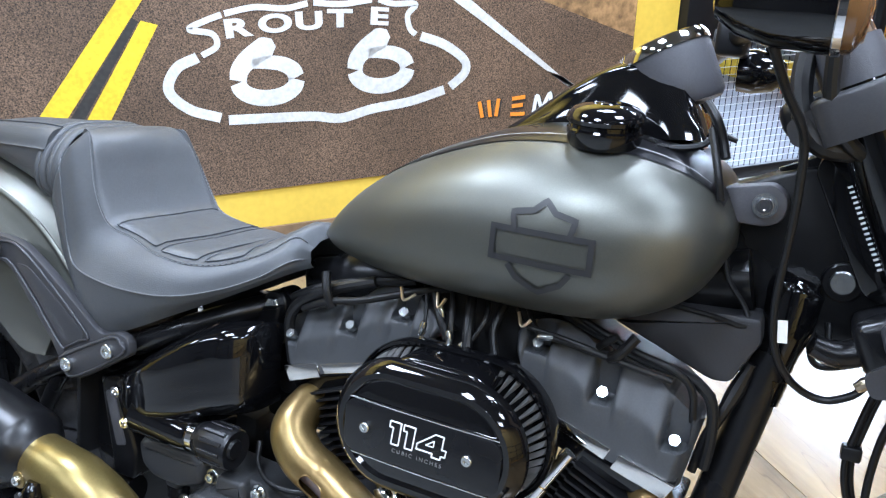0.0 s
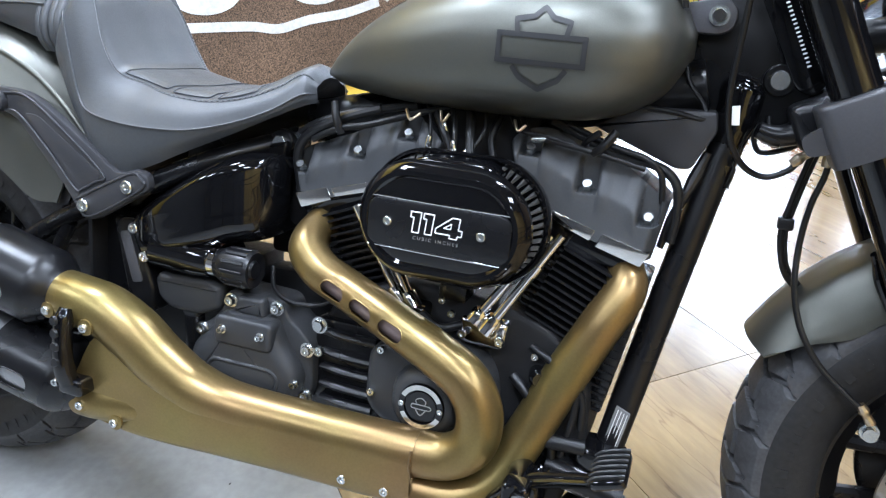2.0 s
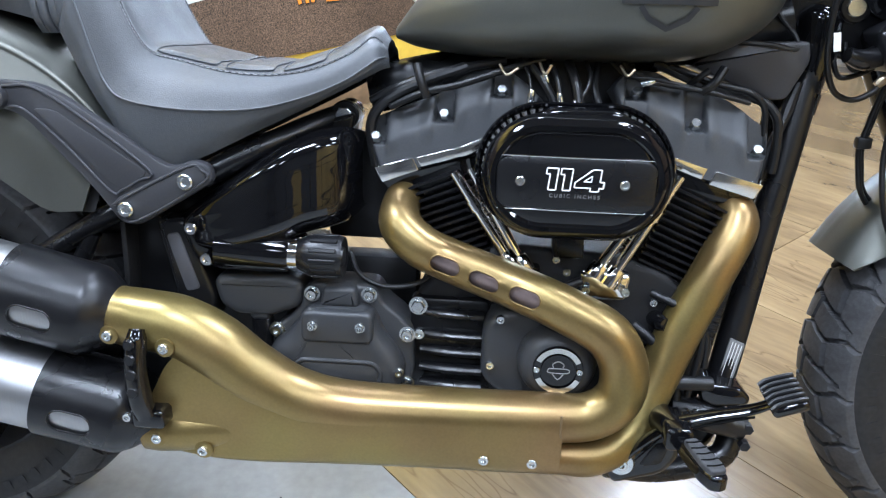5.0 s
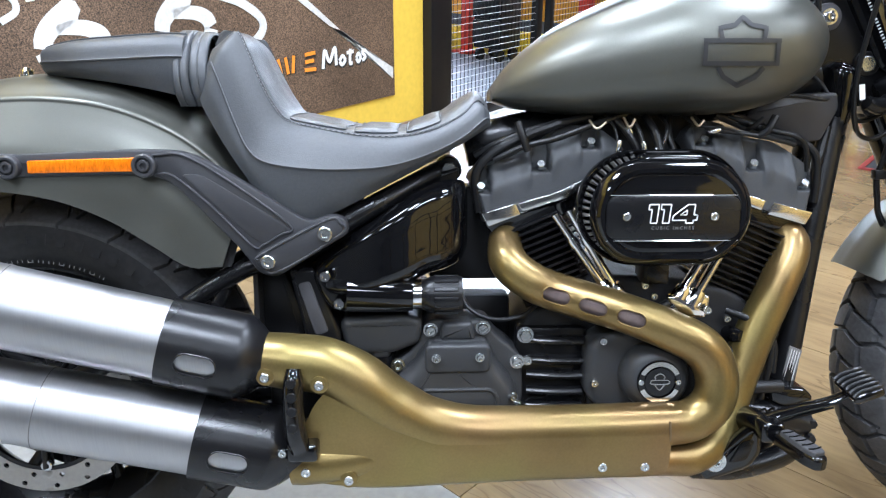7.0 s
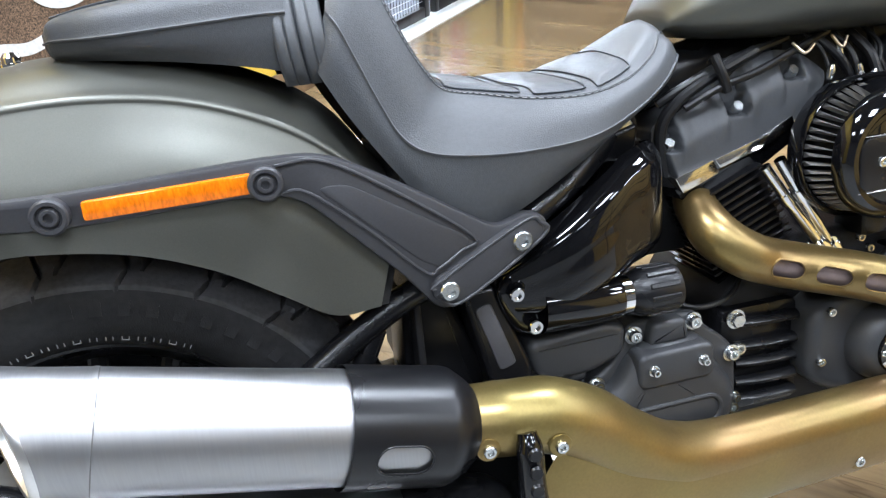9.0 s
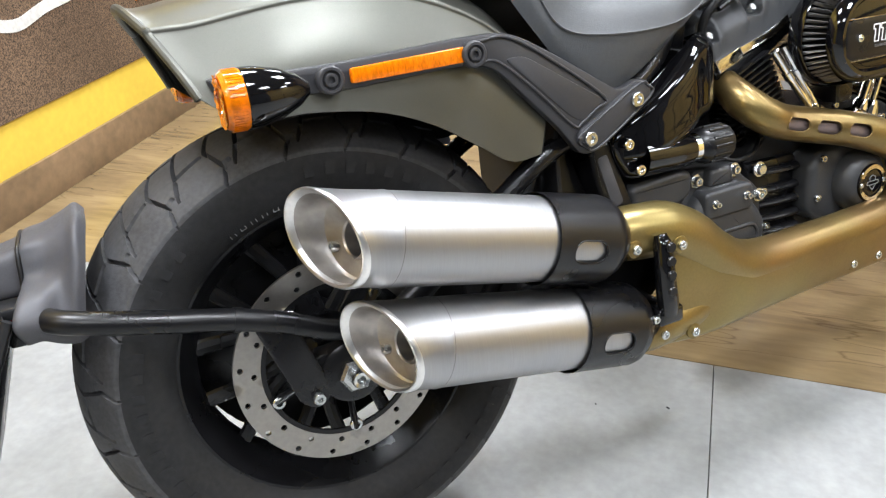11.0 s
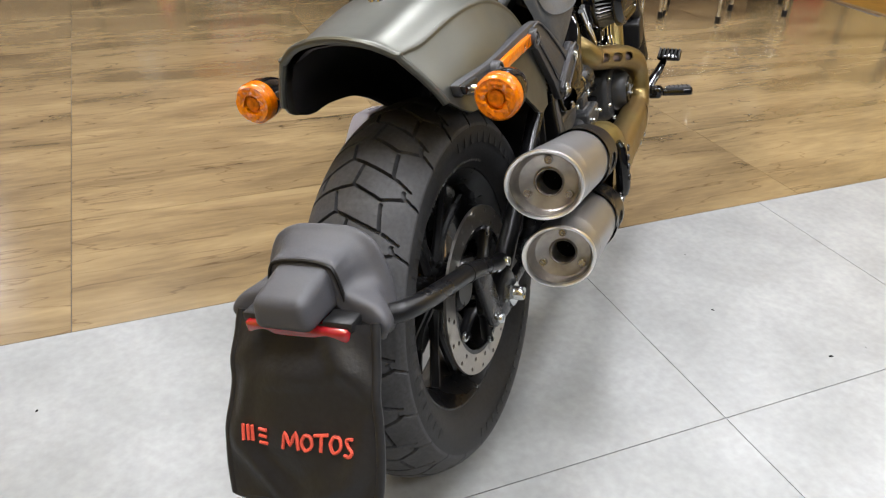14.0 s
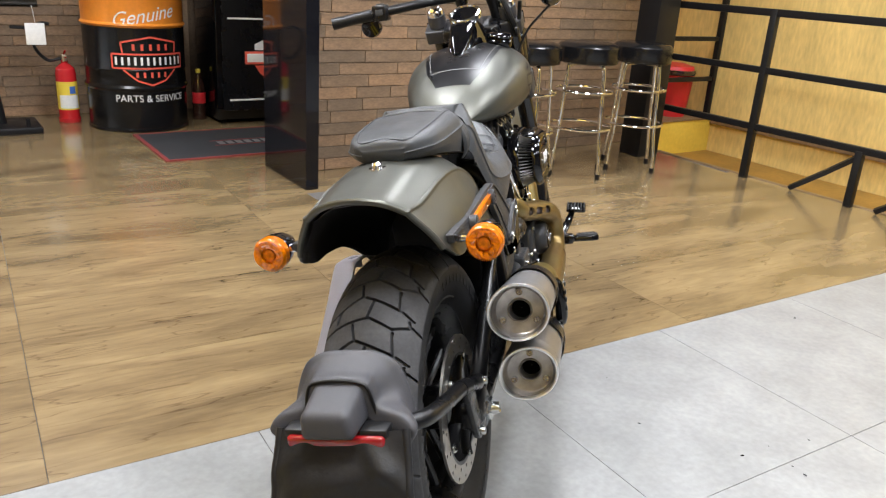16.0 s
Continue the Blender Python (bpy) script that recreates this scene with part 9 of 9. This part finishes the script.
# ceiling panels, with the two added ones at the end of PANELS
for s, n in PANELS:
    cl = thing("ceiling_light", "square white recessed ceiling light panel", "ceiling light", "ceiling lights", at=ROOM @ pose(s, -n, CEIL))
    part("frame", join(box(-0.32, 0.32, -0.32, -0.295, -0.03, 0.0), box(-0.32, 0.32, 0.295, 0.32, -0.03, 0.0), box(-0.32, -0.295, -0.295, 0.295, -0.03, 0.0), box(0.295, 0.32, -0.295, 0.295, -0.03, 0.0)), PLASTER, cl)
    part("diffuser", box(-0.294, 0.294, -0.294, 0.294, -0.02, -0.012), PANEL_GLOW, cl)

# floor specks and scuffs
rnd = random.Random(11)
specks = bmesh.new()
for i in range(46):
    x, y = rnd.uniform(-0.9, 1.6), rnd.uniform(-1.2, 1.6)
    if x + y > 0.75:
        continue
    r = rnd.uniform(0.0015, 0.005)
    q = lathe([(0, 0.0012), (r, 0.0004), (r * 1.1, 0.0)], 7, "Z")
    moved(q, Matrix.Translation((x, y, 0)) @ Matrix.Rotation(rnd.uniform(0, 6), 4, "Z") @ Matrix.Diagonal((1, rnd.uniform(0.4, 2.2), 1, 1)))
    specks = join(specks, q)
solid("floor_grit", specks, DARK_HOLE, "dark specks of grit on the grey floor tiles", "grit", kind="stuff")


# ---- floor tiles and bricks, one object each ----
def floor_tiles():
    grey = thing("floor_grey_tiles", "large pale grey cement-look floor tiles with thin joints", "floor", kind="structure")
    wood = thing("floor_wood_tiles", "large wood-look floor tiles with long brown grain", "floor", kind="structure")
    for i in range(-9, 9):
        for j in range(0, 9):
            x0 = 0.522 + i * T
            y1 = SEAM - j * T
            if any(inside(x0 + a * T, y1 - b * T) for a in (0.05, 0.95) for b in (0.05, 0.95)):
                tile("tile", x0, x0 + T, y1 - T, y1, GREY_TILE, grey)
    for i in range(-7, 8):
        for j in range(0, 12):
            x0 = -0.699 + i * 1.06
            y0 = SEAM + j * 0.53
            if any(inside(x0 + a, y0 + b) for a in (0.1, 0.96) for b in (0.05, 0.48)):
                tile("tile", x0, x0 + 1.06, y0, y0 + 0.53, WOOD, wood)


floor_tiles()


def bricks(parent, face, s_of, n0, n1, z0, z1, far=False):
    """Long thin bricks in a running bond on a wall whose face looks to -s; alike bricks share a mesh."""
    rnd = random.Random(5)
    lengths = (0.23, 0.31, 0.39)
    meshes = [finish(box(-0.005, 0.006, -q / 2 + 0.0015, q / 2 - 0.0015, 0.002, 0.0675, 0.002, 1), BRICK_OWN) for q in lengths]
    z = z0
    while z < z1:
        n = n0 - rnd.random() * 0.3
        while n < n1:
            k = rnd.randrange(3)
            a, b = max(n, n0), min(n + lengths[k], n1)
            if b - a > 0.06:
                if b - a < lengths[k] - 0.001:
                    me = finish(box(-0.005, 0.006, -(b - a) / 2 + 0.0015, (b - a) / 2 - 0.0015, 0.002, 0.0675, 0.002, 1), BRICK_OWN)
                else:
                    me = meshes[k]
                ob = new("brick", me)
                ob.parent = parent
                ob.matrix_world = ROOM @ Matrix.Translation((face - rnd.random() * 0.005, -(a + b) / 2, z))
            n += lengths[k]
        z += 0.069


def brick_material():
    m = mat("varied_brown_brick", (0.195, 0.128, 0.078), 0.62, 0.0, grain=0.2, scale=45, stain=0.2, stain_scale=7, bump=0.6, bump_scale=70, stretch=(1, 1, 3))
    nt = m.node_tree
    b = nt.nodes["Principled BSDF"]
    src = b.inputs["Base Color"].links[0].from_socket
    info = nt.nodes.new("ShaderNodeObjectInfo")
    cr = nt.nodes.new("ShaderNodeValToRGB")
    cr.color_ramp.elements[0].color = (0.72, 0.76, 0.78, 1)
    cr.color_ramp.elements[1].color = (1.25, 1.15, 1.02, 1)
    nt.links.new(info.outputs["Random"], cr.inputs[0])
    mix = nt.nodes.new("ShaderNodeMix")
    mix.data_type, mix.blend_type = "RGBA", "MULTIPLY"
    mix.inputs[0].default_value = 1
    nt.links.new(src, mix.inputs[6])
    nt.links.new(cr.outputs[0], mix.inputs[7])
    nt.links.new(mix.outputs[2], b.inputs["Base Color"])
    return m


BRICK_OWN = brick_material()
bricks(brick_wall, 2.966, 0, 0.96, 3.80, 0.0, 1.35)
bricks(bpy.data.objects["wall_far"], 5.076, 0, -0.9, 1.0, 0.0, 0.85)
